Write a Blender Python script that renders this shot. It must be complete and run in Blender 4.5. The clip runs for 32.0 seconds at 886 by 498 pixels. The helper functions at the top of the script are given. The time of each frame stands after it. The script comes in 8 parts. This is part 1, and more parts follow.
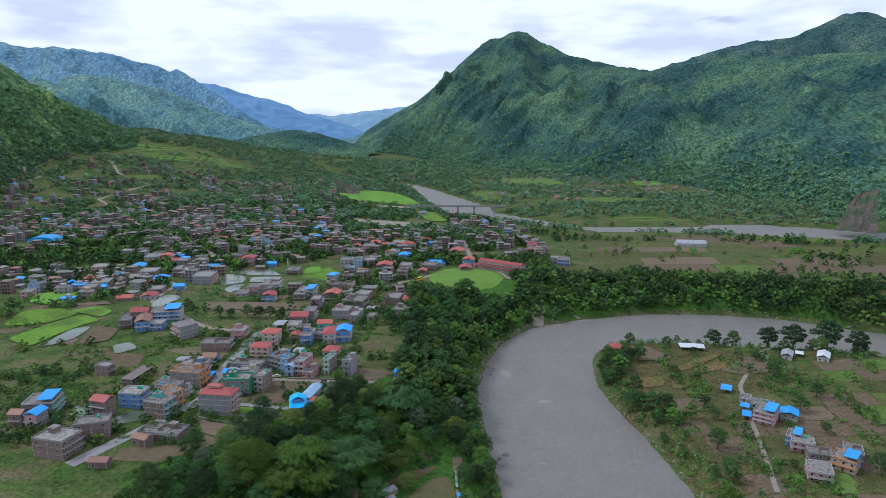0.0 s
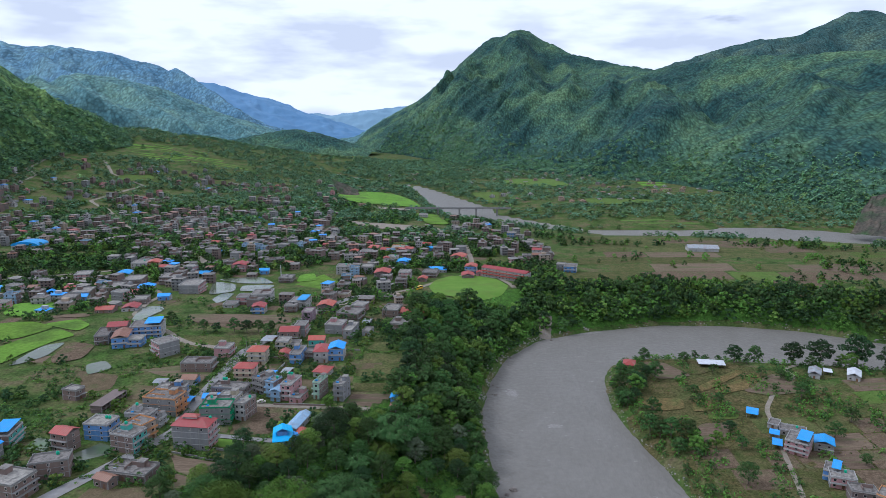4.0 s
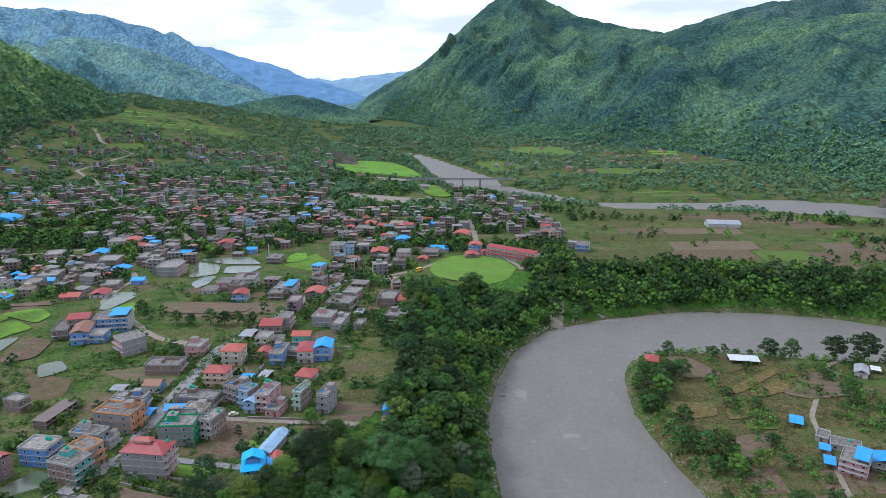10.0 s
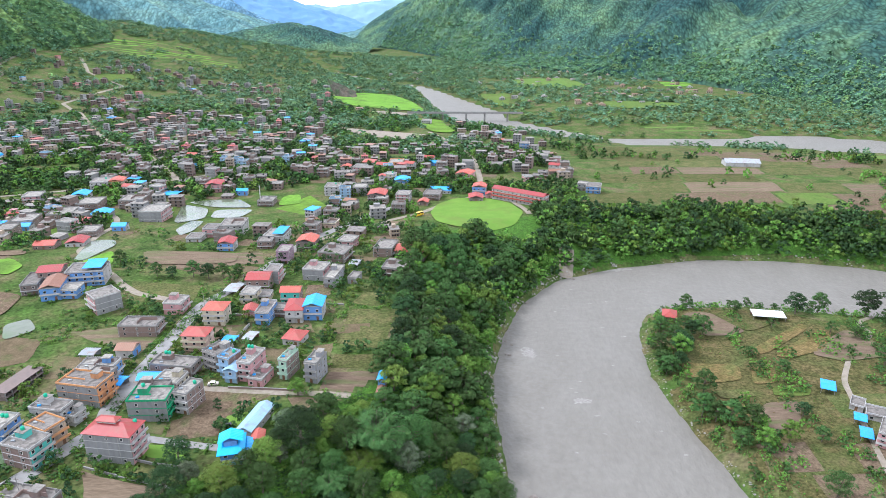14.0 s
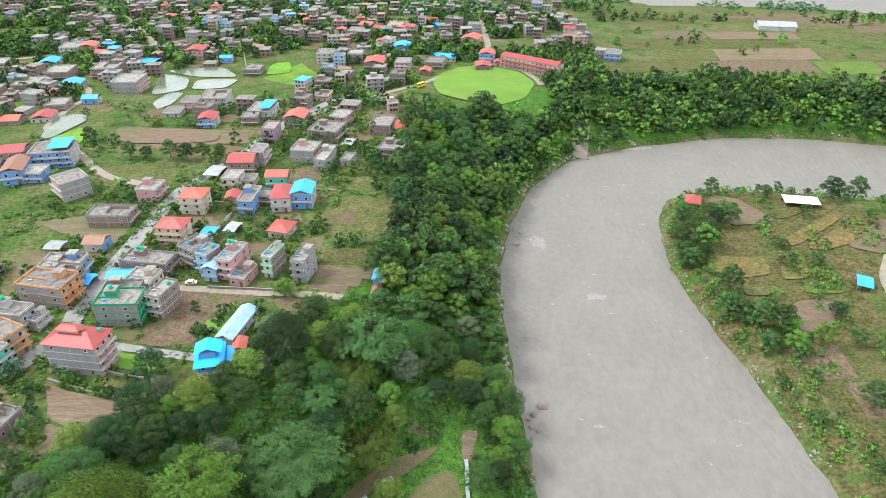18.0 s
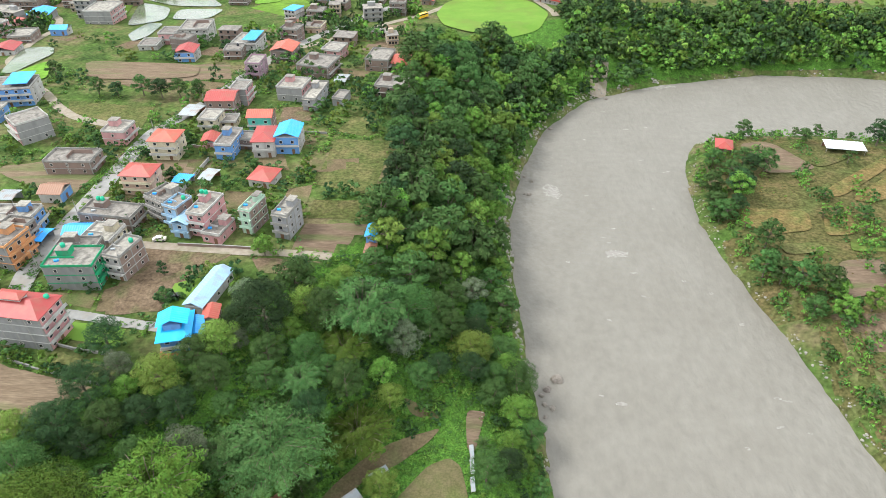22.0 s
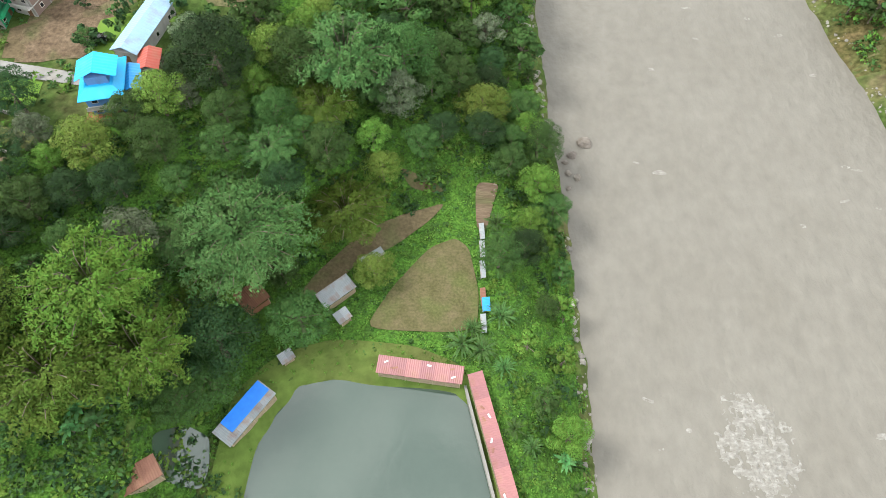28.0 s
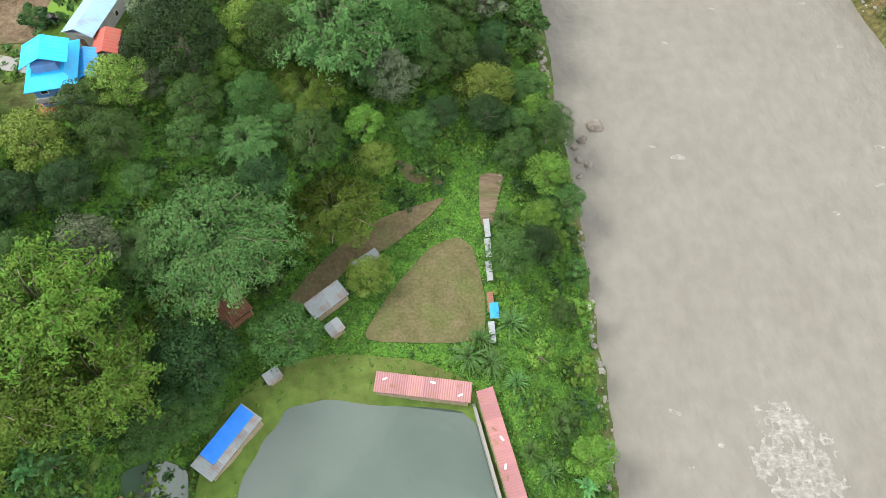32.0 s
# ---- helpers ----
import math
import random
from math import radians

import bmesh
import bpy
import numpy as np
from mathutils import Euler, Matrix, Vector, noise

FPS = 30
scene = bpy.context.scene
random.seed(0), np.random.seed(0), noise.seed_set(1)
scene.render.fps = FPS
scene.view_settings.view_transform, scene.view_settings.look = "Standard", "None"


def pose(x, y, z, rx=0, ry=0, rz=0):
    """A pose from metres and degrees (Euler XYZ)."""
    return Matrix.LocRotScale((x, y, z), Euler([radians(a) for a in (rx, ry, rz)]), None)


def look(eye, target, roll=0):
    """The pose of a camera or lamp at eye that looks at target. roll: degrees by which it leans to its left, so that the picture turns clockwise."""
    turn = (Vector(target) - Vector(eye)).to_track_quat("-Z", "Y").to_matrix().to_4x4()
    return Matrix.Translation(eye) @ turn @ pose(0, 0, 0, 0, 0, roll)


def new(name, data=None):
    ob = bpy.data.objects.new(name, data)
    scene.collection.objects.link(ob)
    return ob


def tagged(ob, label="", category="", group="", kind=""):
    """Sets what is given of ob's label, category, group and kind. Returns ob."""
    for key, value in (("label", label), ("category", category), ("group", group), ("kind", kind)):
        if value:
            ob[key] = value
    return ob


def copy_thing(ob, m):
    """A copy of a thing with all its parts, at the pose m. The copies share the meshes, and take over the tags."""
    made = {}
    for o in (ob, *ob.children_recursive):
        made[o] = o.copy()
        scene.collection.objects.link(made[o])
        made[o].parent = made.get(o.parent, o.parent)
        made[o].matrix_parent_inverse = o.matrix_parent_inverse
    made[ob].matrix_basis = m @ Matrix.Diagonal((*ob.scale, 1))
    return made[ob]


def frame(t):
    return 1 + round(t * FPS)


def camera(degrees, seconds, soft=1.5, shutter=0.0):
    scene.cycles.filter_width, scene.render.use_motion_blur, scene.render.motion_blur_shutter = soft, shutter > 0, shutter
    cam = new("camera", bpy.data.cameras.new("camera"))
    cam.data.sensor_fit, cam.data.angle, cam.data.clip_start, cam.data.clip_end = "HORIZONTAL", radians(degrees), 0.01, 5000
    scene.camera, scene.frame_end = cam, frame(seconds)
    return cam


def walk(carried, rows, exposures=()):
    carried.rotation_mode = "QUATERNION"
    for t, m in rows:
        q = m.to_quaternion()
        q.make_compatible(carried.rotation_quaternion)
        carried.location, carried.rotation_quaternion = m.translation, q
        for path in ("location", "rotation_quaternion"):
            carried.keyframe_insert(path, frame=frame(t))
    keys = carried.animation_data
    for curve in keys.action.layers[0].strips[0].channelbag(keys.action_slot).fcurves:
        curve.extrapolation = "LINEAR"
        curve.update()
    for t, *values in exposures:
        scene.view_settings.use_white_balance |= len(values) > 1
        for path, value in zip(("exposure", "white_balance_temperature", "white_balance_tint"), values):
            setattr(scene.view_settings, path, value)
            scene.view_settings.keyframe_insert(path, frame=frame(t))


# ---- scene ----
cam = camera(68.0, 32.0, 0.8)
PATH = [
    (0, pose(0.15, -58.09, 173.04, 78.415, 0, 0.168)),
    (0.5, pose(0.12, -53.88, 173.58, 78.4, 0, 0.181)),
    (1, pose(0.08, -49.72, 173.88, 78.375, 0, 0.194)),
    (1.5, pose(0.07, -45.59, 174, 78.373, 0, 0.207)),
    (2, pose(0.05, -41.49, 173.99, 78.375, 0, 0.22)),
    (2.5, pose(0.04, -37.4, 173.87, 78.343, 0, 0.233)),
    (3, pose(0.04, -33.32, 173.68, 78.367, 0, 0.247)),
    (3.5, pose(0.05, -29.24, 173.46, 78.362, 0, 0.26)),
    (5.5, pose(0.14, -12.87, 172.57, 78.339, 0, 0.312)),
    (6, pose(0.16, -8.75, 172.41, 78.346, 0, 0.325)),
    (6.5, pose(0.2, -4.6, 172.29, 78.314, 0, 0.345)),
    (7, pose(0.24, -0.45, 172.21, 78.31, 0, 0.366)),
    (7.5, pose(0.28, 3.73, 172.15, 78.338, 0, 0.386)),
    (8, pose(0.34, 7.91, 172.12, 78.333, 0, 0.406)),
    (8.5, pose(0.39, 12.12, 172.14, 78.348, 0, 0.426)),
    (9, pose(0.43, 16.34, 172.15, 78.345, 0, 0.447)),
    (9.5, pose(0.49, 20.56, 172.18, 77.189, 0, 0.478)),
    (10, pose(0.54, 24.79, 172.21, 75.487, 0, 0.51)),
    (10.5, pose(0.59, 29.03, 172.23, 74.692, 0, 0.541)),
    (11, pose(0.65, 33.25, 172.23, 74.67, 0, 0.573)),
    (11.5, pose(0.7, 37.48, 172.19, 74.679, 0, 0.604)),
    (12, pose(0.76, 41.7, 172.12, 74.692, 0, 0.636)),
    (12.5, pose(0.81, 45.91, 171.99, 73.956, 0, 0.667)),
    (13, pose(0.86, 50.1, 171.81, 72.423, 0, 0.699)),
    (13.5, pose(0.9, 54.26, 171.54, 70.999, 0, 0.744)),
    (14, pose(0.96, 58.4, 171.22, 69.651, 0, 0.79)),
    (14.5, pose(1, 62.51, 170.79, 68.294, 0, 0.835)),
    (16.5, pose(1.13, 78.46, 168.12, 62.802, 0, 1.017)),
    (17, pose(1.15, 82.31, 167.18, 61.496, 0, 1.077)),
    (17.5, pose(1.16, 86.09, 166.14, 59.972, 0, 1.137)),
    (18, pose(1.17, 89.8, 164.98, 58.272, 0, 1.196)),
    (18.5, pose(1.17, 93.43, 163.73, 56.621, 0, 1.256)),
    (19, pose(1.17, 96.98, 162.36, 55.542, 0, 1.316)),
    (19.5, pose(1.16, 100.45, 160.91, 55.604, 0, 1.379)),
    (20, pose(1.15, 103.82, 159.37, 55.675, 0, 1.443)),
    (20.5, pose(1.12, 107.1, 157.72, 55.633, 0, 1.507)),
    (21, pose(1.09, 110.27, 156.01, 55.512, 0, 1.57)),
    (21.5, pose(1.04, 113.35, 154.22, 55.206, 0, 1.61)),
    (22, pose(0.99, 116.32, 152.39, 53.253, 0, 1.65)),
    (22.5, pose(0.93, 119.18, 150.5, 51.001, 0, 1.689)),
    (23, pose(0.85, 121.92, 148.58, 48.943, 0, 1.729)),
    (23.5, pose(0.77, 124.56, 146.64, 46.964, 0, 1.744)),
    (24, pose(0.68, 127.09, 144.68, 44.864, 0, 1.76)),
    (24.5, pose(0.57, 129.49, 142.74, 42.866, 0, 1.775)),
    (25, pose(0.45, 131.79, 140.79, 40.952, 0, 1.811)),
    (25.5, pose(0.31, 133.97, 138.89, 39.08, 0, 1.847)),
    (27.5, pose(-0.34, 141.66, 131.75, 32.553, 0, 1.992)),
    (28, pose(-0.54, 143.32, 130.13, 31.06, 0, 1.901)),
    (28.5, pose(-0.76, 144.9, 128.6, 29.84, 0, 1.759)),
    (29, pose(-0.99, 146.39, 127.16, 29.697, 0, 1.617)),
    (29.5, pose(-1.24, 147.81, 125.81, 29.658, 0, 1.475)),
    (30, pose(-1.5, 149.16, 124.54, 29.654, 0, 1.334)),
    (30.5, pose(-1.78, 150.44, 123.35, 29.55, 0, 1.116)),
    (31, pose(-2.08, 151.7, 122.23, 29.412, 0, 0.898)),
    (31.5, pose(-2.39, 152.91, 121.16, 29.308, 0, 0.681)),
    (32, pose(-2.73, 154.1, 120.14, 29.205, 0, 0.463)),
]
EXPOSURES = [(0, -0.68, 5350, 14), (9, -0.68, 5400, 14), (10.6, -0.15, 5450, 14), (13, 0.3, 5550, 14), (14, 0.47, 5650, 13),
             (17, 0.58, 5950, 9), (19, 0.6, 6100, 7), (24, 0.6, 6300, 6), (32, 0.6, 6450, 6)]
walk(cam, PATH, EXPOSURES)

# ---- world and sun ----
SUN_DIR = Vector((-0.60, 0.10, 0.79)).normalized()
world = bpy.data.worlds.new("sky")
scene.world = world
world.use_nodes = True
wn, wl = world.node_tree.nodes, world.node_tree.links
wn.clear()
w_out, w_bg = wn.new("ShaderNodeOutputWorld"), wn.new("ShaderNodeBackground")
w_sky = wn.new("ShaderNodeTexSky")
w_sky.sky_type = "NISHITA"
w_sky.sun_disc = False
w_sky.sun_elevation = math.asin(SUN_DIR.z)
w_sky.sun_rotation = math.atan2(SUN_DIR.x, SUN_DIR.y)
w_sky.altitude = 600
w_tc = wn.new("ShaderNodeTexCoord")
w_map = wn.new("ShaderNodeMapping")
w_map.inputs["Scale"].default_value = (1.6, 1.6, 6.5)
w_n = wn.new("ShaderNodeTexNoise")
w_n.inputs["Scale"].default_value = 1.7
w_n.inputs["Detail"].default_value = 9
w_n.inputs["Roughness"].default_value = 0.55
w_n.inputs["Distortion"].default_value = 0.6
w_ramp = wn.new("ShaderNodeValToRGB")
w_ramp.color_ramp.elements[0].position = 0.22
w_ramp.color_ramp.elements[1].position = 0.36
w_n2 = wn.new("ShaderNodeTexNoise")
w_n2.inputs["Scale"].default_value = 4.2
w_n2.inputs["Detail"].default_value = 7
w_shade = wn.new("ShaderNodeValToRGB")
w_shade.color_ramp.elements[0].position = 0.38
w_shade.color_ramp.elements[1].position = 0.58
w_shade.color_ramp.elements[0].color = (16.2, 16.7, 17.4, 1)
w_shade.color_ramp.elements[1].color = (23.5, 23.6, 23.8, 1)
w_mix = wn.new("ShaderNodeMix")
w_mix.data_type = "RGBA"
wl.new(w_tc.outputs["Generated"], w_map.inputs["Vector"])
wl.new(w_map.outputs["Vector"], w_n.inputs["Vector"])
wl.new(w_map.outputs["Vector"], w_n2.inputs["Vector"])
wl.new(w_n.outputs["Fac"], w_ramp.inputs["Fac"])
wl.new(w_n2.outputs["Fac"], w_shade.inputs["Fac"])
wl.new(w_ramp.outputs["Color"], w_mix.inputs["Factor"])
wl.new(w_sky.outputs["Color"], w_mix.inputs["A"])
wl.new(w_shade.outputs["Color"], w_mix.inputs["B"])
wl.new(w_mix.outputs["Result"], w_bg.inputs["Color"])
w_bg.inputs["Strength"].default_value = 0.07
wl.new(w_bg.outputs["Background"], w_out.inputs["Surface"])
sun = new("sun", bpy.data.lights.new("sun", "SUN"))
sun.data.energy, sun.data.angle, sun.data.color = 2.8, radians(18), (1.0, 0.96, 0.9)
sun.matrix_world = look(SUN_DIR * 400, (0, 0, 0))


# ---- small tools ----
def hash01(i, j, s):
    n = (i.astype(np.int64) * 374761393 + j.astype(np.int64) * 668265263 + s * 1442695041) & 0xFFFFFFFF
    n = ((n ^ (n >> 13)) * 1274126177) & 0xFFFFFFFF
    return ((n ^ (n >> 16)) & 0xFFFF) / 65535.0


def vnoise(x, y, s=0):
    """Smooth value noise from 0 to 1, one cell a unit."""
    i, j = np.floor(x), np.floor(y)
    a, b = x - i, y - j
    a, b = a * a * (3 - 2 * a), b * b * (3 - 2 * b)
    return ((hash01(i, j, s) * (1 - a) + hash01(i + 1, j, s) * a) * (1 - b)
            + (hash01(i, j + 1, s) * (1 - a) + hash01(i + 1, j + 1, s) * a) * b)


def fbm(x, y, octaves=4, s=0):
    v, amp = 0.0, 0.5
    for k in range(octaves):
        v = v + amp * (vnoise(x * 2 ** k, y * 2 ** k, s + k * 17) - 0.5)
        amp *= 0.55
    return v


def ridged(x, y, octaves=4, s=0):
    v, amp = 0.0, 0.55
    for k in range(octaves):
        v = v + amp * (1 - np.abs(2 * vnoise(x * 2 ** k, y * 2 ** k, s + k * 31) - 1))
        amp *= 0.5
    return v


def smooth(a, b, v):
    t = np.clip((v - a) / (b - a), 0, 1)
    return t * t * (3 - 2 * t)


def inside(poly, x, y):
    """Which of the points lie in the polygon."""
    x, y = np.asarray(x, float), np.asarray(y, float)
    hit = np.zeros(x.shape, bool)
    for (x0, y0), (x1, y1) in zip(poly, poly[1:] + poly[:1]):
        cross = ((y0 > y) != (y1 > y)) & (x < (x1 - x0) * (y - y0) / ((y1 - y0) or 1e-9) + x0)
        hit ^= cross
    return hit


def along(line, x, y):
    """Distance from a chain of points; where a third number is given, it is the half width and is taken off."""
    best = np.full(np.shape(x), 1e9)
    for p, q in zip(line, line[1:]):
        dx, dy = q[0] - p[0], q[1] - p[1]
        t = np.clip(((x - p[0]) * dx + (y - p[1]) * dy) / (dx * dx + dy * dy), 0, 1)
        d = np.hypot(x - p[0] - t * dx, y - p[1] - t * dy)
        if len(p) > 2:
            d = d - (p[2] + (q[2] - p[2]) * t)
        best = np.minimum(best, d)
    return best


def mesh(name, verts, faces, material, smooth_shade=False):
    me = bpy.data.meshes.new(name)
    me.from_pydata([tuple(v) for v in verts], [], [tuple(f) for f in faces])
    for m in (material if isinstance(material, (list, tuple)) else [material]):
        me.materials.append(m)
    if smooth_shade:
        me.polygons.foreach_set("use_smooth", [True] * len(me.polygons))
    me.update()
    return me


def grid_faces(n, m):
    """Faces of a grid of n by m points, stored row by row of m."""
    i, j = np.meshgrid(np.arange(n - 1), np.arange(m - 1), indexing="ij")
    a = (i * m + j).ravel()
    return np.stack([a, a + m, a + m + 1, a + 1], 1).tolist()


def grid_mesh(name, xyz, material, smooth_shade=True):
    n, m, _ = xyz.shape
    return mesh(name, xyz.reshape(-1, 3).tolist(), grid_faces(n, m), material, smooth_shade)


class Shape:
    """Collects boxes, prisms and leaves for one mesh."""

    def __init__(self):
        self.v, self.f = [], []

    def add(self, verts, faces):
        k = len(self.v)
        self.v += [tuple(p) for p in verts]
        self.f += [tuple(i + k for i in q) for q in faces]
        return self

    def box(self, x0, y0, z0, x1, y1, z1):
        return self.add([(x0, y0, z0), (x1, y0, z0), (x1, y1, z0), (x0, y1, z0), (x0, y0, z1), (x1, y0, z1), (x1, y1, z1), (x0, y1, z1)],
                        [(3, 2, 1, 0), (4, 5, 6, 7), (0, 1, 5, 4), (1, 2, 6, 5), (2, 3, 7, 6), (3, 0, 4, 7)])

    def tube(self, p, q, r0, r1, n=6):
        p, q = Vector(p), Vector(q)
        d = (q - p).normalized()
        a = d.orthogonal().normalized()
        b = d.cross(a)
        ring = [(math.cos(2 * math.pi * k / n), math.sin(2 * math.pi * k / n)) for k in range(n)]
        vs = [p + (a * c + b * s) * r0 for c, s in ring] + [q + (a * c + b * s) * r1 for c, s in ring]
        fs = [(k, (k + 1) % n, n + (k + 1) % n, n + k) for k in range(n)] + [tuple(range(n - 1, -1, -1)), tuple(range(n, 2 * n))]
        return self.add(vs, fs)

    def mesh(self, name, material, smooth_shade=False):
        return mesh(name, self.v, self.f, material, smooth_shade)


def part(name, me, parent, label="", at=None):
    """Links a mesh as one part under its thing."""
    ob = new(name, me)
    ob.parent = parent
    if at is not None:
        ob.matrix_basis = at
    if label:
        ob["label"] = label
    return ob


def thing(name, m, label, category, group="", kind=""):
    ob = new(name)
    ob.matrix_basis = m
    return tagged(ob, label, category, group, kind)


# ---- materials ----
def material(name, colors, scale=1.0, rough=0.85, bump=0.3, bump_scale=None, island=0.0, per_object=0.0, detail=6, metal=0.0, stretch=None, stains=None, spec=0.3, fine=None, through_light=0.0, tight=0.4):
    """A surface with grain: colours blended by noise at one scale, broken by a finer one, with fine relief.
    island, per_object: how far brightness varies from leaf to leaf or from object to object. stains: (colour, scale, amount)."""
    ma = bpy.data.materials.new(name)
    ma.use_nodes = True
    nt = ma.node_tree
    n, l = nt.nodes, nt.links
    b = n["Principled BSDF"]
    b.inputs["Roughness"].default_value = rough
    b.inputs["Metallic"].default_value = metal
    b.inputs["Specular IOR Level"].default_value = spec
    tc = n.new("ShaderNodeTexCoord")
    vec = tc.outputs["Object"]
    if stretch:
        mp = n.new("ShaderNodeMapping")
        mp.inputs["Scale"].default_value = stretch
        l.new(vec, mp.inputs["Vector"])
        vec = mp.outputs["Vector"]
    nz = n.new("ShaderNodeTexNoise")
    nz.inputs["Scale"].default_value = scale
    nz.inputs["Detail"].default_value = detail
    nz.inputs["Roughness"].default_value = 0.62
    l.new(vec, nz.inputs["Vector"])
    rp = n.new("ShaderNodeValToRGB")
    els = rp.color_ramp.elements
    while len(els) < len(colors):
        els.new(0.5)
    for k, c in enumerate(colors):
        els[k].position = 0.5 - tight / 2 + tight * k / max(1, len(colors) - 1)
        els[k].color = (*c, 1)
    l.new(nz.outputs["Fac"], rp.inputs["Fac"])
    col = rp.outputs["Color"]
    if stains:
        ns = n.new("ShaderNodeTexNoise")
        ns.inputs["Scale"].default_value = stains[1]
        ns.inputs["Detail"].default_value = 5
        l.new(vec, ns.inputs["Vector"])
        rs = n.new("ShaderNodeValToRGB")
        rs.color_ramp.elements[0].position, rs.color_ramp.elements[1].position = 0.5, 0.68
        rs.color_ramp.elements[1].color = (stains[2],) * 3 + (1,)
        l.new(ns.outputs["Fac"], rs.inputs["Fac"])
        mx = n.new("ShaderNodeMix")
        mx.data_type = "RGBA"
        mx.inputs["B"].default_value = (*stains[0], 1)
        l.new(rs.outputs["Color"], mx.inputs["Factor"])
        l.new(col, mx.inputs["A"])
        col = mx.outputs["Result"]
    if fine:
        nf = n.new("ShaderNodeTexNoise")
        nf.inputs["Scale"].default_value = fine[0]
        nf.inputs["Detail"].default_value = 3
        l.new(vec, nf.inputs["Vector"])
        mf = n.new("ShaderNodeMapRange")
        mf.inputs["From Min"].default_value, mf.inputs["From Max"].default_value = 0.3, 0.7
        mf.inputs["To Min"].default_value, mf.inputs["To Max"].default_value = 1 - fine[1], 1 + fine[1]
        hf = n.new("ShaderNodeHueSaturation")
        l.new(nf.outputs["Fac"], mf.inputs["Value"])
        l.new(mf.outputs["Result"], hf.inputs["Value"])
        l.new(col, hf.inputs["Color"])
        col = hf.outputs["Color"]
    for amount, node, socket in ((island, "ShaderNodeNewGeometry", "Random Per Island"), (per_object, "ShaderNodeObjectInfo", "Random")):
        if amount:
            src = n.new(node)
            mr = n.new("ShaderNodeMapRange")
            mr.inputs["To Min"].default_value, mr.inputs["To Max"].default_value = 1 - amount, 1 + amount
            hs = n.new("ShaderNodeHueSaturation")
            mh = n.new("ShaderNodeMapRange")
            mh.inputs["To Min"].default_value, mh.inputs["To Max"].default_value = 0.5 - 0.05 * amount, 0.5 + 0.05 * amount
            l.new(src.outputs[socket], mr.inputs["Value"])
            l.new(src.outputs[socket], mh.inputs["Value"])
            l.new(mr.outputs["Result"], hs.inputs["Value"])
            l.new(mh.outputs["Result"], hs.inputs["Hue"])
            l.new(col, hs.inputs["Color"])
            col = hs.outputs["Color"]
    l.new(col, b.inputs["Base Color"])
    if through_light:
        tr = n.new("ShaderNodeBsdfTranslucent")
        ms = n.new("ShaderNodeMixShader")
        ms.inputs["Fac"].default_value = through_light
        l.new(col, tr.inputs["Color"])
        l.new(b.outputs["BSDF"], ms.inputs[1])
        l.new(tr.outputs["BSDF"], ms.inputs[2])
        l.new(ms.outputs["Shader"], n["Material Output"].inputs["Surface"])
    if bump:
        nb = n.new("ShaderNodeTexNoise")
        nb.inputs["Scale"].default_value = bump_scale or scale * 6
        nb.inputs["Detail"].default_value = 4
        l.new(vec, nb.inputs["Vector"])
        bp = n.new("ShaderNodeBump")
        bp.inputs["Strength"].default_value = bump
        bp.inputs["Distance"].default_value = 0.6 / (bump_scale or scale * 6)
        l.new(nb.outputs["Fac"], bp.inputs["Height"])
        l.new(bp.outputs["Normal"], b.inputs["Normal"])
    return ma


M = {}
M["grass"] = material("grass", [(0.038, 0.066, 0.016), (0.060, 0.090, 0.024), (0.088, 0.096, 0.036), (0.120, 0.10, 0.055)], 0.05, 0.95, 0.7, 1.4, detail=9, stains=((0.06, 0.115, 0.022), 0.09, 0.7), fine=(0.6, 0.4), tight=0.26, spec=0.06)
M["earth"] = material("earth", [(0.095, 0.075, 0.042), (0.15, 0.115, 0.07)], 0.25, 0.95, 0.5, 3, per_object=0.12, stains=((0.06, 0.10, 0.025), 0.1, 0.7), fine=(1.5, 0.2), spec=0.06)
M["ploughed"] = material("ploughed", [(0.115, 0.082, 0.056), (0.175, 0.13, 0.092)], 0.4, 0.95, 0.7, 2.5, stretch=(0.3, 2.2, 1), per_object=0.1, stains=((0.07, 0.11, 0.03), 0.1, 0.6), fine=(1.5, 0.2), spec=0.06)
M["crop"] = material("crop", [(0.052, 0.072, 0.02), (0.084, 0.09, 0.032), (0.12, 0.102, 0.048)], 0.12, 0.95, 1.0, 1.2, per_object=0.15, fine=(0.9, 0.4), spec=0.06)
M["paddy"] = material("paddy", [(0.10, 0.20, 0.025), (0.14, 0.25, 0.036)], 0.06, 0.9, 0.5, 2, per_object=0.2, stains=((0.06, 0.085, 0.025), 0.04, 0.6), fine=(0.4, 0.2), spec=0.06)
M["lawn"] = material("lawn", [(0.075, 0.125, 0.026), (0.105, 0.155, 0.036)], 0.08, 0.95, 0.5, 2, per_object=0.2, stains=((0.09, 0.085, 0.035), 0.05, 0.6), fine=(0.5, 0.2), spec=0.06)
M["turf"] = material("turf", [(0.10, 0.19, 0.03), (0.135, 0.225, 0.04)], 0.1, 0.95, 0.25, 2, stains=((0.12, 0.15, 0.04), 0.06, 0.6), spec=0.06)


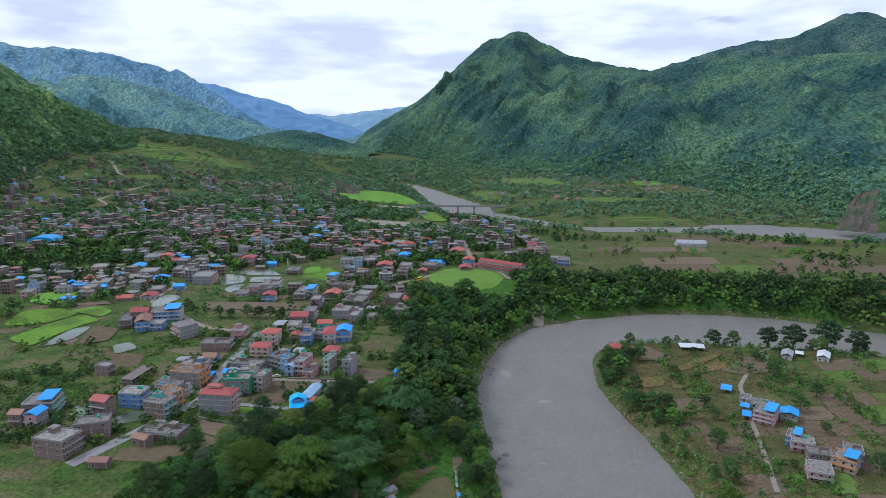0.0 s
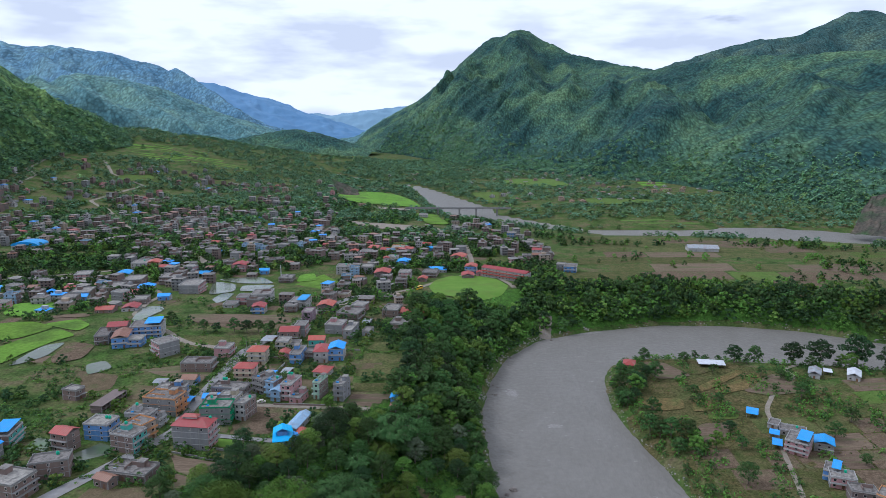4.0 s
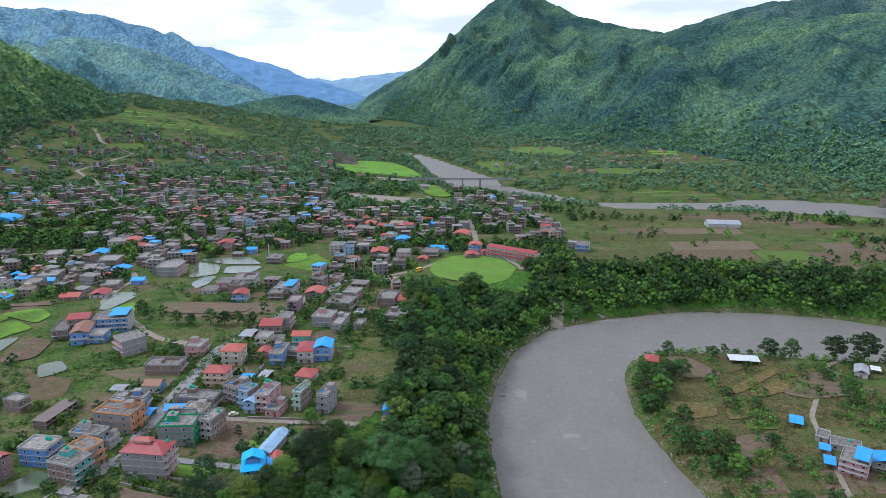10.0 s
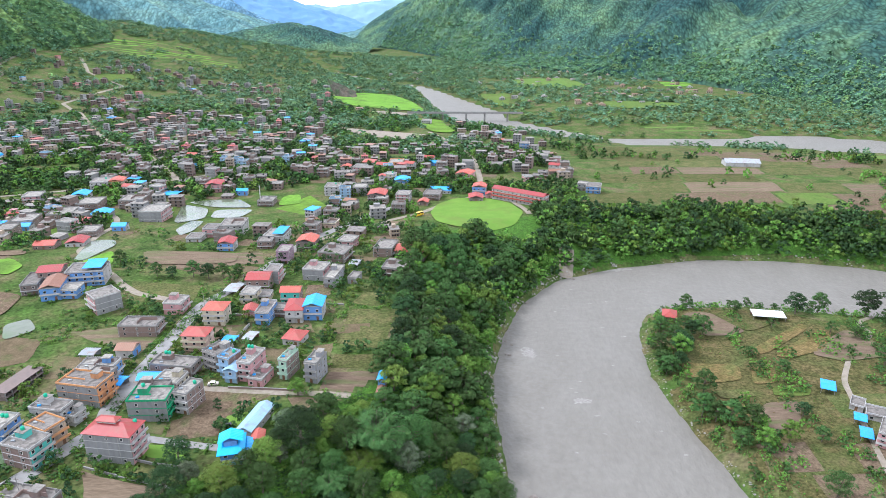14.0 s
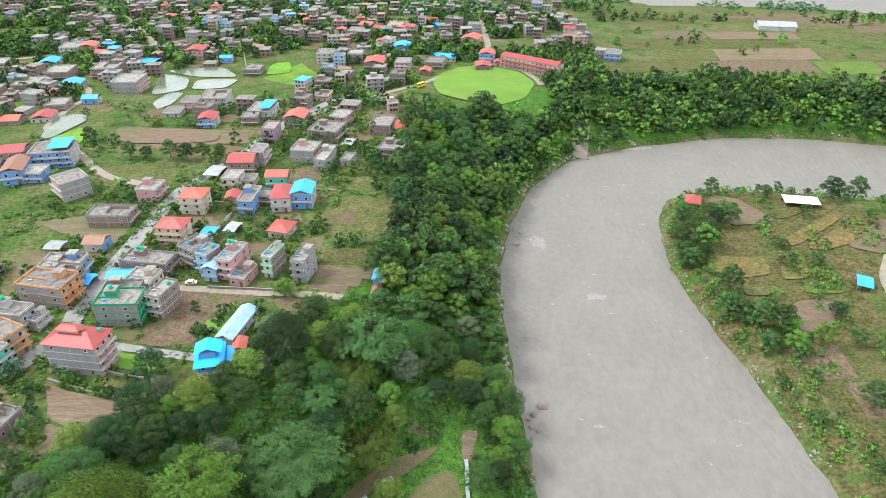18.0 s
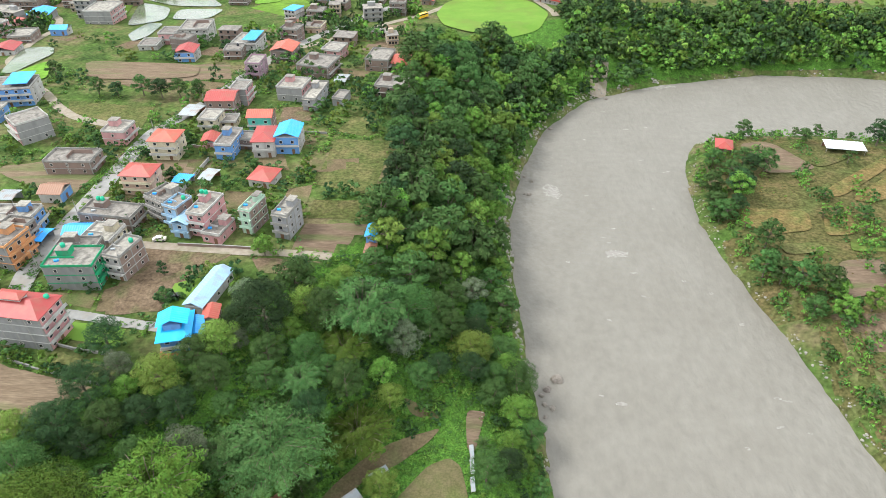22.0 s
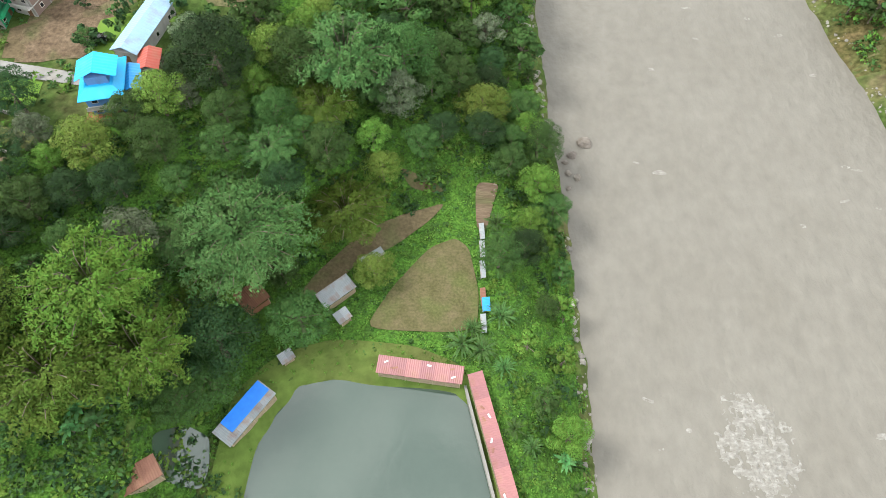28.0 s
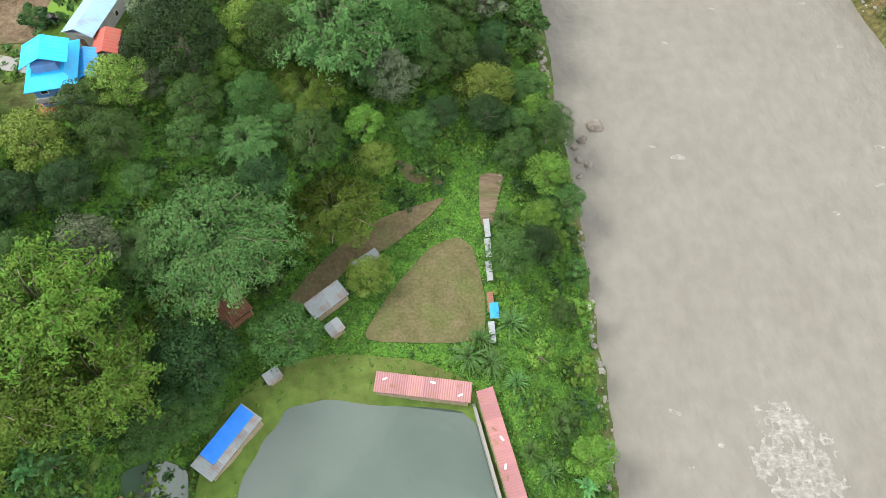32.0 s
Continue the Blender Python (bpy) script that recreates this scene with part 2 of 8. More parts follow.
def canopy(name, colors, cell, blotch, gap=0.45):
    """Forest seen from afar: rounded crowns of about one cell each, in shades that drift over the slope, with the shade
    in the gaps between them painted dark.
    """
    ma = bpy.data.materials.new(name)
    ma.use_nodes = True
    n, l = ma.node_tree.nodes, ma.node_tree.links
    b = n["Principled BSDF"]
    b.inputs["Roughness"].default_value, b.inputs["Specular IOR Level"].default_value = 0.95, 0.1
    tc = n.new("ShaderNodeTexCoord")
    big = n.new("ShaderNodeTexNoise")
    big.inputs["Scale"].default_value, big.inputs["Detail"].default_value, big.inputs["Roughness"].default_value = blotch, 9, 0.66
    l.new(tc.outputs["Object"], big.inputs["Vector"])
    rp = n.new("ShaderNodeValToRGB")
    els = rp.color_ramp.elements
    while len(els) < len(colors):
        els.new(0.5)
    for k, c in enumerate(colors):
        els[k].position, els[k].color = 0.38 + 0.24 * k / (len(colors) - 1), (*c, 1)
    l.new(big.outputs["Fac"], rp.inputs["Fac"])
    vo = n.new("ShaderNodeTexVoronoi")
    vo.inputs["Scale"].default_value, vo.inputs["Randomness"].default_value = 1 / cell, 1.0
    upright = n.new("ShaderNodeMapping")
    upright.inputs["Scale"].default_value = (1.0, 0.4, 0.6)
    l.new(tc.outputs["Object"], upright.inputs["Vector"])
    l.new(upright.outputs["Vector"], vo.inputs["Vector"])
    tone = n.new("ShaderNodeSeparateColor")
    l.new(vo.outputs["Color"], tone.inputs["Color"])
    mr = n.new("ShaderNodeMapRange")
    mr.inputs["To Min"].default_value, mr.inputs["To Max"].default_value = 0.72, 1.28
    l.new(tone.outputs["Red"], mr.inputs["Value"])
    # shade between crowns put into the colour: middles lighter, gaps darker
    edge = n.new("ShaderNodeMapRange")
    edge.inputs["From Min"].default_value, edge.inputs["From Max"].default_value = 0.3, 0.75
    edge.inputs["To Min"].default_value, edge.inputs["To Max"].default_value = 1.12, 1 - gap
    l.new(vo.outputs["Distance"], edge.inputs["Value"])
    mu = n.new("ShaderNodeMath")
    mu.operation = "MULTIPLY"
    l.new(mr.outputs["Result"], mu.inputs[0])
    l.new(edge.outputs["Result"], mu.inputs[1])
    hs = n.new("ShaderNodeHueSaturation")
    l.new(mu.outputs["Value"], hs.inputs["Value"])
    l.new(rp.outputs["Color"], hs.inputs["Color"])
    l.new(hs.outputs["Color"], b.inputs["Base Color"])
    inv = n.new("ShaderNodeMath")
    inv.operation = "SUBTRACT"
    inv.inputs[0].default_value = 1.0
    l.new(vo.outputs["Distance"], inv.inputs[1])
    bp = n.new("ShaderNodeBump")
    bp.inputs["Strength"].default_value, bp.inputs["Distance"].default_value = 0.3, cell * 0.5
    l.new(inv.outputs["Value"], bp.inputs["Height"])
    l.new(bp.outputs["Normal"], b.inputs["Normal"])
    return ma


# green cooled towards teal: some haze of distance is in this colour
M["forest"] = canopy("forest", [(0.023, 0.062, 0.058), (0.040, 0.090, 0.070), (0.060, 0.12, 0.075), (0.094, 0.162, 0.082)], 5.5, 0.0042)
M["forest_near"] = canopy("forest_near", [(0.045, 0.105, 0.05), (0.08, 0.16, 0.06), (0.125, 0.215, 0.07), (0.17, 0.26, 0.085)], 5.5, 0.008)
# haze put into the next two colours: bluer and paler than near forest
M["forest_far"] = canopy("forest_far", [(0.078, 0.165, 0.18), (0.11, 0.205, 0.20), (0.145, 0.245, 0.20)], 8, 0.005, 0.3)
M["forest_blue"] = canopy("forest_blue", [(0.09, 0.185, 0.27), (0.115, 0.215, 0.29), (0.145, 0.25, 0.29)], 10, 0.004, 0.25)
# mountain behind: haze painted in as blue-green to set it back
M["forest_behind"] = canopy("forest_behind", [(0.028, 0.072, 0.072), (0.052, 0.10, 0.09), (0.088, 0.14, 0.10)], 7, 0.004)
M["lush"] = material("lush", [(0.032, 0.082, 0.014), (0.056, 0.125, 0.02), (0.085, 0.165, 0.027)], 0.6, 0.95, 1.0, 2.2, detail=9, fine=(2.2, 0.5), stains=((0.03, 0.06, 0.014), 0.25, 0.7), spec=0.06)
M["road"] = material("road", [(0.19, 0.185, 0.178), (0.26, 0.252, 0.242)], 0.4, 0.9, 0.25, 5, stains=((0.2, 0.17, 0.14), 0.15, 0.6))
M["water"] = material("water", [(0.156, 0.144, 0.124), (0.166, 0.154, 0.134), (0.180, 0.168, 0.147)], 0.05, 0.45, 0.4, 0.32, stretch=(1.2, 0.8, 1), spec=0.13, fine=(0.3, 0.07))
M["pond_water"] = material("pond_water", [(0.034, 0.056, 0.042), (0.048, 0.072, 0.056)], 0.05, 0.04, 0.02, 0.6, spec=1.0)
M["bark"] = material("bark", [(0.10, 0.08, 0.06), (0.17, 0.14, 0.11)], 2, 0.95, 0.5, 8)
M["brick"] = material("brick", [(0.25, 0.155, 0.12), (0.33, 0.21, 0.165)], 0.8, 0.95, 0.3, 6, per_object=0.15, stains=((0.33, 0.31, 0.29), 0.3, 0.5))
M["concrete"] = material("concrete", [(0.32, 0.31, 0.295), (0.43, 0.42, 0.40)], 0.6, 0.9, 0.3, 5, per_object=0.1, stains=((0.22, 0.21, 0.2), 0.25, 0.6))
M["stone"] = material("stone", [(0.15, 0.138, 0.12), (0.26, 0.245, 0.22)], 0.8, 0.9, 0.5, 4, per_object=0.2, island=0.25)

# ---- lie of the land ----
RIVER = [(50, -320, 40), (52, 20, 38), (54, 90, 34), (53, 135, 33), (52.5, 165, 33.5), (49, 196, 33), (46, 225, 31), (45, 250, 29.5), (48, 275, 28),
         (55, 300, 27), (68, 322, 25), (92, 334, 25), (135, 341, 30), (170, 337, 33), (205, 330, 31), (240, 314, 26), (300, 280, 26), (420, 215, 30), (700, 120, 32)]
UPRIVER = [(-300, 1500, 8), (-200, 1330, 8), (-110, 1215, 7), (-58, 1160, 7), (-36, 1098, 14), (-11, 1000, 24), (10, 926, 31), (30, 863, 35), (36, 815, 30), (80, 770, 20), (122, 730, 14),
           (156, 706, 6), (175, 691, 12), (222, 692, 15), (256, 687, 15), (311, 692, 25), (335, 695, 31), (360, 687, 37), (400, 674, 34), (437, 659, 32), (560, 585, 30), (720, 440, 30), (950, 300, 30)]
PLATEAU = [(-1200, -100), (-260, -60), (-110, 120), (-70, 155), (-61, 165), (-46, 172), (-43, 185), (-30, 198), (-19, 212), (-17, 240), (-17, 300), (-14, 330),
           (-8, 352), (18, 378), (44, 392), (62, 396), (106, 402), (160, 398), (205, 388), (240, 372), (320, 330), (480, 270), (1200, 200), (1200, 3000), (-1200, 3000)]
EDGE = PLATEAU[1:-2]
PENINSULA = [(p[0], p[1]) for p in RIVER] + [(900, 60), (900, -340), (50, -340)]
TERRACE = [(-39, 90), (-35, 132), (-34.5, 150), (-24, 160), (-4, 172), (6, 170), (9, 140), (11, 90)]
POND = [(-30, 104), (-27.8, 122), (-27, 130), (-23, 137.5), (-18.8, 139.4), (-14.5, 139.2), (-9.9, 138.5), (-3, 138), (1.9, 137.3), (4.2, 131.5), (10, 104)]


UNIT = 1.35  # metres to a unit of the plan above


def land(x, y):
    x, y = np.asarray(x, float) / UNIT, np.asarray(y, float) / UNIT
    d1, d2 = along(RIVER, x, y), along(UPRIVER, x, y)
    wob = fbm(x / 9, y / 9, 3, 5) * 3.5
    d = np.minimum(d1, d2) + wob * smooth(-4, 6, np.minimum(d1, d2)) + fbm(x / 4, y / 4, 2, 9) * 2.2
    top = 24 - 8 * smooth(290, 420, y) - 3 * smooth(40, 110, x) * smooth(330, 400, y) - 6 * smooth(480, 640, y)
    top = top + fbm(x / 60, y / 60, 3, 3) * 2.0 * smooth(0, 60, np.abs(x + 60) + np.abs(y - 230) * 0.5)
    e = along(EDGE, x, y)
    s = smooth(0, 1, d / (d + e + 0.01))
    slope = 0.6 + (top - 0.6) * np.clip(d / (d + e + 0.01), 0, 1) ** 0.8 + fbm(x / 14, y / 14, 3, 7) * 3.2 * s * (1 - s) * 4
    z = np.where(inside(PLATEAU, x, y), top, slope)
    z = np.minimum(z, 0.6 + np.maximum(d, 0) * 1.35)
    z = np.minimum(z, 0.6 + np.maximum(d2, 0) * 0.10 + 40 * smooth(160, 260, d2))
    pen = inside(PENINSULA, x, y)
    z = np.where(pen, np.minimum(4.6 + fbm(x / 30, y / 30, 3, 2) * 1.6 + 0.01 * np.maximum(x - 120, 0), 0.4 + 0.5 * np.maximum(d, 0)), z)
    t = smooth(-6, 3, -along(TERRACE + TERRACE[:1], x, y) * np.where(inside(TERRACE, x, y), -1, 1))
    z = z * (1 - t) + np.minimum(5.9, z + 4) * t
    p = smooth(-1.4, 1.4, np.where(inside(POND, x, y), 1, -1) * along(POND + POND[:1], x, y))
    z = z * (1 - p) + 3.2 * p
    w = -0.8 * x + 0.3 * y
    hill = 0.19 * np.maximum(0, w - 600) * (1 + 0.5 * fbm(x / 160, y / 160, 3, 4))
    z = z + np.minimum(hill, 85) * (1 - smooth(1500, 1900, y))
    z = z - smooth(0.4, -5, d) * 3.5
    z = z + fbm(x / 3.1, y / 3.1, 2, 11) * 0.2
    return z * UNIT


def spread(fine0, fine1, step, lo, hi, grow):
    pts = list(np.arange(fine0, fine1 + step, step))
    s = step
    while pts[-1] < hi:
        s *= grow
        pts.append(pts[-1] + s)
    s = step
    while pts[0] > lo:
        s *= grow
        pts.insert(0, pts[0] - s)
    return np.array(pts)


GX, GY = spread(-150, 170, 3.0, -4300, 4300, 1.05), spread(140, 420, 3.0, -1200, 4900, 1.035)
XX, YY = np.meshgrid(GX, GY, indexing="ij")
ZZ = land(XX, YY)


def ground(x, y):
    """Height of the ground sheet."""
    i = int(np.clip(np.searchsorted(GX, x) - 1, 0, len(GX) - 2))
    j = int(np.clip(np.searchsorted(GY, y) - 1, 0, len(GY) - 2))
    a, b = (x - GX[i]) / (GX[i + 1] - GX[i]), (y - GY[j]) / (GY[j + 1] - GY[j])
    return float((ZZ[i, j] * (1 - a) + ZZ[i + 1, j] * a) * (1 - b) + (ZZ[i, j + 1] * (1 - a) + ZZ[i + 1, j + 1] * a) * b)


def grounds(x, y):
    """Heights of the ground sheet at many points."""
    i, j = np.clip(np.searchsorted(GX, x) - 1, 0, len(GX) - 2), np.clip(np.searchsorted(GY, y) - 1, 0, len(GY) - 2)
    a, b = (x - GX[i]) / (GX[i + 1] - GX[i]), (y - GY[j]) / (GY[j + 1] - GY[j])
    return (ZZ[i, j] * (1 - a) + ZZ[i + 1, j] * a) * (1 - b) + (ZZ[i, j + 1] * (1 - a) + ZZ[i + 1, j + 1] * a) * b


tagged(new("ground", grid_mesh("ground", np.stack([XX, YY, ZZ], 2), M["grass"])), "green grassy valley floor with river terraces", "ground", kind="structure")
tagged(new("river_water", mesh("river_water", [(-900, -480, 0), (2000, -480, 0), (2000, 2700, 0), (-900, 2700, 0)], [(0, 1, 2, 3)], M["water"])),
       "muddy grey-brown river water with swirling current", "water", kind="structure")
tagged(new("pond_water", mesh("pond_water", [(-50, 112, 6.2), (13, 112, 6.2), (7.5, 195, 6.2), (-40, 195, 6.2)], [(0, 1, 2, 3)], M["pond_water"])),
       "still green pond water that mirrors clouds", "water", kind="structure")


# ---- mountains ----
def resample(line, n):
    p = np.array(line, float)
    s = np.concatenate([[0], np.cumsum(np.hypot(np.diff(p[:, 0]), np.diff(p[:, 1])))])
    q = np.linspace(0, s[-1], n)
    out = np.stack([np.interp(q, s, p[:, k]) for k in range(3)], 1)
    for _ in range(2):
        out[1:-1] = out[1:-1] * 0.5 + (out[:-2] + out[2:]) * 0.25
    return out


SLOPES = {}


def mountain(name, ridge, foot, n, m, spur, canopy, mat, label, seed, bow=1.0, crests=(), steep=0.72):
    """A slope from its foot up to its ridge and a little down behind, with spurs, gullies and a lumpy forest canopy."""
    r, f = resample(ridge, n) * UNIT, resample(foot, n) * UNIT
    f[:, 2] = np.minimum(f[:, 2], land(f[:, 0], f[:, 1]))
    v = np.linspace(0, 1.25, m)[None, :]
    up = np.clip(v, 0, 1)
    px = f[:, :1] + (r[:, :1] - f[:, :1]) * v
    py = f[:, 1:2] + (r[:, 1:2] - f[:, 1:2]) * v
    length = np.concatenate([[0], np.cumsum(np.hypot(np.diff(r[:, 0]), np.diff(r[:, 1])))])[:, None] + 0 * v
    rise = up ** bow
    pz = f[:, 2:3] + (r[:, 2:3] - f[:, 2:3]) * rise
    gully = ridged(length / (spur * UNIT) + 0.35 * np.sin(up * 5 + seed), up * 0.9 + length * 0, 4, seed) - 0.55
    tall = np.maximum(r[:, 2:3] - f[:, 2:3], 30)
    pz = pz + gully * tall * 0.6 * np.sin(np.pi * np.clip(up, 0, 1)) ** 0.8
    pz = pz + fbm(px / 60, py / 60, 4, seed + 3) * tall * 0.10 * np.sin(np.pi * np.clip(up * 0.93 + 0.04, 0, 1))
    for line in crests:
        side = fbm(px / 150, py / 150, 3, seed + 9) * 130
        best = np.full(px.shape, -1e4)
        for p, q in zip(line, line[1:]):
            ex, ey = q[0] - p[0], q[1] - p[1]
            t = np.clip(((px - p[0]) * ex + (py - p[1]) * ey) / (ex * ex + ey * ey), 0, 1)
            far = np.hypot(px - p[0] - t * ex, py - p[1] - t * ey)
            best = np.maximum(best, p[2] + (q[2] - p[2]) * t - steep * np.maximum(far + side * np.clip(far / 120, 0, 1), 0) - 22)
        pz = pz + (np.maximum(pz, best) - pz) * smooth(0.0, 0.16, v) * (v <= 1)
    for _ in range(5):
        pz[1:-1, 1:-1] = pz[1:-1, 1:-1] * 0.4 + (pz[:-2, 1:-1] + pz[2:, 1:-1] + pz[1:-1, :-2] + pz[1:-1, 2:]) * 0.15
    rib = ridged(length / (spur * 0.3) + fbm(up * 3, length / 300, 2, seed) * 1.2, up * 2.2, 3, seed + 40) - 0.5
    pz = pz + rib * tall * 0.13 * np.sin(np.pi * np.clip(up, 0, 1)) ** 0.7
    pz = pz - np.maximum(v - 1, 0) * tall * 1.4
    pz = pz + vnoise(px / canopy / 2.4, py / canopy / 2.4, seed) * canopy * 0.9
    pz = pz - 14 * (v < 0.004)
    SLOPES[name] = np.stack([px, py, pz], 2)
    return tagged(new(name, grid_mesh(name, SLOPES[name], mat)), label, "mountain", kind="structure")


CRESTS = [[(917, 2710, 353), (724, 2351, 237), (548, 2038, 126), (407, 1712, 45)],
          [(1210, 2428, 354), (950, 2053, 212), (762, 1753, 117), (628, 1484, 55)],
          [(1245, 1892, 333), (1001, 1632, 177), (760, 1309, 97), (658, 1137, 67)],
          [(418, 3685, 606), (305, 3244, 367), (198, 2852, 178), (131, 2455, 53)],
          [(629, 3554, 471), (549, 2908, 203), (462, 2415, 76), (357, 2028, 21)],
          [(1242, 2128, 339), (983, 1814, 192), (786, 1522, 98)]]
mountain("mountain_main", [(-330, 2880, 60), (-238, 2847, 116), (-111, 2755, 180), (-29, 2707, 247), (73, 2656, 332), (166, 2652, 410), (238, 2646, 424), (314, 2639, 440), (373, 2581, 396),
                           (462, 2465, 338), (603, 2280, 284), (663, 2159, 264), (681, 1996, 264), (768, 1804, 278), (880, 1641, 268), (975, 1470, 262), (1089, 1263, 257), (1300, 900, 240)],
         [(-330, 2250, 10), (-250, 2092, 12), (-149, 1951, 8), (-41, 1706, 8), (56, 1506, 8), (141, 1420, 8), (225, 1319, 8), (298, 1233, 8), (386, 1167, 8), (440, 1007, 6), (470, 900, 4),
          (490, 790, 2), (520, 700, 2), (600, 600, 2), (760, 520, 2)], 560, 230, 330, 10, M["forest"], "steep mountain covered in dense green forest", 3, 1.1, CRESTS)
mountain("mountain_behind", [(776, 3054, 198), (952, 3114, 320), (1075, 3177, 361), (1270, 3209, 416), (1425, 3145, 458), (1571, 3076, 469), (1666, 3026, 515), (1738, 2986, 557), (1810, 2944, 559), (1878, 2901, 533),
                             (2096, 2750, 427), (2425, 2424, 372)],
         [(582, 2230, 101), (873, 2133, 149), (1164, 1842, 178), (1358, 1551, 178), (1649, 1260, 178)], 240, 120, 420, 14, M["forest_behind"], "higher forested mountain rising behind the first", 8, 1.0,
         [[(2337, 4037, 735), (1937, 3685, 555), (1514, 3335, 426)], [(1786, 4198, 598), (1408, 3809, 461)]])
mountain("hill_near_left", [(-860, 560, 300), (-786, 929, 268), (-803, 1104, 243), (-821, 1212, 220), (-832, 1324, 182), (-825, 1444, 128), (-780, 1523, 86), (-724, 1605, 66), (-690, 1700, 50)],
         [(-560, 560, 60), (-590, 800, 66), (-640, 996, 70), (-640, 1122, 66), (-630, 1299, 58), (-620, 1467, 50), (-620, 1600, 44)], 300, 130, 200, 9, M["forest_near"], "green forested hillside above the town", 5, 1.0)
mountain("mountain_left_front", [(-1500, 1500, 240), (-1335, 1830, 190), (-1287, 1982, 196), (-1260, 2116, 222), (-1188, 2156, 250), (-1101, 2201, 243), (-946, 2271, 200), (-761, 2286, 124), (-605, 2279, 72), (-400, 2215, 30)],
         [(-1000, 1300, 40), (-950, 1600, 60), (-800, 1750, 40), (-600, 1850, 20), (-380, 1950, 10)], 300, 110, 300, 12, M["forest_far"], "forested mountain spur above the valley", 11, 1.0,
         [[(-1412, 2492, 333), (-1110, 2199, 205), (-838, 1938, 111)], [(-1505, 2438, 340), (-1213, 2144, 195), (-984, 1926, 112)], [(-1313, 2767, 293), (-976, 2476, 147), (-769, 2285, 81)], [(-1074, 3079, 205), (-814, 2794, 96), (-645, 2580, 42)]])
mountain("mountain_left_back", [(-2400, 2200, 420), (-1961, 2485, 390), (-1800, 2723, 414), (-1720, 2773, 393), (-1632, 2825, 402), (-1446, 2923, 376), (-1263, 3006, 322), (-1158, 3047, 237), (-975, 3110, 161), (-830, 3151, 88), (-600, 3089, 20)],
         [(-1800, 1700, 60), (-1500, 2050, 80), (-1200, 2350, 60), (-900, 2450, 20), (-480, 2500, 10)], 300, 110, 420, 14, M["forest_blue"], "long forested mountain ridge with haze painted blue-green into its slopes", 14, 1.0,
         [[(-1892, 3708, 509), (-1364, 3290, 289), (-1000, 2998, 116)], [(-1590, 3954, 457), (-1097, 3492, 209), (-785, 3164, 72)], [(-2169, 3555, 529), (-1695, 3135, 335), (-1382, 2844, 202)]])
mountain("hill_valley", [(-680, 1850, 20), (-611, 1861, 50), (-550, 1880, 64), (-442, 1908, 84), (-378, 1921, 72), (-300, 1932, 48), (-200, 1940, 20)],
         [(-640, 1700, 8), (-440, 1680, 8), (-220, 1740, 8)], 110, 60, 120, 8, M["forest"], "low wooded hill in the valley", 17, 0.8)
# ridge colours carry the haze of distance, blue first, then paler
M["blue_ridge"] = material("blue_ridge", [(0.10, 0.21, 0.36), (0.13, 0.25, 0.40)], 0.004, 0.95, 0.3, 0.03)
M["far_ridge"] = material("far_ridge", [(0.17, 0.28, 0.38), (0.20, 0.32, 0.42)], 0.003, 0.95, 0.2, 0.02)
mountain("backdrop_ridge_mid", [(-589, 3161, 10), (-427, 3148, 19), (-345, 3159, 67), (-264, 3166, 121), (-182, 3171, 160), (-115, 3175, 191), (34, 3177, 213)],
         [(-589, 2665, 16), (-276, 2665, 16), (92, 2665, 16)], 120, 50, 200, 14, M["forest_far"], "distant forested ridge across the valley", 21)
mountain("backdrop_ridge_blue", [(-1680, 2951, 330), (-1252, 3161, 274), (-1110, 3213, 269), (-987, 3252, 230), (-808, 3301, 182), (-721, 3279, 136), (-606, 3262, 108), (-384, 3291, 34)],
         [(-1360, 2631, 74), (-720, 2791, 34), (-360, 2951, 30)], 160, 60, 420, 16, M["blue_ridge"], "distant mountain ridge painted blue for haze", 23)
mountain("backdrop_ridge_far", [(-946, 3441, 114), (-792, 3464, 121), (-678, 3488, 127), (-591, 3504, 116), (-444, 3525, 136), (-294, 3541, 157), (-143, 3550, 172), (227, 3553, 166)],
         [(-908, 3245, 36), (-378, 3245, 36), (227, 3245, 36)], 160, 40, 500, 18, M["far_ridge"], "farthest mountains painted pale blue for haze", 27)


# ---- plants ----
LEAVES = {}
for key, dark, light in (('deep', (0.0172, 0.0399, 0.0153), (0.0399, 0.0764, 0.0245)),
                         ('mid', (0.0335, 0.0741, 0.0201), (0.0708, 0.13, 0.0338)),
                         ('bright', (0.0692, 0.1476, 0.0225), (0.1296, 0.2268, 0.0384)),
                         ('yellow', (0.0909, 0.1566, 0.0225), (0.1656, 0.2268, 0.048)),
                         ('grey', (0.0694, 0.0975, 0.05), (0.139, 0.1669, 0.1025)),
                         ('bamboo', (0.0401, 0.0915, 0.0262), (0.0878, 0.1571, 0.045)),
                         ('lime', (0.0503, 0.1072, 0.0132), (0.1009, 0.1549, 0.0227)),
                         ('banana', (0.0512, 0.134, 0.0414), (0.102, 0.205, 0.0666)),
                         # leaves of distant trees: paler and bluer, with haze mixed into the colour
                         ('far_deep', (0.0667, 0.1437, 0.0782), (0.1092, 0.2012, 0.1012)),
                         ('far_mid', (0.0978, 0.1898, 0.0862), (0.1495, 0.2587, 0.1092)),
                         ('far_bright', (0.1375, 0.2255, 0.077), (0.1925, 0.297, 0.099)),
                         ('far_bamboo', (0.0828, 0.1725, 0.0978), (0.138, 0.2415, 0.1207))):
    LEAVES[key] = material("leaf_" + key, [dark, light], 0.5, 0.62, 0, island=0.34, per_object=0.3, spec=0.1, through_light=0.09)


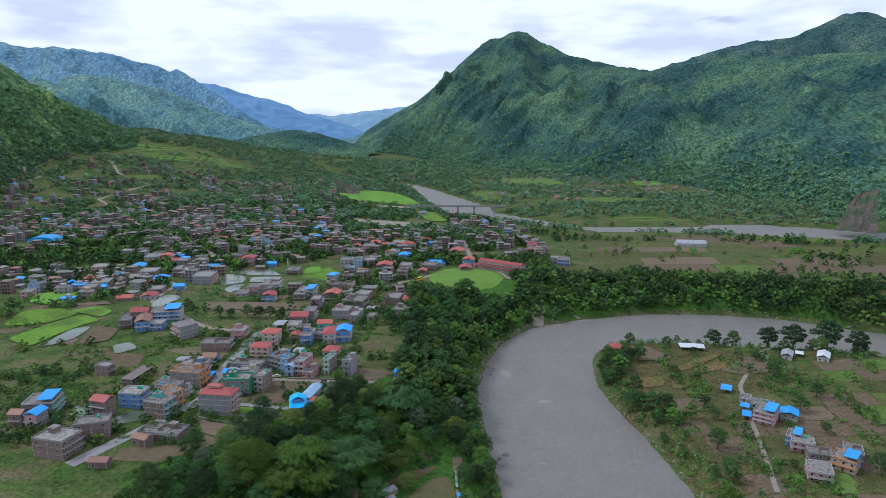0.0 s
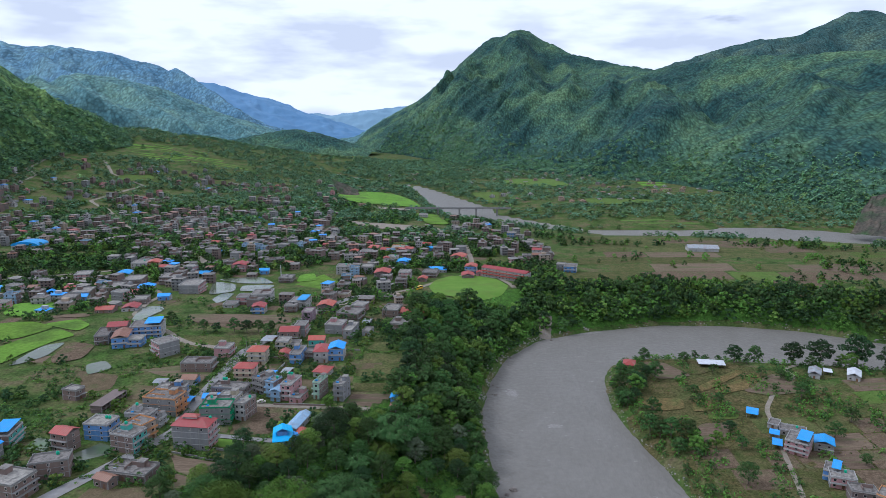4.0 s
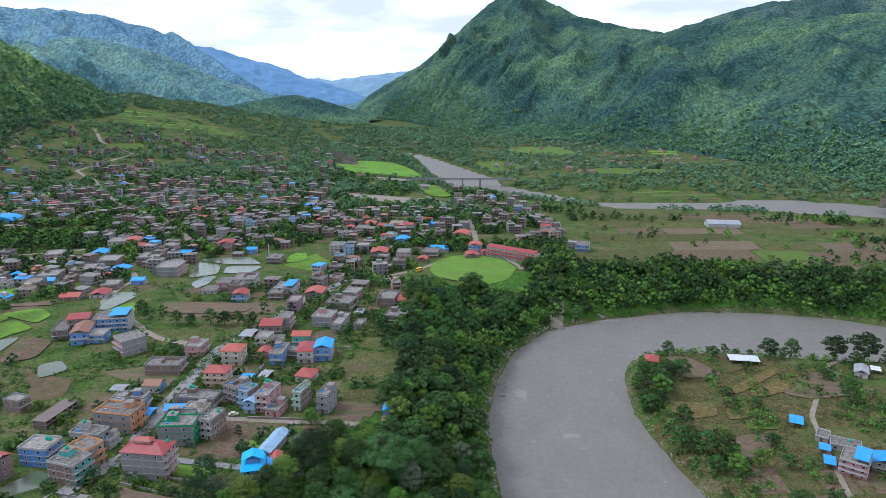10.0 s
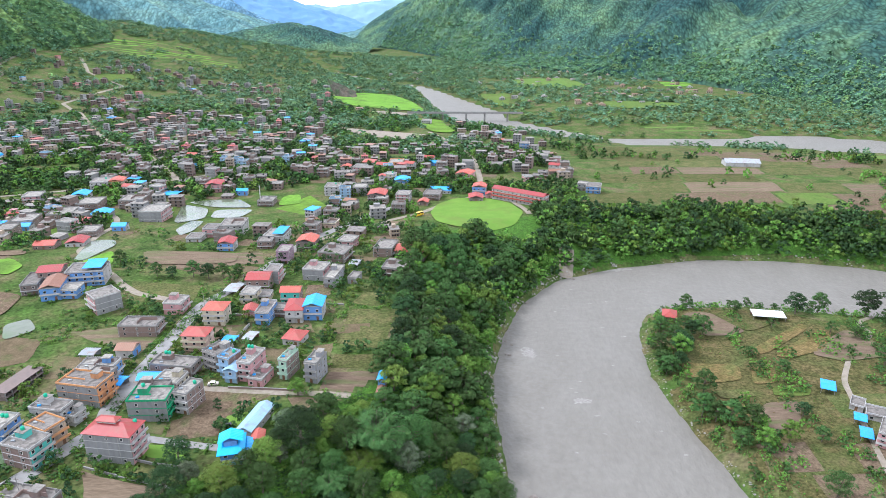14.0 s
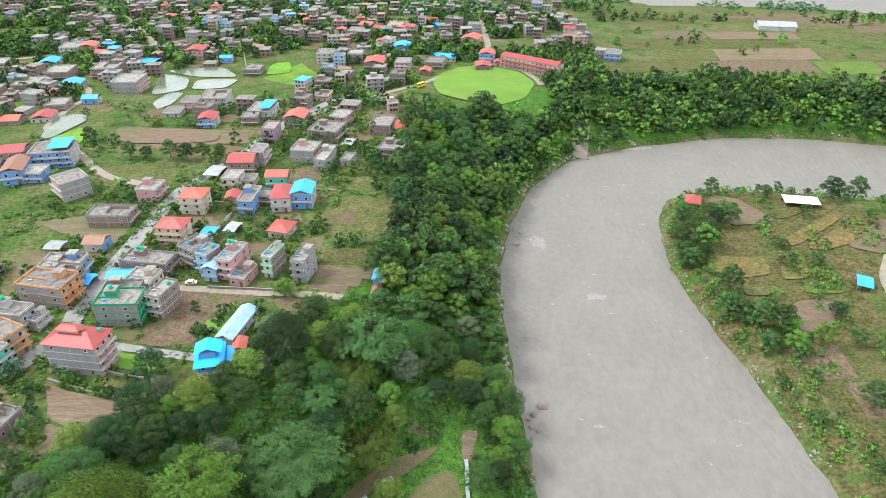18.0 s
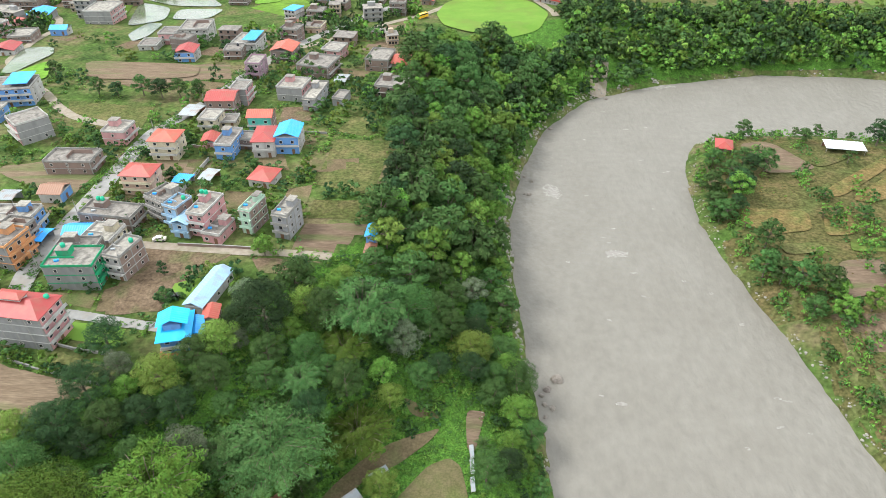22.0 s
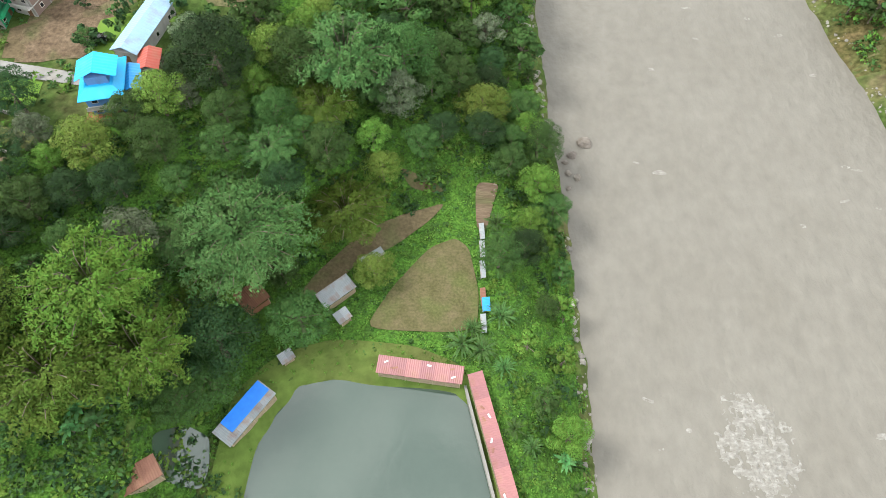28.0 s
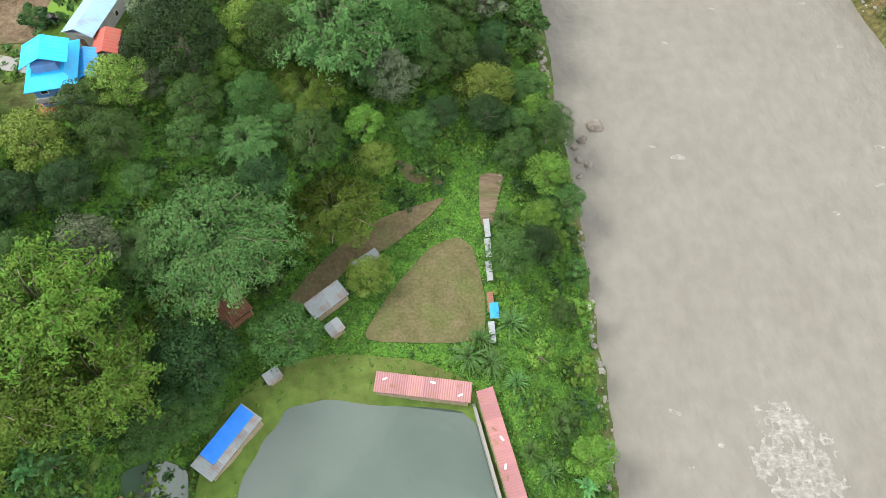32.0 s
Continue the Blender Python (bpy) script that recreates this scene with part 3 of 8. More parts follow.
def quads_mesh(name, verts, mat, normals=None):
    """A mesh of loose quads, four points each; normals, if given, round the shading of the clumps that the leaves make up."""
    n = len(verts)
    me = bpy.data.meshes.new(name)
    me.vertices.add(n)
    me.vertices.foreach_set("co", np.asarray(verts, np.float32).ravel())
    me.loops.add(n)
    me.loops.foreach_set("vertex_index", np.arange(n, dtype=np.int32))
    me.polygons.add(n // 4)
    me.polygons.foreach_set("loop_start", np.arange(0, n, 4, dtype=np.int32))
    me.polygons.foreach_set("loop_total", np.full(n // 4, 4, dtype=np.int32))
    for m in (mat if isinstance(mat, (list, tuple)) else [mat]):
        me.materials.append(m)
    me.update(calc_edges=True)
    if normals is not None:
        me.polygons.foreach_set("use_smooth", np.ones(n // 4, bool))
        me.attributes.new("custom_normal", "FLOAT_VECTOR", "POINT").data.foreach_set("vector", np.asarray(normals, np.float32).ravel())
    return me


def unit(v):
    return v / np.maximum(np.linalg.norm(v, axis=-1, keepdims=True), 1e-9)


def leaf_quads(rng, points, outward, size, droop=0.3, long=1.0):
    """Quads at the points, facing more or less outward, as loose leaves or sprays of leaves; and their shading normals."""
    n = len(points)
    nor = unit(outward + rng.normal(0, 0.55, (n, 3)) + np.array([0, 0, 0.35]))
    tan = unit(np.cross(nor, unit(rng.normal(0, 1, (n, 3)))))
    tan = unit(tan - np.array([0, 0, droop]))
    bit = unit(np.cross(nor, tan))
    s = size * rng.uniform(0.6, 1.35, (n, 1))
    a, b = tan * s * long, bit * s * 0.62
    p = points
    quad = np.stack([p - a * 0.5 - b * 0.25, p - b * 0.5 + a * 0.1 + nor * s * 0.1, p + a * 0.62, p + b * 0.5 + a * 0.06], 1)
    shade = unit(unit(outward) * 0.75 + nor * 0.35 + np.array([0, 0, 0.3]))
    return quad.reshape(-1, 3), np.repeat(shade, 4, 0)


def lobes(rng, n, radius, height, base, flat=0.75):
    """Centres and radii of the clumps that make up a crown."""
    k = np.arange(n)
    ang = k * 2.399 + rng.uniform(0, 6.28)
    up = (k + 0.5) / n
    rad = radius * np.sqrt(np.clip(1 - (2 * up - 0.75) ** 2 * 0.75, 0.05, 1)) * rng.uniform(0.45, 0.95, n)
    c = np.stack([np.cos(ang) * rad, np.sin(ang) * rad, base + height * up * 0.9], 1)
    r = radius * rng.uniform(0.22, 0.42, n)
    return c, r


def crown_quads(seed, radius, height, base, n_lobes, per_lobe, size, droop=0.3, long=1.0):
    rng = np.random.default_rng(seed)
    c, r = lobes(rng, n_lobes, radius, height, base)
    pts, out = [], []
    for cc, rr in zip(c, r):
        d = unit(rng.normal(0, 1, (per_lobe, 3)))
        d[:, 2] = np.abs(d[:, 2]) * 0.95 + d[:, 2] * 0.05
        d = unit(d)
        shell = rng.uniform(0.72, 1.08, (per_lobe, 1))
        p = cc + d * rr * shell * np.array([1, 1, 0.8])
        pts.append(p)
        out.append(d)
    return leaf_quads(rng, np.concatenate(pts), np.concatenate(out), size, droop, long), c


def trunk_shape(rng, height, r, limbs):
    s = Shape()
    lean = rng.uniform(-0.06, 0.06, 2)
    top = Vector((lean[0] * height, lean[1] * height, height))
    s.tube((0, 0, -0.8), top * 0.5, r, r * 0.75, 7)
    s.tube(top * 0.5, top, r * 0.75, r * 0.4, 6)
    for cc in limbs:
        s.tube(top * rng.uniform(0.55, 0.95), Vector(cc), r * 0.38, r * 0.1, 5)
    return s


TREES = {}


def broad_tree(key, seed, radius, height, leaf, n_lobes=14, per_lobe=120, size=0.62, clear=0.32, droop=0.3, long=1.0):
    """A broad-leaved tree kept as two meshes: its trunk with limbs, and its crown."""
    rng = np.random.default_rng(seed)
    q, c = crown_quads(seed, radius, height * (1 - clear), height * clear, n_lobes, per_lobe, size, droop, long)
    TREES[key] = (trunk_shape(rng, height * 0.62, 0.06 * radius + 0.08, c[:: max(1, n_lobes // 6)]).mesh("trunk", M["bark"]), quads_mesh("crown", q[0], LEAVES[leaf], q[1]), leaf)


def bamboo(key, seed, radius, height, leaf, culms=22, per=85, size=0.8):
    """A bamboo clump: arching canes with plumes of hanging leaves."""
    rng = np.random.default_rng(seed)
    s, pts, out = Shape(), [], []
    for k in range(culms):
        a = k * 2.399
        reach = radius * math.sqrt((k + 0.6) / culms)
        h = height * rng.uniform(0.75, 1.05) * (1 - 0.3 * reach / radius)
        d = np.array([math.cos(a), math.sin(a), 0])
        line = [np.array([0, 0, -0.5]) + d * 0.6 * reach / radius]
        for t in np.linspace(0.12, 1, 9):
            line.append(d * (0.5 + reach * t ** 2.2) + np.array([0, 0, h * (t * 1.25 - 0.38 * t ** 3.4)]))
        for p, q in zip(line, line[1:]):
            s.tube(p, q, 0.07, 0.05, 4)
        arr = np.array(line)
        boughs = max(5, per // 36)
        each = per // boughs
        for b in range(boughs):
            t = 2.6 + 6.3 * ((b + rng.uniform(0.2, 0.9)) / boughs) ** 0.75
            i = min(int(t), 8)
            root = arr[i] + (arr[i + 1] - arr[i]) * (t - i)
            turn = a + rng.normal(0, 0.9)
            way = np.array([math.cos(turn), math.sin(turn), 0.5])
            u = np.sqrt(rng.uniform(0.02, 1, (each, 1)))
            reach2 = (0.10 * height + 0.9) * rng.uniform(0.7, 1.3)
            p = root + way * u * reach2 - np.array([0, 0, 0.75]) * u ** 2 * reach2
            pts.append(p + rng.normal(0, 0.16 + 0.012 * height, (each, 3)) * np.array([1, 1, 0.5]))
            out.append(np.tile(way * 0.7, (each, 1)) * u + np.array([0, 0, 0.75]) - np.array([0, 0, 0.5]) * u)
    q = leaf_quads(rng, np.concatenate(pts), np.concatenate(out), size, 0.5, 1.7)
    TREES[key] = (s.mesh("cane", M["bark"]), quads_mesh("crown", q[0], LEAVES[leaf], q[1]), leaf)


def rosette(key, seed, n, length, width, leaf, stem, arch=0.9):
    """Banana or screw-pine: long arching leaves from one head."""
    rng = np.random.default_rng(seed)
    quads = []
    for k in range(n):
        a, tilt = k * 2.399 + rng.uniform(-0.2, 0.2), rng.uniform(0.25, 1.15)
        d = np.array([math.cos(a), math.sin(a), 0])
        side = np.array([-d[1], d[0], 0]) * width
        last = None
        for t in np.linspace(0, 1, 6):
            p = d * length * t * math.sin(tilt) + np.array([0, 0, stem + length * (t * math.cos(tilt) - arch * t * t * 0.6)])
            w = side * math.sin(math.pi * (0.12 + 0.86 * t)) * 0.5
            if last is not None:
                quads += [last[0] - last[1], last[0] + last[1], p + w, p - w]
            last = (p, w)
    s = Shape()
    s.tube((0, 0, -0.4), (0, 0, stem + 0.2), 0.16, 0.12, 7)
    TREES[key] = (s.mesh("stem", M["bark"]), quads_mesh("leaves", np.array(quads), LEAVES[leaf]), leaf)


broad_tree("deep_a", 11, 7.0, 15, "deep", 20, 150, 0.78)
broad_tree("deep_b", 12, 5.8, 12.5, "deep", 17, 130, 0.74)
broad_tree("mid_a", 13, 6.6, 14, "mid", 19, 145, 0.76)
broad_tree("mid_b", 14, 5.0, 11, "mid", 16, 125, 0.68)
broad_tree("mid_c", 15, 8.0, 16.5, "mid", 22, 150, 0.84, droop=0.5)
broad_tree("bright_a", 16, 4.8, 11, "bright", 16, 130, 0.64)
broad_tree("bright_b", 17, 6.2, 13, "bright", 18, 140, 0.75, droop=0.6, long=1.4)
broad_tree("yellow_a", 18, 5.4, 11.5, "yellow", 17, 125, 0.66)
broad_tree("lime_a", 19, 9.2, 15.5, "lime", 26, 190, 0.78, droop=0.4, long=1.3)
broad_tree("grey_a", 20, 5.8, 12, "grey", 17, 145, 0.58)
broad_tree("small_a", 21, 2.6, 5.4, "mid", 10, 75, 0.46)
broad_tree("small_b", 22, 2.3, 4.8, "bright", 9, 70, 0.44)
broad_tree("column_a", 23, 2.2, 9.0, "deep", 13, 80, 0.5, clear=0.1)
bamboo("bamboo_big", 31, 13.0, 19, "bamboo", 78, 900, 0.30)
bamboo("bamboo_mid", 32, 7.2, 15, "bamboo", 34, 150, 0.78)
bamboo("bamboo_lime", 33, 7.2, 14.5, "lime", 34, 150, 0.78)
# finer trees for the slope under the camera
broad_tree("near_deep_a", 51, 7.0, 15, "deep", 34, 400, 0.32)
broad_tree("near_deep_b", 52, 5.8, 12.5, "deep", 28, 360, 0.31)
broad_tree("near_mid_a", 53, 6.6, 14, "mid", 32, 390, 0.32)
broad_tree("near_mid_b", 54, 5.0, 11, "mid", 27, 340, 0.29)
broad_tree("near_bright_a", 55, 4.8, 11, "bright", 24, 270, 0.34)
broad_tree("near_yellow_a", 56, 5.4, 11.5, "yellow", 28, 280, 0.34)
broad_tree("near_grey_a", 57, 5.8, 12, "grey", 28, 290, 0.34)
broad_tree("near_lime_a", 58, 9.2, 15.5, "lime", 48, 720, 0.25, droop=0.4, long=1.2)
bamboo("near_bamboo_mid", 59, 7.4, 15, "bamboo", 40, 560, 0.27)
bamboo("near_bamboo_lime", 60, 7.4, 14.5, "lime", 40, 560, 0.27)
rosette("screw_pine", 41, 46, 3.4, 0.24, "bamboo", 1.4, 0.8)
rosette("banana", 42, 13, 3.2, 0.75, "banana", 2.4, 0.9)
KIND_WORDS = {"deep": "dark green leafy", "mid": "green leafy", "bright": "fresh bright-green", "yellow": "yellow-green flowering", "grey": "grey-green pale-tipped", "bamboo": "blue-green feathery", "lime": "light green spreading", "banana": "broad-leaved"}
tree_rng = np.random.default_rng(77)


def plant(key, x, y, scale=1.0, where="on the river slope", sink=0.0, z=None):
    """One tree or clump at its place, with its trunk and its crown as parts."""
    if y < 268 and "near_" + key in TREES:
        key = "near_" + key
    trunk, crown, leaf = TREES[key]
    key = key.replace("near_", "")
    name = {"bamboo": "bamboo_clump", "screw": "screw_pine", "banana": "banana_plant", "small": "small_tree"}.get(key.split("_")[0], "tree")
    noun = {"bamboo_clump": "bamboo clump", "screw_pine": "screw pine", "banana_plant": "banana plant", "small_tree": "small tree"}.get(name, "tree")
    s = scale * tree_rng.uniform(0.92, 1.08)
    base = (ground(x, y) if z is None else z) - sink
    ob = thing(name, Matrix.LocRotScale((x, y, base), Euler((0, 0, tree_rng.uniform(0, 6.28))), (s, s, s * tree_rng.uniform(0.9, 1.1))),
               KIND_WORDS[leaf] + " " + noun + " standing " + where, noun, "trees " + where)
    part(trunk.name.split(".")[0], trunk, ob)
    part(crown.name.split(".")[0], crown, ob)
    return ob


# low-detail crowns for woods that cannot be counted
def small_crowns(seed, count, per, size):
    out = []
    for k in range(count):
        rng = np.random.default_rng(seed + k)
        q, _ = crown_quads(seed + k, 1.0, 1.7, 0.15, 7, max(2, per // 7), size)
        out.append(q)
    return out


CROWN_MID = small_crowns(200, 6, 56, 0.56)
CROWN_CLIFF = small_crowns(220, 6, 210, 0.28)
CROWN_NEAR = small_crowns(250, 6, 240, 0.28)
CROWN_FAR = small_crowns(300, 8, 21, 0.72)
SHRUB = small_crowns(400, 5, 35, 0.5)
HERB = small_crowns(450, 5, 21, 0.6)


def woods(name, places, templates, mat, label, rng):
    """Many crowns joined as one thing that nobody could count. places: x, y, z, radius, height."""
    parts, shades = [], []
    for k, (x, y, z, r, h) in enumerate(places):
        t, w = templates[int(rng.integers(len(templates)))]
        a = rng.uniform(0, 6.28)
        c, s = math.cos(a), math.sin(a)
        q = np.stack([(t[:, 0] * c - t[:, 1] * s) * r + x, (t[:, 0] * s + t[:, 1] * c) * r + y, t[:, 2] * h * 0.55 + z], 1)
        parts.append(q)
        shades.append(np.stack([w[:, 0] * c - w[:, 1] * s, w[:, 0] * s + w[:, 1] * c, w[:, 2]], 1))
    return tagged(new(name, quads_mesh(name, np.concatenate(parts), mat, np.concatenate(shades))), label, "trees", kind="stuff")


# ---- fields and roads ----
def drape(x, y, lift):
    return grounds(x, y) + lift


FIELDS = []


def field(corners, mat, label, lift=0.12, cell=4.0, name="field", hedge=False):
    """A four-sided plot lying on the ground."""
    FIELDS.append([tuple(c) for c in corners])
    p = [np.array(c, float) for c in corners]
    n = max(2, int(np.linalg.norm(p[1] - p[0]) / cell) + 1)
    m = max(2, int(np.linalg.norm(p[3] - p[0]) / cell) + 1)
    n, m = min(n, 40), min(m, 40)
    a, b = np.meshgrid(np.linspace(0, 1, n), np.linspace(0, 1, m), indexing="ij")
    xy = ((p[0][:, None, None] * (1 - a) + p[1][:, None, None] * a) * (1 - b) + (p[3][:, None, None] * (1 - a) + p[2][:, None, None] * a) * b)
    edge = np.minimum(np.minimum(a, 1 - a), np.minimum(b, 1 - b)) > 0
    wob = np.where(edge, 0, 1)
    xy = xy + wob * np.stack([fbm(xy[0] / 5, xy[1] / 5, 2, 61), fbm(xy[0] / 5, xy[1] / 5, 2, 67)]) * 2.2
    z = drape(xy[0], xy[1], lift)
    return tagged(new(name, grid_mesh(name, np.stack([xy[0], xy[1], z], 2), mat)), label, "field", "farm fields")


def ribbon(name, line, width, mat, label, category="road", lift=0.2, step=3.0, kind="structure"):
    """A road or path along a chain of points."""
    p = np.array(line, float)
    s = np.concatenate([[0], np.cumsum(np.hypot(*np.diff(p, axis=0).T))])
    n = max(3, int(s[-1] / step))
    q = np.linspace(0, s[-1], n)
    c = np.stack([np.interp(q, s, p[:, 0]), np.interp(q, s, p[:, 1])], 1)
    for _ in range(3):
        c[1:-1] = c[1:-1] * 0.5 + (c[:-2] + c[2:]) * 0.25
    t = unit(np.gradient(c, axis=0))
    nor = np.stack([-t[:, 1], t[:, 0]], 1)
    rows = np.linspace(-0.5, 0.5, 4)
    xy = c[:, None, :] + nor[:, None, :] * rows[None, :, None] * (width + fbm(q / 7, q * 0, 2, 3) * width * 0.25)[:, None, None]
    z = drape(xy[..., 0], xy[..., 1], lift)
    return tagged(new(name, grid_mesh(name, np.concatenate([xy, z[..., None]], 2), mat)), label, category, kind=kind)


# ---- roads and paths ----
M["track"] = material("track", [(0.19, 0.155, 0.118), (0.27, 0.235, 0.19)], 0.5, 0.95, 0.3, 4, stains=((0.12, 0.13, 0.06), 0.2, 0.5))
ribbon("road_main", [(-153.1, 186.3), (-144.7, 201.7), (-138.9, 212.3), (-132.6, 223.9), (-126.4, 238), (-121, 250.1), (-124, 262), (-124, 288), (-123, 320), (-122, 350), (-110, 378), (-103, 400), (-93, 449), (-78, 490), (-62, 530), (-45, 556)], 6.4, M["road"], "pale dusty concrete road between the houses")
ribbon("road_lane", [(-124, 278), (-97.4, 276.4), (-81, 275.1), (-66.2, 273.7), (-50.1, 273.5), (-26, 271.2)], 3.6, M["track"], "dirt lane beside a maize field")
ribbon("road_drive", [(-122, 246), (-102.5, 244.6), (-84.4, 241.2), (-76, 240)], 3.4, M["road"], "grey paved driveway to the blue-roofed house")
ribbon("road_school", [(-90, 452), (-63.8, 486), (-43.4, 517.4), (-23.2, 538.4), (-5.2, 569), (22.8, 591.8), (46.5, 584), (58.9, 549), (60, 536)], 4.6, M["track"], "pale dirt road round the playing field")
ribbon("road_north", [(22.8, 590), (27, 630), (26.6, 668.9), (23.5, 746.5), (15, 800), (0, 860), (-30, 930)], 5.4, M["track"], "pale road leading away between houses")
ribbon("road_west", [(-299, 582), (-263, 537), (-244, 514), (-233, 490), (-232, 465), (-226, 430), (-205, 405), (-198, 400), (-183, 387), (-172, 374), (-160, 364), (-128, 352)], 4.2, M["track"], "curving dirt road past flooded paddies")
ribbon("road_hill", [(-250, 640), (-330, 760), (-431, 868), (-489, 949), (-581, 1088), (-636, 1139), (-619, 1315), (-659, 1343), (-715, 1381), (-790, 1500)], 6.5, M["track"], "road climbing through the town")
ribbon("road_upper", [(-790, 1200), (-806, 1268), (-845, 1297), (-867, 1424), (-924, 1460)], 6.0, M["track"], "pale road winding up the hillside")
ribbon("road_cross", [(-420, 560), (-330, 600), (-250, 640), (-190, 690), (-120, 720), (-60, 740), (20, 745)], 4.6, M["track"], "dusty street across the town")
ribbon("road_point", [(173, 290), (178.7, 308), (184.3, 327.2), (200, 350), (225.4, 373.8), (224.1, 387.5), (240, 396)], 2.6, M["track"], "narrow dirt track between fields")
ribbon("road_point_two", [(150, 210), (162, 250), (173, 290)], 2.4, M["track"], "narrow dirt track between fields")

# ---- fields, near first ----
field([(-116.4, 227.6), (-83.1, 219), (-86.9, 207), (-108.4, 214.2)], M["ploughed"], "ploughed reddish-brown field beside the wood")
field([(-107.7, 213), (-89.3, 206.4), (-92.9, 200.9), (-104, 200.7)], M["ploughed"], "small ploughed brown plot")
field([(-100.8, 226.1), (-83.6, 221.9), (-82.1, 225), (-100.9, 232.1)], M["crop"], "weedy green vegetable plot behind a low wall")
field([(-104.4, 242), (-85.2, 239.4), (-85.5, 232.9), (-103.4, 235.4)], M["turf"], "bright yellow-green grass plot")
M["stubble"] = material("stubble", [(0.085, 0.06, 0.038), (0.125, 0.09, 0.06), (0.165, 0.122, 0.082)], 0.5, 0.95, 0.9, 2.5, detail=9, stains=((0.07, 0.11, 0.03), 0.12, 0.5), fine=(1.2, 0.3), spec=0.06)
field([(-95.5, 275.3), (-66.3, 274), (-75.6, 262), (-96.1, 263)], M["stubble"], "harvested maize field with dry brown stalks")
field([(-96.1, 263), (-75.6, 262), (-80, 246.4), (-93.8, 244.8)], M["stubble"], "harvested maize field with dry brown stalks")
field([(-60.9, 270.3), (-31.8, 269.7), (-33.3, 262.2), (-56.7, 264.3)], M["stubble"], "brown stubble field beside the lane")
field([(-48.3, 289.9), (-28.1, 289.8), (-28.9, 274.1), (-50.1, 275)], M["ploughed"], "bare brown tilled plot")
field([(-48.6, 303.3), (-28.8, 303.8), (-28.4, 292.5), (-48.1, 292.6)], M["crop"], "yellowing vegetable plot in rows")
field([(-47.7, 348.2), (-26.8, 346.3), (-28.1, 306.8), (-50.6, 313.9)], M["crop"], "green-brown crop field at the edge of the wood")
field([(-172.1, 321.7), (-150, 327.9), (-129.4, 317.5), (-131, 300.3)], M["ploughed"], "brown bare field between houses")
field([(-165, 300), (-133, 299), (-132, 284), (-160, 282)], M["earth"], "brown bare plot")
field([(-170.2, 379.5), (-130, 374.7), (-127.5, 352), (-155.5, 354.5)], M["crop"], "tall green maize field")
field([(-179.7, 410.3), (-153.6, 422.2), (-127.7, 401.3), (-136.9, 389.8)], M["earth"], "brown fallow field")
field([(-117.9, 252.6), (-99.1, 253.2), (-98.3, 247), (-112.9, 248.5)], M["earth"], "brown garden plot beside a house")
field([(-98.1, 254.5), (-92.2, 258.5), (-92.7, 246), (-96.7, 245.9)], M["earth"], "small brown garden plot")
field([(-112.7, 329.9), (-95.7, 328.2), (-96, 319.6), (-105, 315.2)], M["ploughed"], "brown plot between houses")
field([(-46, 474.7), (-9.8, 460.8), (-6, 442.1), (-48.4, 447.5)], M["stubble"], "dry maize field above the slope")




M["flooded"] = material("flooded", [(0.085, 0.10, 0.065), (0.125, 0.14, 0.095)], 0.08, 0.16, 0.05, 0.5, spec=0.5, stains=((0.06, 0.115, 0.028), 0.05, 0.9))
field([(-137.7, 551.8), (-110.2, 532), (-98.7, 560.6), (-118, 590)], M["paddy"], "green paddy with small ponds")
oval = [(16 + 36 * math.cos(a) * (1 + 0.12 * math.cos(a)), 540 + 46 * math.sin(a)) for a in np.linspace(0, 2 * math.pi, 40, endpoint=False)]
FAR_FIELDS = [[(-231, 1315), (-118, 1360), (-72, 1285), (-42, 1168), (-90, 1150), (-142, 1149), (-190, 1200)], [(-56, 1078), (-14, 1083), (-8, 1015), (6, 945), (-2, 918), (-30, 931)],
              [(137, 1632), (275, 1663), (291, 1468), (137, 1493)], [(47, 1384), (114, 1365), (100, 1217), (75, 1262)],
              [(439, 1776), (579, 1855), (727, 1774), (826, 1578), (804, 1466), (615, 1365), (485, 1313), (459, 1395)], [(267, 1262), (402, 1241), (386, 1185), (265, 1165)], [(205, 1000), (332, 1030), (425, 995), (380, 972), (222, 975)],
              [(-700, 1372), (-644, 1420), (-624, 1376), (-668, 1318)]]
TERRACES = [(-933, 1744), (-817, 1832), (-697, 1866), (-626, 1789), (-548, 1770), (-482, 1642), (-613, 1602), (-733, 1609), (-859, 1627)]

for c, k, label in (([(-168.5, 418.8), (-113.2, 429.3), (-106, 407), (-159.2, 398)], "ploughed", "bare brown field before a row of trees"), ([(-205.9, 319.5), (-179.3, 314.4), (-174.8, 294.3), (-186.1, 289.5)], "earth", "brown plot with a hedge"),
                    ([(-58.5, 310.6), (-50.5, 313), (-50, 296), (-57, 295.7)], "earth", "brown plot below tall houses"), ([(-82.0, 345.1), (-70.9, 345.2), (-60.6, 323), (-71.0, 322)], "earth", "brown yard between houses"),
                    ([(-318.8, 490.5), (-278.3, 504.7), (-249.0, 466.1), (-290.9, 448.3)], "paddy", "green rice paddy")):
    field(c, M[k], label)

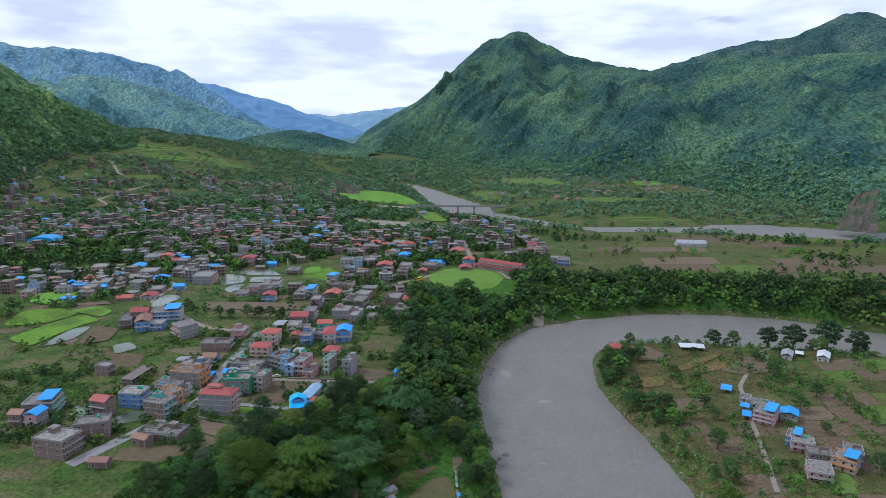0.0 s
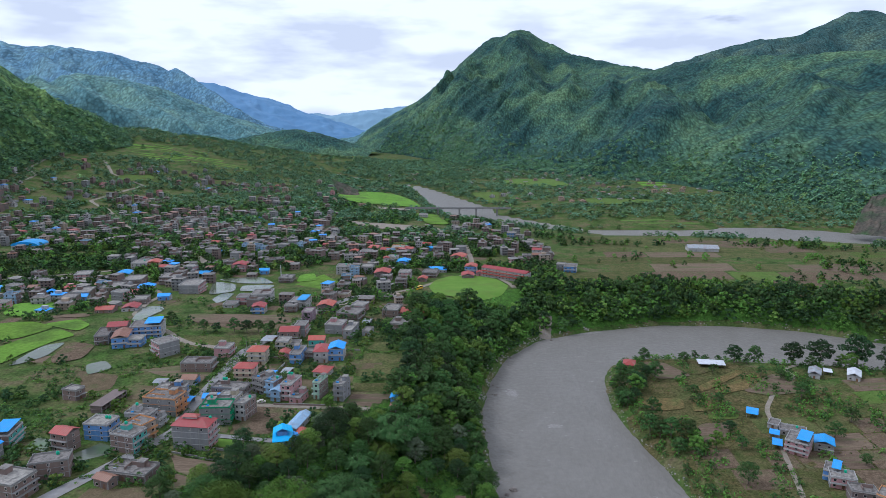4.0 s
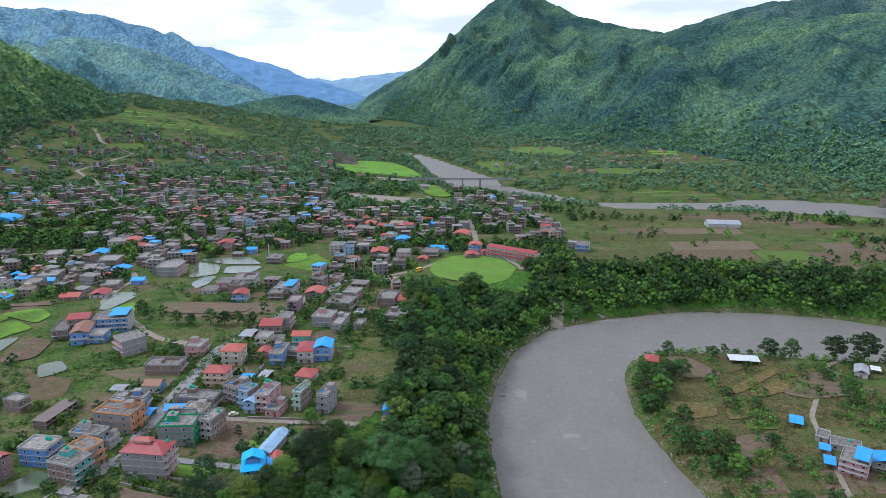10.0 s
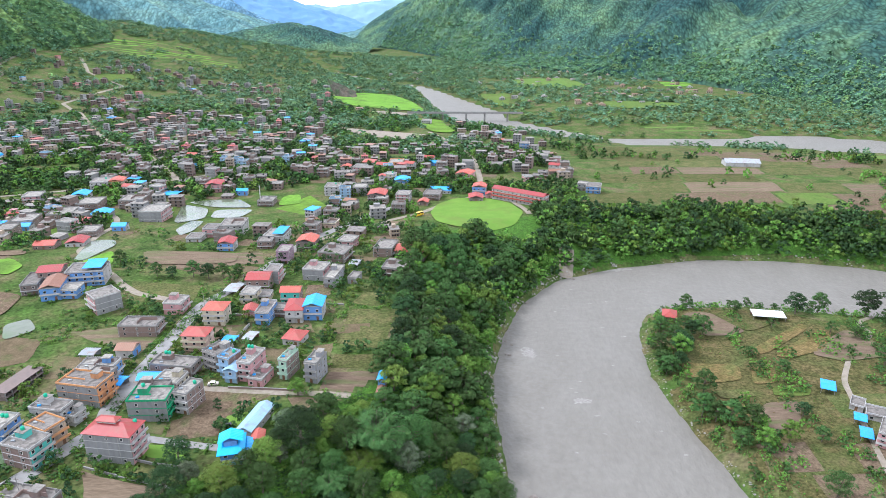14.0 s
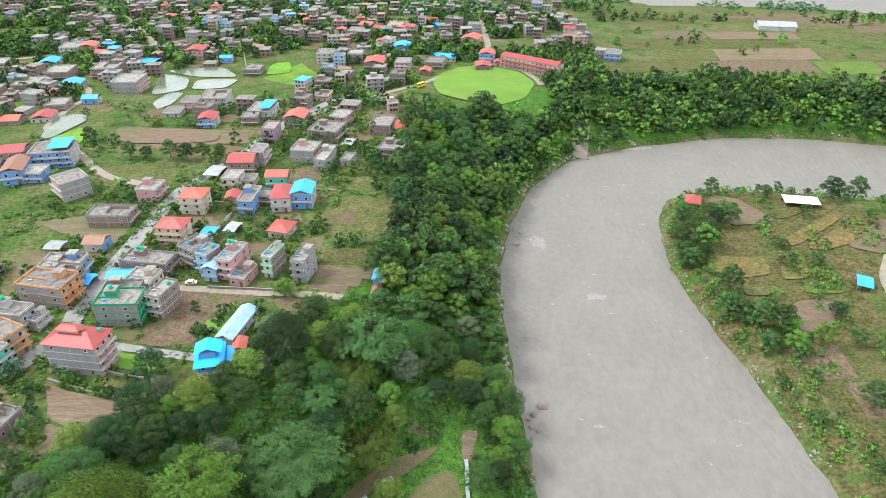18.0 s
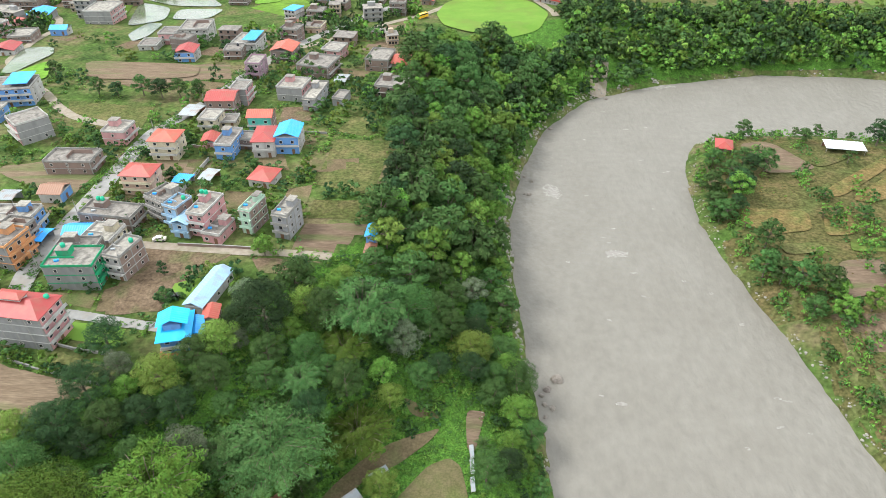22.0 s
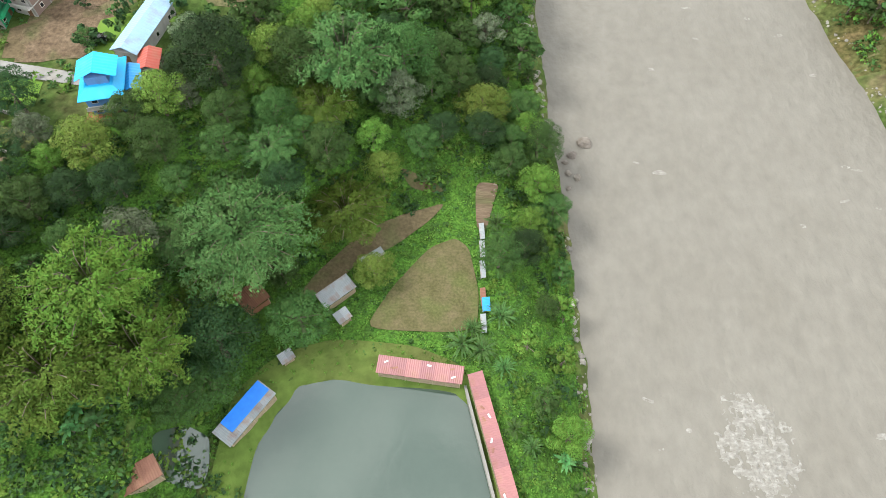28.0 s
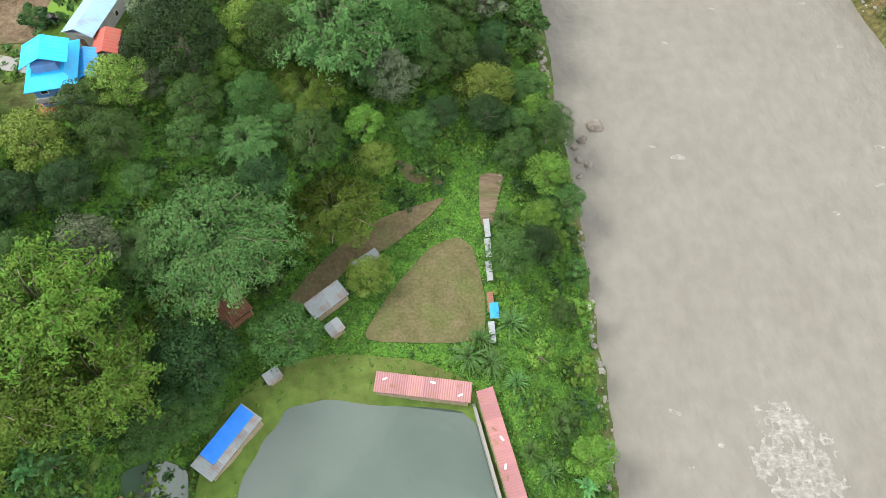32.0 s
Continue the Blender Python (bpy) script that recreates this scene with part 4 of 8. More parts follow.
field([(-156.8, 224.7), (-150.0, 236.7), (-135.3, 230.6), (-150.5, 220.9)], M["flooded"], "muddy flooded plot beside the road", name="paddy")
field([(-180.8, 232.0), (-180.3, 240.8), (-170.7, 239.8), (-169.9, 229.5)], M["flooded"], "small muddy pond behind houses", name="paddy")
field([(-138.3, 190.0), (-135.8, 201.7), (-111.6, 202.7), (-108.5, 190.2)], M["earth"], "brown field beside the road")
field([(-153.0, 202.5), (-151.0, 210.9), (-144.3, 214.5), (-140.6, 211.0)], M["crop"], "grassy plot beside the road")


M["maize"] = material("maize", [(0.085, 0.072, 0.026), (0.13, 0.098, 0.04), (0.19, 0.135, 0.062)], 0.3, 0.95, 1.0, 1.4, detail=9, stains=((0.075, 0.105, 0.03), 0.12, 0.6), fine=(0.9, 0.35), spec=0.06)
M["weedy"] = material("weedy", [(0.05, 0.058, 0.019), (0.084, 0.076, 0.03), (0.125, 0.094, 0.047)], 0.2, 0.95, 1.0, 1.2, detail=9, stains=((0.05, 0.085, 0.022), 0.1, 0.6), fine=(0.8, 0.4), spec=0.05)
POINT_PLOTS = [(100, 280), (105, 345), (125, 405), (176, 405), (218, 384), (228, 352), (196, 338), (170, 318), (160, 286), (130, 280)]
# patchwork of the flat land inside the bends
field_rng = np.random.default_rng(5)
CROPS = [("crop", "green-brown crop field"), ("ploughed", "bare brown field"), ("stubble", "dry stubble field"), ("crop", "yellow-green crop field"), ("earth", "fallow brown field"), ("lawn", "green grass field"), ("paddy", "bright green terraced field")]


def patchwork(x0, x1, y0, y1, nx, ny, skew, keep, picks, cell, fill=0.82, bank=1.2):
    """Plots side by side with grassy banks between them, wherever keep() allows."""
    for j in range(ny):
        ya, yb = y0 + (y1 - y0) * j / ny, y0 + (y1 - y0) * (j + 1) / ny
        cuts = [x0]
        while cuts[-1] < x1:
            cuts.append(cuts[-1] + (x1 - x0) / nx * field_rng.uniform(0.6, 1.5))
        for a, b in zip(cuts, cuts[1:]):
            s, g = skew * (ya - y0), bank + 0.004 * ya * (bank > 1)
            c = [(a + s + g, ya + g), (b + s - g, ya + g + (b - a) * 0.06), (b + s + skew * (yb - ya) - g, yb - g + (b - a) * 0.06), (a + s + skew * (yb - ya) + g, yb - g)]
            if all(keep(*p) for p in c) and field_rng.uniform() < fill:
                k = picks[int(field_rng.integers(len(picks)))]
                field(c, M[CROPS[k][0]], CROPS[k][1] + " edged with grass", cell=cell)


def on_flat(x, y):
    return inside(PLATEAU, x / UNIT, y / UNIT) and along(EDGE, x / UNIT, y / UNIT) * UNIT > 14 and along(UPRIVER, x / UNIT, y / UNIT) * UNIT > 20 and x > 66 + 0.12 * (y - 500)


def on_point(x, y):
    return inside(PENINSULA, x / UNIT, y / UNIT) and along(RIVER, x / UNIT, y / UNIT) * UNIT > 8 and not inside(POINT_PLOTS, x, y)


patchwork(70, 760, 545, 900, 11, 10, 0.1, on_flat, [0, 3, 2, 3, 0, 1, 5, 0], 9, 0.95, 0.9)
patchwork(100, 330, 190, 405, 10, 12, 0.05, on_point, [0, 3, 2, 0, 3, 1, 5, 2], 6, 1.0, 0.5)
patchwork(-960, -460, 1590, 1880, 5, 11, 0.0, lambda x, y: inside(TERRACES, x, y), [6, 5, 6, 3], 14, 0.95)
patchwork(200, 440, 965, 1035, 3, 4, 0.0, lambda x, y: inside(FAR_FIELDS[6], x, y), [5, 3, 6, 5], 10, 0.95)
patchwork(430, 840, 1310, 1860, 4, 12, 0.1, lambda x, y: inside(FAR_FIELDS[4], x, y), [6, 5, 6, 3], 14, 0.95)


def plot(poly, mat, label, name="field", lift=0.5, rings=9):
    """A rounded plot of any outline lying on the ground."""
    FIELDS.append([tuple(c) for c in poly])
    p = np.array(poly, float)
    edge = np.concatenate([p[k] + (p[(k + 1) % len(p)] - p[k]) * np.linspace(0, 1, 6, endpoint=False)[:, None] for k in range(len(p))])
    for _ in range(2):
        edge = edge * 0.5 + (np.roll(edge, 1, 0) + np.roll(edge, -1, 0)) * 0.25
    c, n = edge.mean(0), len(edge)
    xy = np.stack([c + (edge - c) * t for t in np.linspace(0, 1, rings)])
    z = grounds(xy[..., 0], xy[..., 1]) + lift
    v = np.concatenate([xy, z[..., None]], 2).reshape(-1, 3)
    f = [(i * n + k, i * n + (k + 1) % n, (i + 1) * n + (k + 1) % n, (i + 1) * n + k) for i in range(rings - 1) for k in range(n)]
    return tagged(new(name, mesh(name, v.tolist(), f, mat, True)), label, "field", "farm fields")


# plots above the pond
M["fallow"] = material("fallow", [(0.075, 0.07, 0.03), (0.10, 0.09, 0.044), (0.13, 0.108, 0.062)], 0.35, 0.95, 0.5, 3, stains=((0.09, 0.11, 0.035), 0.15, 0.6), fine=(2.0, 0.2), spec=0.06)
plot([(-18.3, 197.3), (-1.4, 197.0), (4.5, 198.1), (4.9, 206.0), (2.7, 217.0), (-0.4, 219.5), (-5.9, 216.9), (-13.2, 207.1)], M["fallow"], "fallow olive-brown plot above the pond", rings=12)
plot([(-32.6, 204.6), (-26.8, 204.6), (-21.1, 213.0), (-13.6, 216.8), (-6.0, 224.0), (-2.6, 228.8), (-12.9, 224.7), (-21.6, 219.3), (-29.0, 210.5)], M["earth"], "narrow bare brown strip below the slope")
plot([(-13.2, 233.0), (-6.2, 233.0), (-2.7, 230.9), (-10.8, 230.2)], M["earth"], "short bare brown patch on the slope")
plot([(3.8, 233.1), (9.3, 233.6), (8.0, 228.9), (6.4, 221.5), (4.2, 222.1)], M["ploughed"], "worn reddish earth at the top of the path")
plot(POINT_PLOTS, M["weedy"], "weedy yellow-green fallow land on the point", "fallow_land", 0.1, 30)
plot([(160, 286), (170, 318), (196, 338), (228, 352), (262, 372), (320, 300), (300, 200), (120, 190), (112, 240), (118, 280)], M["weedy"], "weedy yellow-green fallow land on the point", "fallow_land", 0.04, 30)
for k, label, poly in (
        ("paddy", "bright green rice paddy with low banks", [(-309, 403), (-286, 409), (-262, 395), (-272, 372), (-300, 365)]), ("paddy", "bright green rice paddy with low banks", [(-260, 393), (-239, 379), (-247, 367), (-252, 348), (-256, 326), (-280, 340), (-271, 370)]),
        ("paddy", "pale green paddy beside a pond", [(-334, 462), (-311, 474), (-288, 442), (-293, 418), (-320, 426)]), ("flooded", "flooded rice paddy with low mud banks", [(-250, 326), (-249, 360), (-238, 366), (-236, 342), (-244, 329)]),
        ("stubble", "brown and green crop plot", [(-232, 338), (-235, 366), (-217, 361), (-213, 338), (-226, 330)]), ("ploughed", "narrow bare brown strip", [(-283, 424), (-259, 432), (-253, 421), (-278, 417)]),
        ("paddy", "green paddy with low banks", [(-276, 402), (-258, 415), (-242, 402), (-242, 386)]), ("flooded", "shallow flooded plot", [(-206, 328), (-198, 335), (-188, 324), (-197, 313)]),
        ("flooded", "flooded rice paddy with low mud banks", [(-197, 498), (-214, 559), (-189, 549), (-181, 518)]), ("flooded", "flooded rice paddy with low mud banks", [(-214, 566), (-175, 580), (-155, 554), (-188, 553)]),
        ("flooded", "flooded rice paddy with low mud banks", [(-178, 519), (-183, 546), (-153, 549), (-156, 523)]), ("flooded", "flooded rice paddy with low mud banks", [(-187, 479), (-188, 509), (-178, 509), (-174, 479), (-178, 465)]),
        ("paddy", "vivid green rice seedbed", [(-213, 515), (-229, 574), (-226, 597), (-218, 564), (-206, 510)]), ("paddy", "green paddy beside a small mosque", [(-140, 587), (-127, 593), (-120, 567), (-138, 559)]),
        ("flooded", "dark flooded paddy with low banks", [(-219, 410), (-230, 452), (-215, 453), (-208, 441), (-213, 412)]), ("paddy", "vivid green rice plot", [(-214, 409), (-205, 431), (-193, 406), (-201, 401)]),
        ("ploughed", "wide bare brown field before a row of trees", [(-188, 431), (-127, 426), (-123, 409), (-138, 405), (-172, 404)]), ("ploughed", "bare brown plot at the tip of the point", [(132, 399), (148, 401), (160, 376), (149, 372), (135, 371)]),
        ("crop", "green-brown crop field on the point", [(149, 400), (173, 399), (182, 388), (160, 375)]), ("maize", "orange-brown maize field", [(156, 358), (193, 386), (195, 380), (160, 352), (149, 351)]),
        ("maize", "orange-brown maize field", [(162, 350), (199, 379), (204, 374), (192, 357), (169, 347)]), ("ploughed", "bare reddish-brown field", [(197, 366), (214, 379), (226, 352), (195, 344), (181, 351)]),
        ("maize", "drying maize field near the shore", [(114, 343), (141, 341), (138, 328), (121, 325), (112, 332)]), ("maize", "drying maize plot", [(147, 341), (157, 337), (153, 325), (141, 324)]),
        ("ploughed", "bare brown plot on the point", [(139, 308), (156, 310), (148, 293), (133, 286), (133, 299)]), ("crop", "green crop strip", [(121, 319), (136, 320), (139, 314), (122, 312)]),
        ("lawn", "yellow-green maize strip", [(149, 322), (166, 320), (162, 314), (146, 314)]), ("maize", "dry maize plot near the shore", [(117, 307), (131, 310), (128, 289), (118, 294)])):
    plot(poly, M[k], label, lift=0.5, rings=12)
for k, label in ((0, "wide bright green rice field by the river"), (1, "bright green rice field by the bridge"), (2, "pale green field at the foot of the mountain"), (3, "green field across the river"), (5, "yellow-green field across the river"), (7, "pale green level field in the upper town")):
    plot(FAR_FIELDS[k], M["paddy" if k < 2 else "lawn"], label, lift=1.2, rings=14)
plot([(-125, 1113), (-66, 1126), (-60, 1102), (-117, 1084)], M["track"], "pale gravel strip beside the rice field", "gravel_yard", 1.2)
plot([(-164, 966), (-121, 945), (-73, 925), (-27, 906), (-41, 880), (-69, 874), (-117, 905)], M["track"], "bare gravel yard at the edge of the town", "gravel_yard", 0.8)
plot(oval[::4], M["turf"], "bright green oval playing field beside the school", "playing_field", 0.7, 12)
plot([(-51.5, 172.5), (-48.0, 175.7), (-44.5, 174.6), (-43.5, 169.3), (-44.0, 165.3), (-50.0, 165.8)], M["pond_water"], "small pool of still water under trees", "pool", 0.6)


# ---- houses ----
PAINT = {}
for key, c in (("green", (0.0252, 0.302, 0.134)), ("white", (0.437, 0.424, 0.403)), ("brick", (0.225, 0.16, 0.135)), ("concrete", (0.277, 0.265, 0.248)), ("cream", (0.554, 0.487, 0.353)), ("brown", (0.19, 0.148, 0.132)),
               ("lightblue", (0.302, 0.437, 0.571)), ("pink", (0.521, 0.277, 0.277)), ("palegreen", (0.378, 0.521, 0.403)), ("grey", (0.302, 0.302, 0.311)), ("peach", (0.554, 0.395, 0.319)), ("greywall", (0.26, 0.256, 0.252)),
               ("blue", (0.134, 0.286, 0.571)), ("teal", (0.101, 0.437, 0.37)), ("purple", (0.336, 0.227, 0.277)), ("tan", (0.43, 0.34, 0.25)), ("orange", (0.588, 0.286, 0.126)), ("red", (0.462, 0.0756, 0.0588))):
    d = tuple(v * 0.82 for v in c)
    PAINT[key] = material("wall_" + key, [d, c], 0.5, 0.88, 0.2, 7, per_object=0.05, stains=(tuple(v * 0.5 + 0.04 for v in c), 0.3, 0.85), stretch=(1, 1, 0.45))


def sheet(name, c, rust=0.35):
    return material(name, [tuple(v * 0.85 for v in c), c], 0.7, 0.5, 0.15, 6, stains=((0.2, 0.1, 0.06), 0.4, rust), spec=0.4, metal=0.0, per_object=0.16)


SHEET = {"red": sheet("sheet_red", (0.34, 0.058, 0.045), 0.4), "blue": sheet("sheet_blue", (0.03, 0.30, 0.72), 0.12), "bluepale": sheet("sheet_pale_blue", (0.27, 0.42, 0.58), 0.3), "rust": sheet("sheet_rust", (0.22, 0.10, 0.062), 0.8),
         "metal": sheet("sheet_grey", (0.27, 0.295, 0.31), 0.6), "white": sheet("sheet_white", (0.55, 0.57, 0.59), 0.2), "pink": sheet("sheet_pink", (0.29, 0.125, 0.13), 0.5), "sky": sheet("sheet_sky", (0.02, 0.42, 0.82), 0.1)}
M["roof_slab"] = material("roof_slab", [(0.15, 0.136, 0.12), (0.27, 0.248, 0.22)], 0.6, 0.9, 0.2, 5, detail=9, per_object=0.28, stains=((0.09, 0.082, 0.074), 0.4, 0.85), tight=0.3)
M["glass"] = material("window_glass", [(0.018, 0.022, 0.026), (0.03, 0.035, 0.04)], 0.6, 0.08, 0, spec=0.6, per_object=0.3)
M["frame"] = material("window_frame", [(0.40, 0.36, 0.32), (0.55, 0.51, 0.46)], 1.5, 0.6, 0, per_object=0.25)
M["door"] = material("door_wood", [(0.13, 0.07, 0.04), (0.2, 0.11, 0.06)], 2, 0.6, 0.2, 10)
M["tank_black"] = material("tank_black", [(0.02, 0.02, 0.022), (0.035, 0.035, 0.04)], 2, 0.4, 0.05)
M["tank_green"] = material("tank_green", [(0.02, 0.30, 0.17), (0.03, 0.38, 0.22)], 2, 0.45, 0.05)
# wall style: sides, front, trim
STYLE = {"green": ("greywall", "green", "green"), "pinkwhite": ("brick", "white", "white"), "brick": ("brick", "brick", "concrete"), "concrete": ("concrete", "concrete", "concrete"), "cream": ("cream", "cream", "white"),
         "brown": ("brown", "brown", "concrete"), "lightblue": ("brick", "lightblue", "lightblue"), "pink": ("pink", "pink", "white"), "palegreen": ("brick", "palegreen", "palegreen"), "grey": ("grey", "grey", "concrete"),
         "white": ("white", "white", "white"), "peach": ("peach", "peach", "cream"), "bluewhite": ("white", "blue", "white"), "greywall": ("greywall", "pink", "white"), "blue": ("blue", "blue", "white"),
         "teal": ("brick", "teal", "white"), "bluedark": ("white", "blue", "white"), "purple": ("purple", "purple", "purple"), "tan": ("tan", "tan", "orange"), "orange": ("greywall", "orange", "orange"), "school": ("white", "white", "red"),
         "arcade": ("brown", "brown", "brown"), "open": ("concrete", "concrete", "concrete")}
SHARED = {}


def box_mesh(name, w, d, h, mat):
    """A box that stands on its base, kept and shared between alike parts."""
    key = (name, round(w, 2), round(d, 2), round(h, 2), mat.name)
    if key not in SHARED:
        SHARED[key] = Shape().box(-w / 2, -d / 2, 0, w / 2, d / 2, h).mesh(name, mat)
    return SHARED[key]


def window_on(parent, x, y, z, side, w, h, deep):
    """A framed window on a wall that faces side: s, e, n or w."""
    key = ("window", round(w, 1), round(h, 1), deep)
    if key not in SHARED:
        o, e, a = [(-w / 2, 0), (w / 2, 0), (w / 2, h), (-w / 2, h)], 0.1, 0.09
        inner = [(-w / 2 + a, a), (w / 2 - a, a), (w / 2 - a, h - a), (-w / 2 + a, h - a)]
        vs = [(x_, 0.02, z_) for x_, z_ in o] + [(x_, -e, z_) for x_, z_ in o] + [(x_, -e, z_) for x_, z_ in inner] + [(x_, -0.02, z_) for x_, z_ in inner]
        fs = []
        for k in range(4):
            q = (k + 1) % 4
            fs += [(k, q, 4 + q, 4 + k), (4 + k, 4 + q, 8 + q, 8 + k), (8 + k, 8 + q, 12 + q, 12 + k)]
        fs.append((12, 13, 14, 15))
        me = mesh("window", vs, fs, [M["frame"], M["glass"]])
        me.polygons[12].material_index = 1
        SHARED[key] = (me, Shape().box(-w / 2 + a, -0.05, a, w / 2 - a, -0.03, h - a).mesh("pane", M["glass"]))
    turn = {"s": 0, "e": 90, "n": 180, "w": -90}[side]
    ob = part("window", SHARED[key][0], parent, at=pose(x, y, z, 0, 0, turn))
    if deep:
        part("pane", SHARED[key][1], ob)


def corrugated(name, w, d, rise, mat, over=0.5, gable=True, lap=0.75):
    """A ribbed metal roof with thickness: two slopes that meet at a ridge along x, or one slope."""
    s = Shape()
    W, D = w / 2 + over, d / 2 + over
    n = max(6, int(2 * W / lap))
    xs = np.linspace(-W, W, n * 2 + 1)
    lines = [(-D, 0.0), (0.0, rise), (D, 0.0)] if gable else [(-D, 0.0), (D, rise)]
    for (y0, z0), (y1, z1) in zip(lines, lines[1:]):
        vs, fs = [], []
        for k, x in enumerate(xs):
            b = 0.07 if k % 2 else 0.0
            vs += [(x, y0, z0 + b), (x, y1, z1 + b), (x, y0, z0 - 0.06), (x, y1, z1 - 0.06)]
        for k in range(len(xs) - 1):
            a = k * 4
            fs += [(a, a + 4, a + 5, a + 1), (a + 2, a + 3, a + 7, a + 6), (a, a + 2, a + 6, a + 4), (a + 1, a + 5, a + 7, a + 3)]
        s.add(vs, fs)
    return s.mesh(name, mat)


def hip_shape(w, d, rise, over=0.6, shrink=0.0):
    s = Shape()
    W, D = w / 2 + over, d / 2 + over
    r = abs(W - D) + 0.3
    rx, ry = (r, 0.15) if W >= D else (0.15, r)
    if shrink:
        rx, ry = W * shrink, D * shrink
    top = [(-rx, -ry, rise), (rx, -ry, rise), (rx, ry, rise), (-rx, ry, rise)]
    low = [(-W, -D, 0), (W, -D, 0), (W, D, 0), (-W, D, 0)]
    bot = [(-W, -D, -0.14), (W, -D, -0.14), (W, D, -0.14), (-W, D, -0.14)]
    fs = [(0, 1, 2, 3)] + [(8, 11, 10, 9)]
    for k in range(4):
        j = (k + 1) % 4
        fs += [(4 + k, 4 + j, j, k), (8 + k, 8 + j, 4 + j, 4 + k)]
    return s.add(top + low + bot, fs)


def tank(parent, x, y, z, mat, label):
    s = Shape()
    n = 12
    rings = [(0.62, 0), (0.66, 0.1), (0.66, 0.95), (0.5, 1.15), (0.2, 1.25), (0.2, 1.34)]
    vs = [(r * math.cos(2 * math.pi * k / n), r * math.sin(2 * math.pi * k / n), h) for r, h in rings for k in range(n)]
    fs = [(i * n + k, i * n + (k + 1) % n, (i + 1) * n + (k + 1) % n, (i + 1) * n + k) for i in range(5) for k in range(n)] + [tuple(range(5 * n, 6 * n)), tuple(range(n - 1, -1, -1))]
    if ("tank", mat.name) not in SHARED:
        SHARED[("tank", mat.name)] = s.add(vs, fs).mesh("water_tank", mat, True)
    part("water_tank", SHARED[("tank", mat.name)], parent, label, pose(x, y, z))


def house(x, y, rot, w, d, H, wall, roof, extra, label, base=None, name="house", deep=None, category="house", group="houses of the town"):
    """A town house: storeys with slabs, a concrete frame, windows, balconies, and a flat or a pitched roof."""
    deep = (y < 300 and abs(x) < 140 if deep is None else deep)
    c, s = math.cos(radians(rot)), math.sin(radians(rot))
    if base is None:
        base = min(ground(x + a * w / 2 * c - b * d / 2 * s, y + a * w / 2 * s + b * d / 2 * c) for a in (-1, 0, 1) for b in (-1, 0, 1)) - 0.15
    tops = ground(x, y) - base
    h = thing("shed" if wall == "open" else name, pose(x, y, base, 0, 0, rot), label, "shed" if wall == "open" else category, "sheds of the town" if wall == "open" else group)
    side, front, trim = (PAINT[k] for k in STYLE[wall])
    ex = extra.split()
    face = next((e[5:] for e in ex if e.startswith("face=")), "s")
    rng = np.random.default_rng(int(abs(x * 7 + y * 13)) + 1)
    if wall == "open":
        for a in (-1, 1):
            for b in (-1, 1):
                part("post", box_mesh("post", 0.16, 0.16, H + tops, PAINT["concrete"]), h, at=pose(a * (w / 2 - 0.2), b * (d / 2 - 0.2), 0))
        part("back_panel", box_mesh("back_panel", w - 0.5, 0.12, (H + tops) * 0.8, SHEET["rust" if rng.uniform() < 0.4 else "metal"]), h, at=pose(0, d / 2 - 0.2, 0))
        part("roof", corrugated("roof", w, d, 0.5, SHEET.get(roof, SHEET["metal"]), 0.3, gable=d > w * 0.8), h, at=pose(0, 0, H + tops))
        return h
    n = max(1, round(H / 2.9))
    pitched = roof not in ("flat", "halfblue")
    sh = (H if pitched else H - 0.75) / n
    z = 0.0
    bal = 1.05 if n > 1 else 0.5
    ox, oy = {"s": (0, -1), "e": (1, 0), "n": (0, 1), "w": (-1, 0)}[face]
    if wall == "arcade":
        for k in range(n):
            z = tops + k * sh
            part("floor_slab", box_mesh("floor_slab", w + 1.2, d + 0.4, 0.2, PAINT["brown"]), h, at=pose(0, 0, z + sh - 0.2))
            part("back_wall", box_mesh("back_wall", 0.25, d, sh - 0.2, PAINT["brown"]), h, at=pose(-w / 2 + 0.1, 0, z))
            for q in np.linspace(-d / 2 + 0.2, d / 2 - 0.2, max(4, int(d / 2.6))):
                part("pillar", box_mesh("pillar", 0.35, 0.35, sh - 0.2, PAINT["concrete"]), h, at=pose(w / 2 - 0.1, q, z))
                part("bay_wall", box_mesh("bay_wall", w - 0.6, 0.15, sh - 0.2, PAINT["brown"]), h, at=pose(0.05, q, z))
        part("foundation", box_mesh("foundation", w, d, tops + 0.02, PAINT["concrete"]), h)
        return h
    for k in range(n):
        hh = sh + (tops if k == 0 else 0)
        part("storey_wall", box_mesh("storey_wall", w, d, hh - 0.16, side), h, at=pose(0, 0, z))
        if front is not side:
            fw, fd = (w + 0.02, 0.12) if face in "sn" else (0.12, d + 0.02)
            part("facade", box_mesh("facade", fw, fd, hh - 0.17, front), h, at=pose(ox * w / 2, oy * d / 2, z))
        last = k == n - 1
        b = bal if (k < n - 1) else (0.35 if not pitched else 0.2)
        sw, sd = w + 0.3 + abs(ox) * b, d + 0.3 + abs(oy) * b
        part("floor_slab", box_mesh("floor_slab", sw, sd, 0.16, trim if not last or pitched else M["roof_slab"]), h, at=pose(ox * b / 2, oy * b / 2, z + hh - 0.16))
        run = w if face in "sn" else d
        if k and (wall not in ("brick", "concrete", "brown") or deep):
            part("balcony_rail", box_mesh("balcony_rail", run + 0.1 if face in "sn" else 0.1, 0.1 if face in "sn" else run + 0.1, 0.75, trim), h, at=pose(ox * (w / 2 + bal + 0.05), oy * (d / 2 + bal + 0.05), z + 0.02))
        count = max(1, int(run / (2.7 if deep else 3.4)))
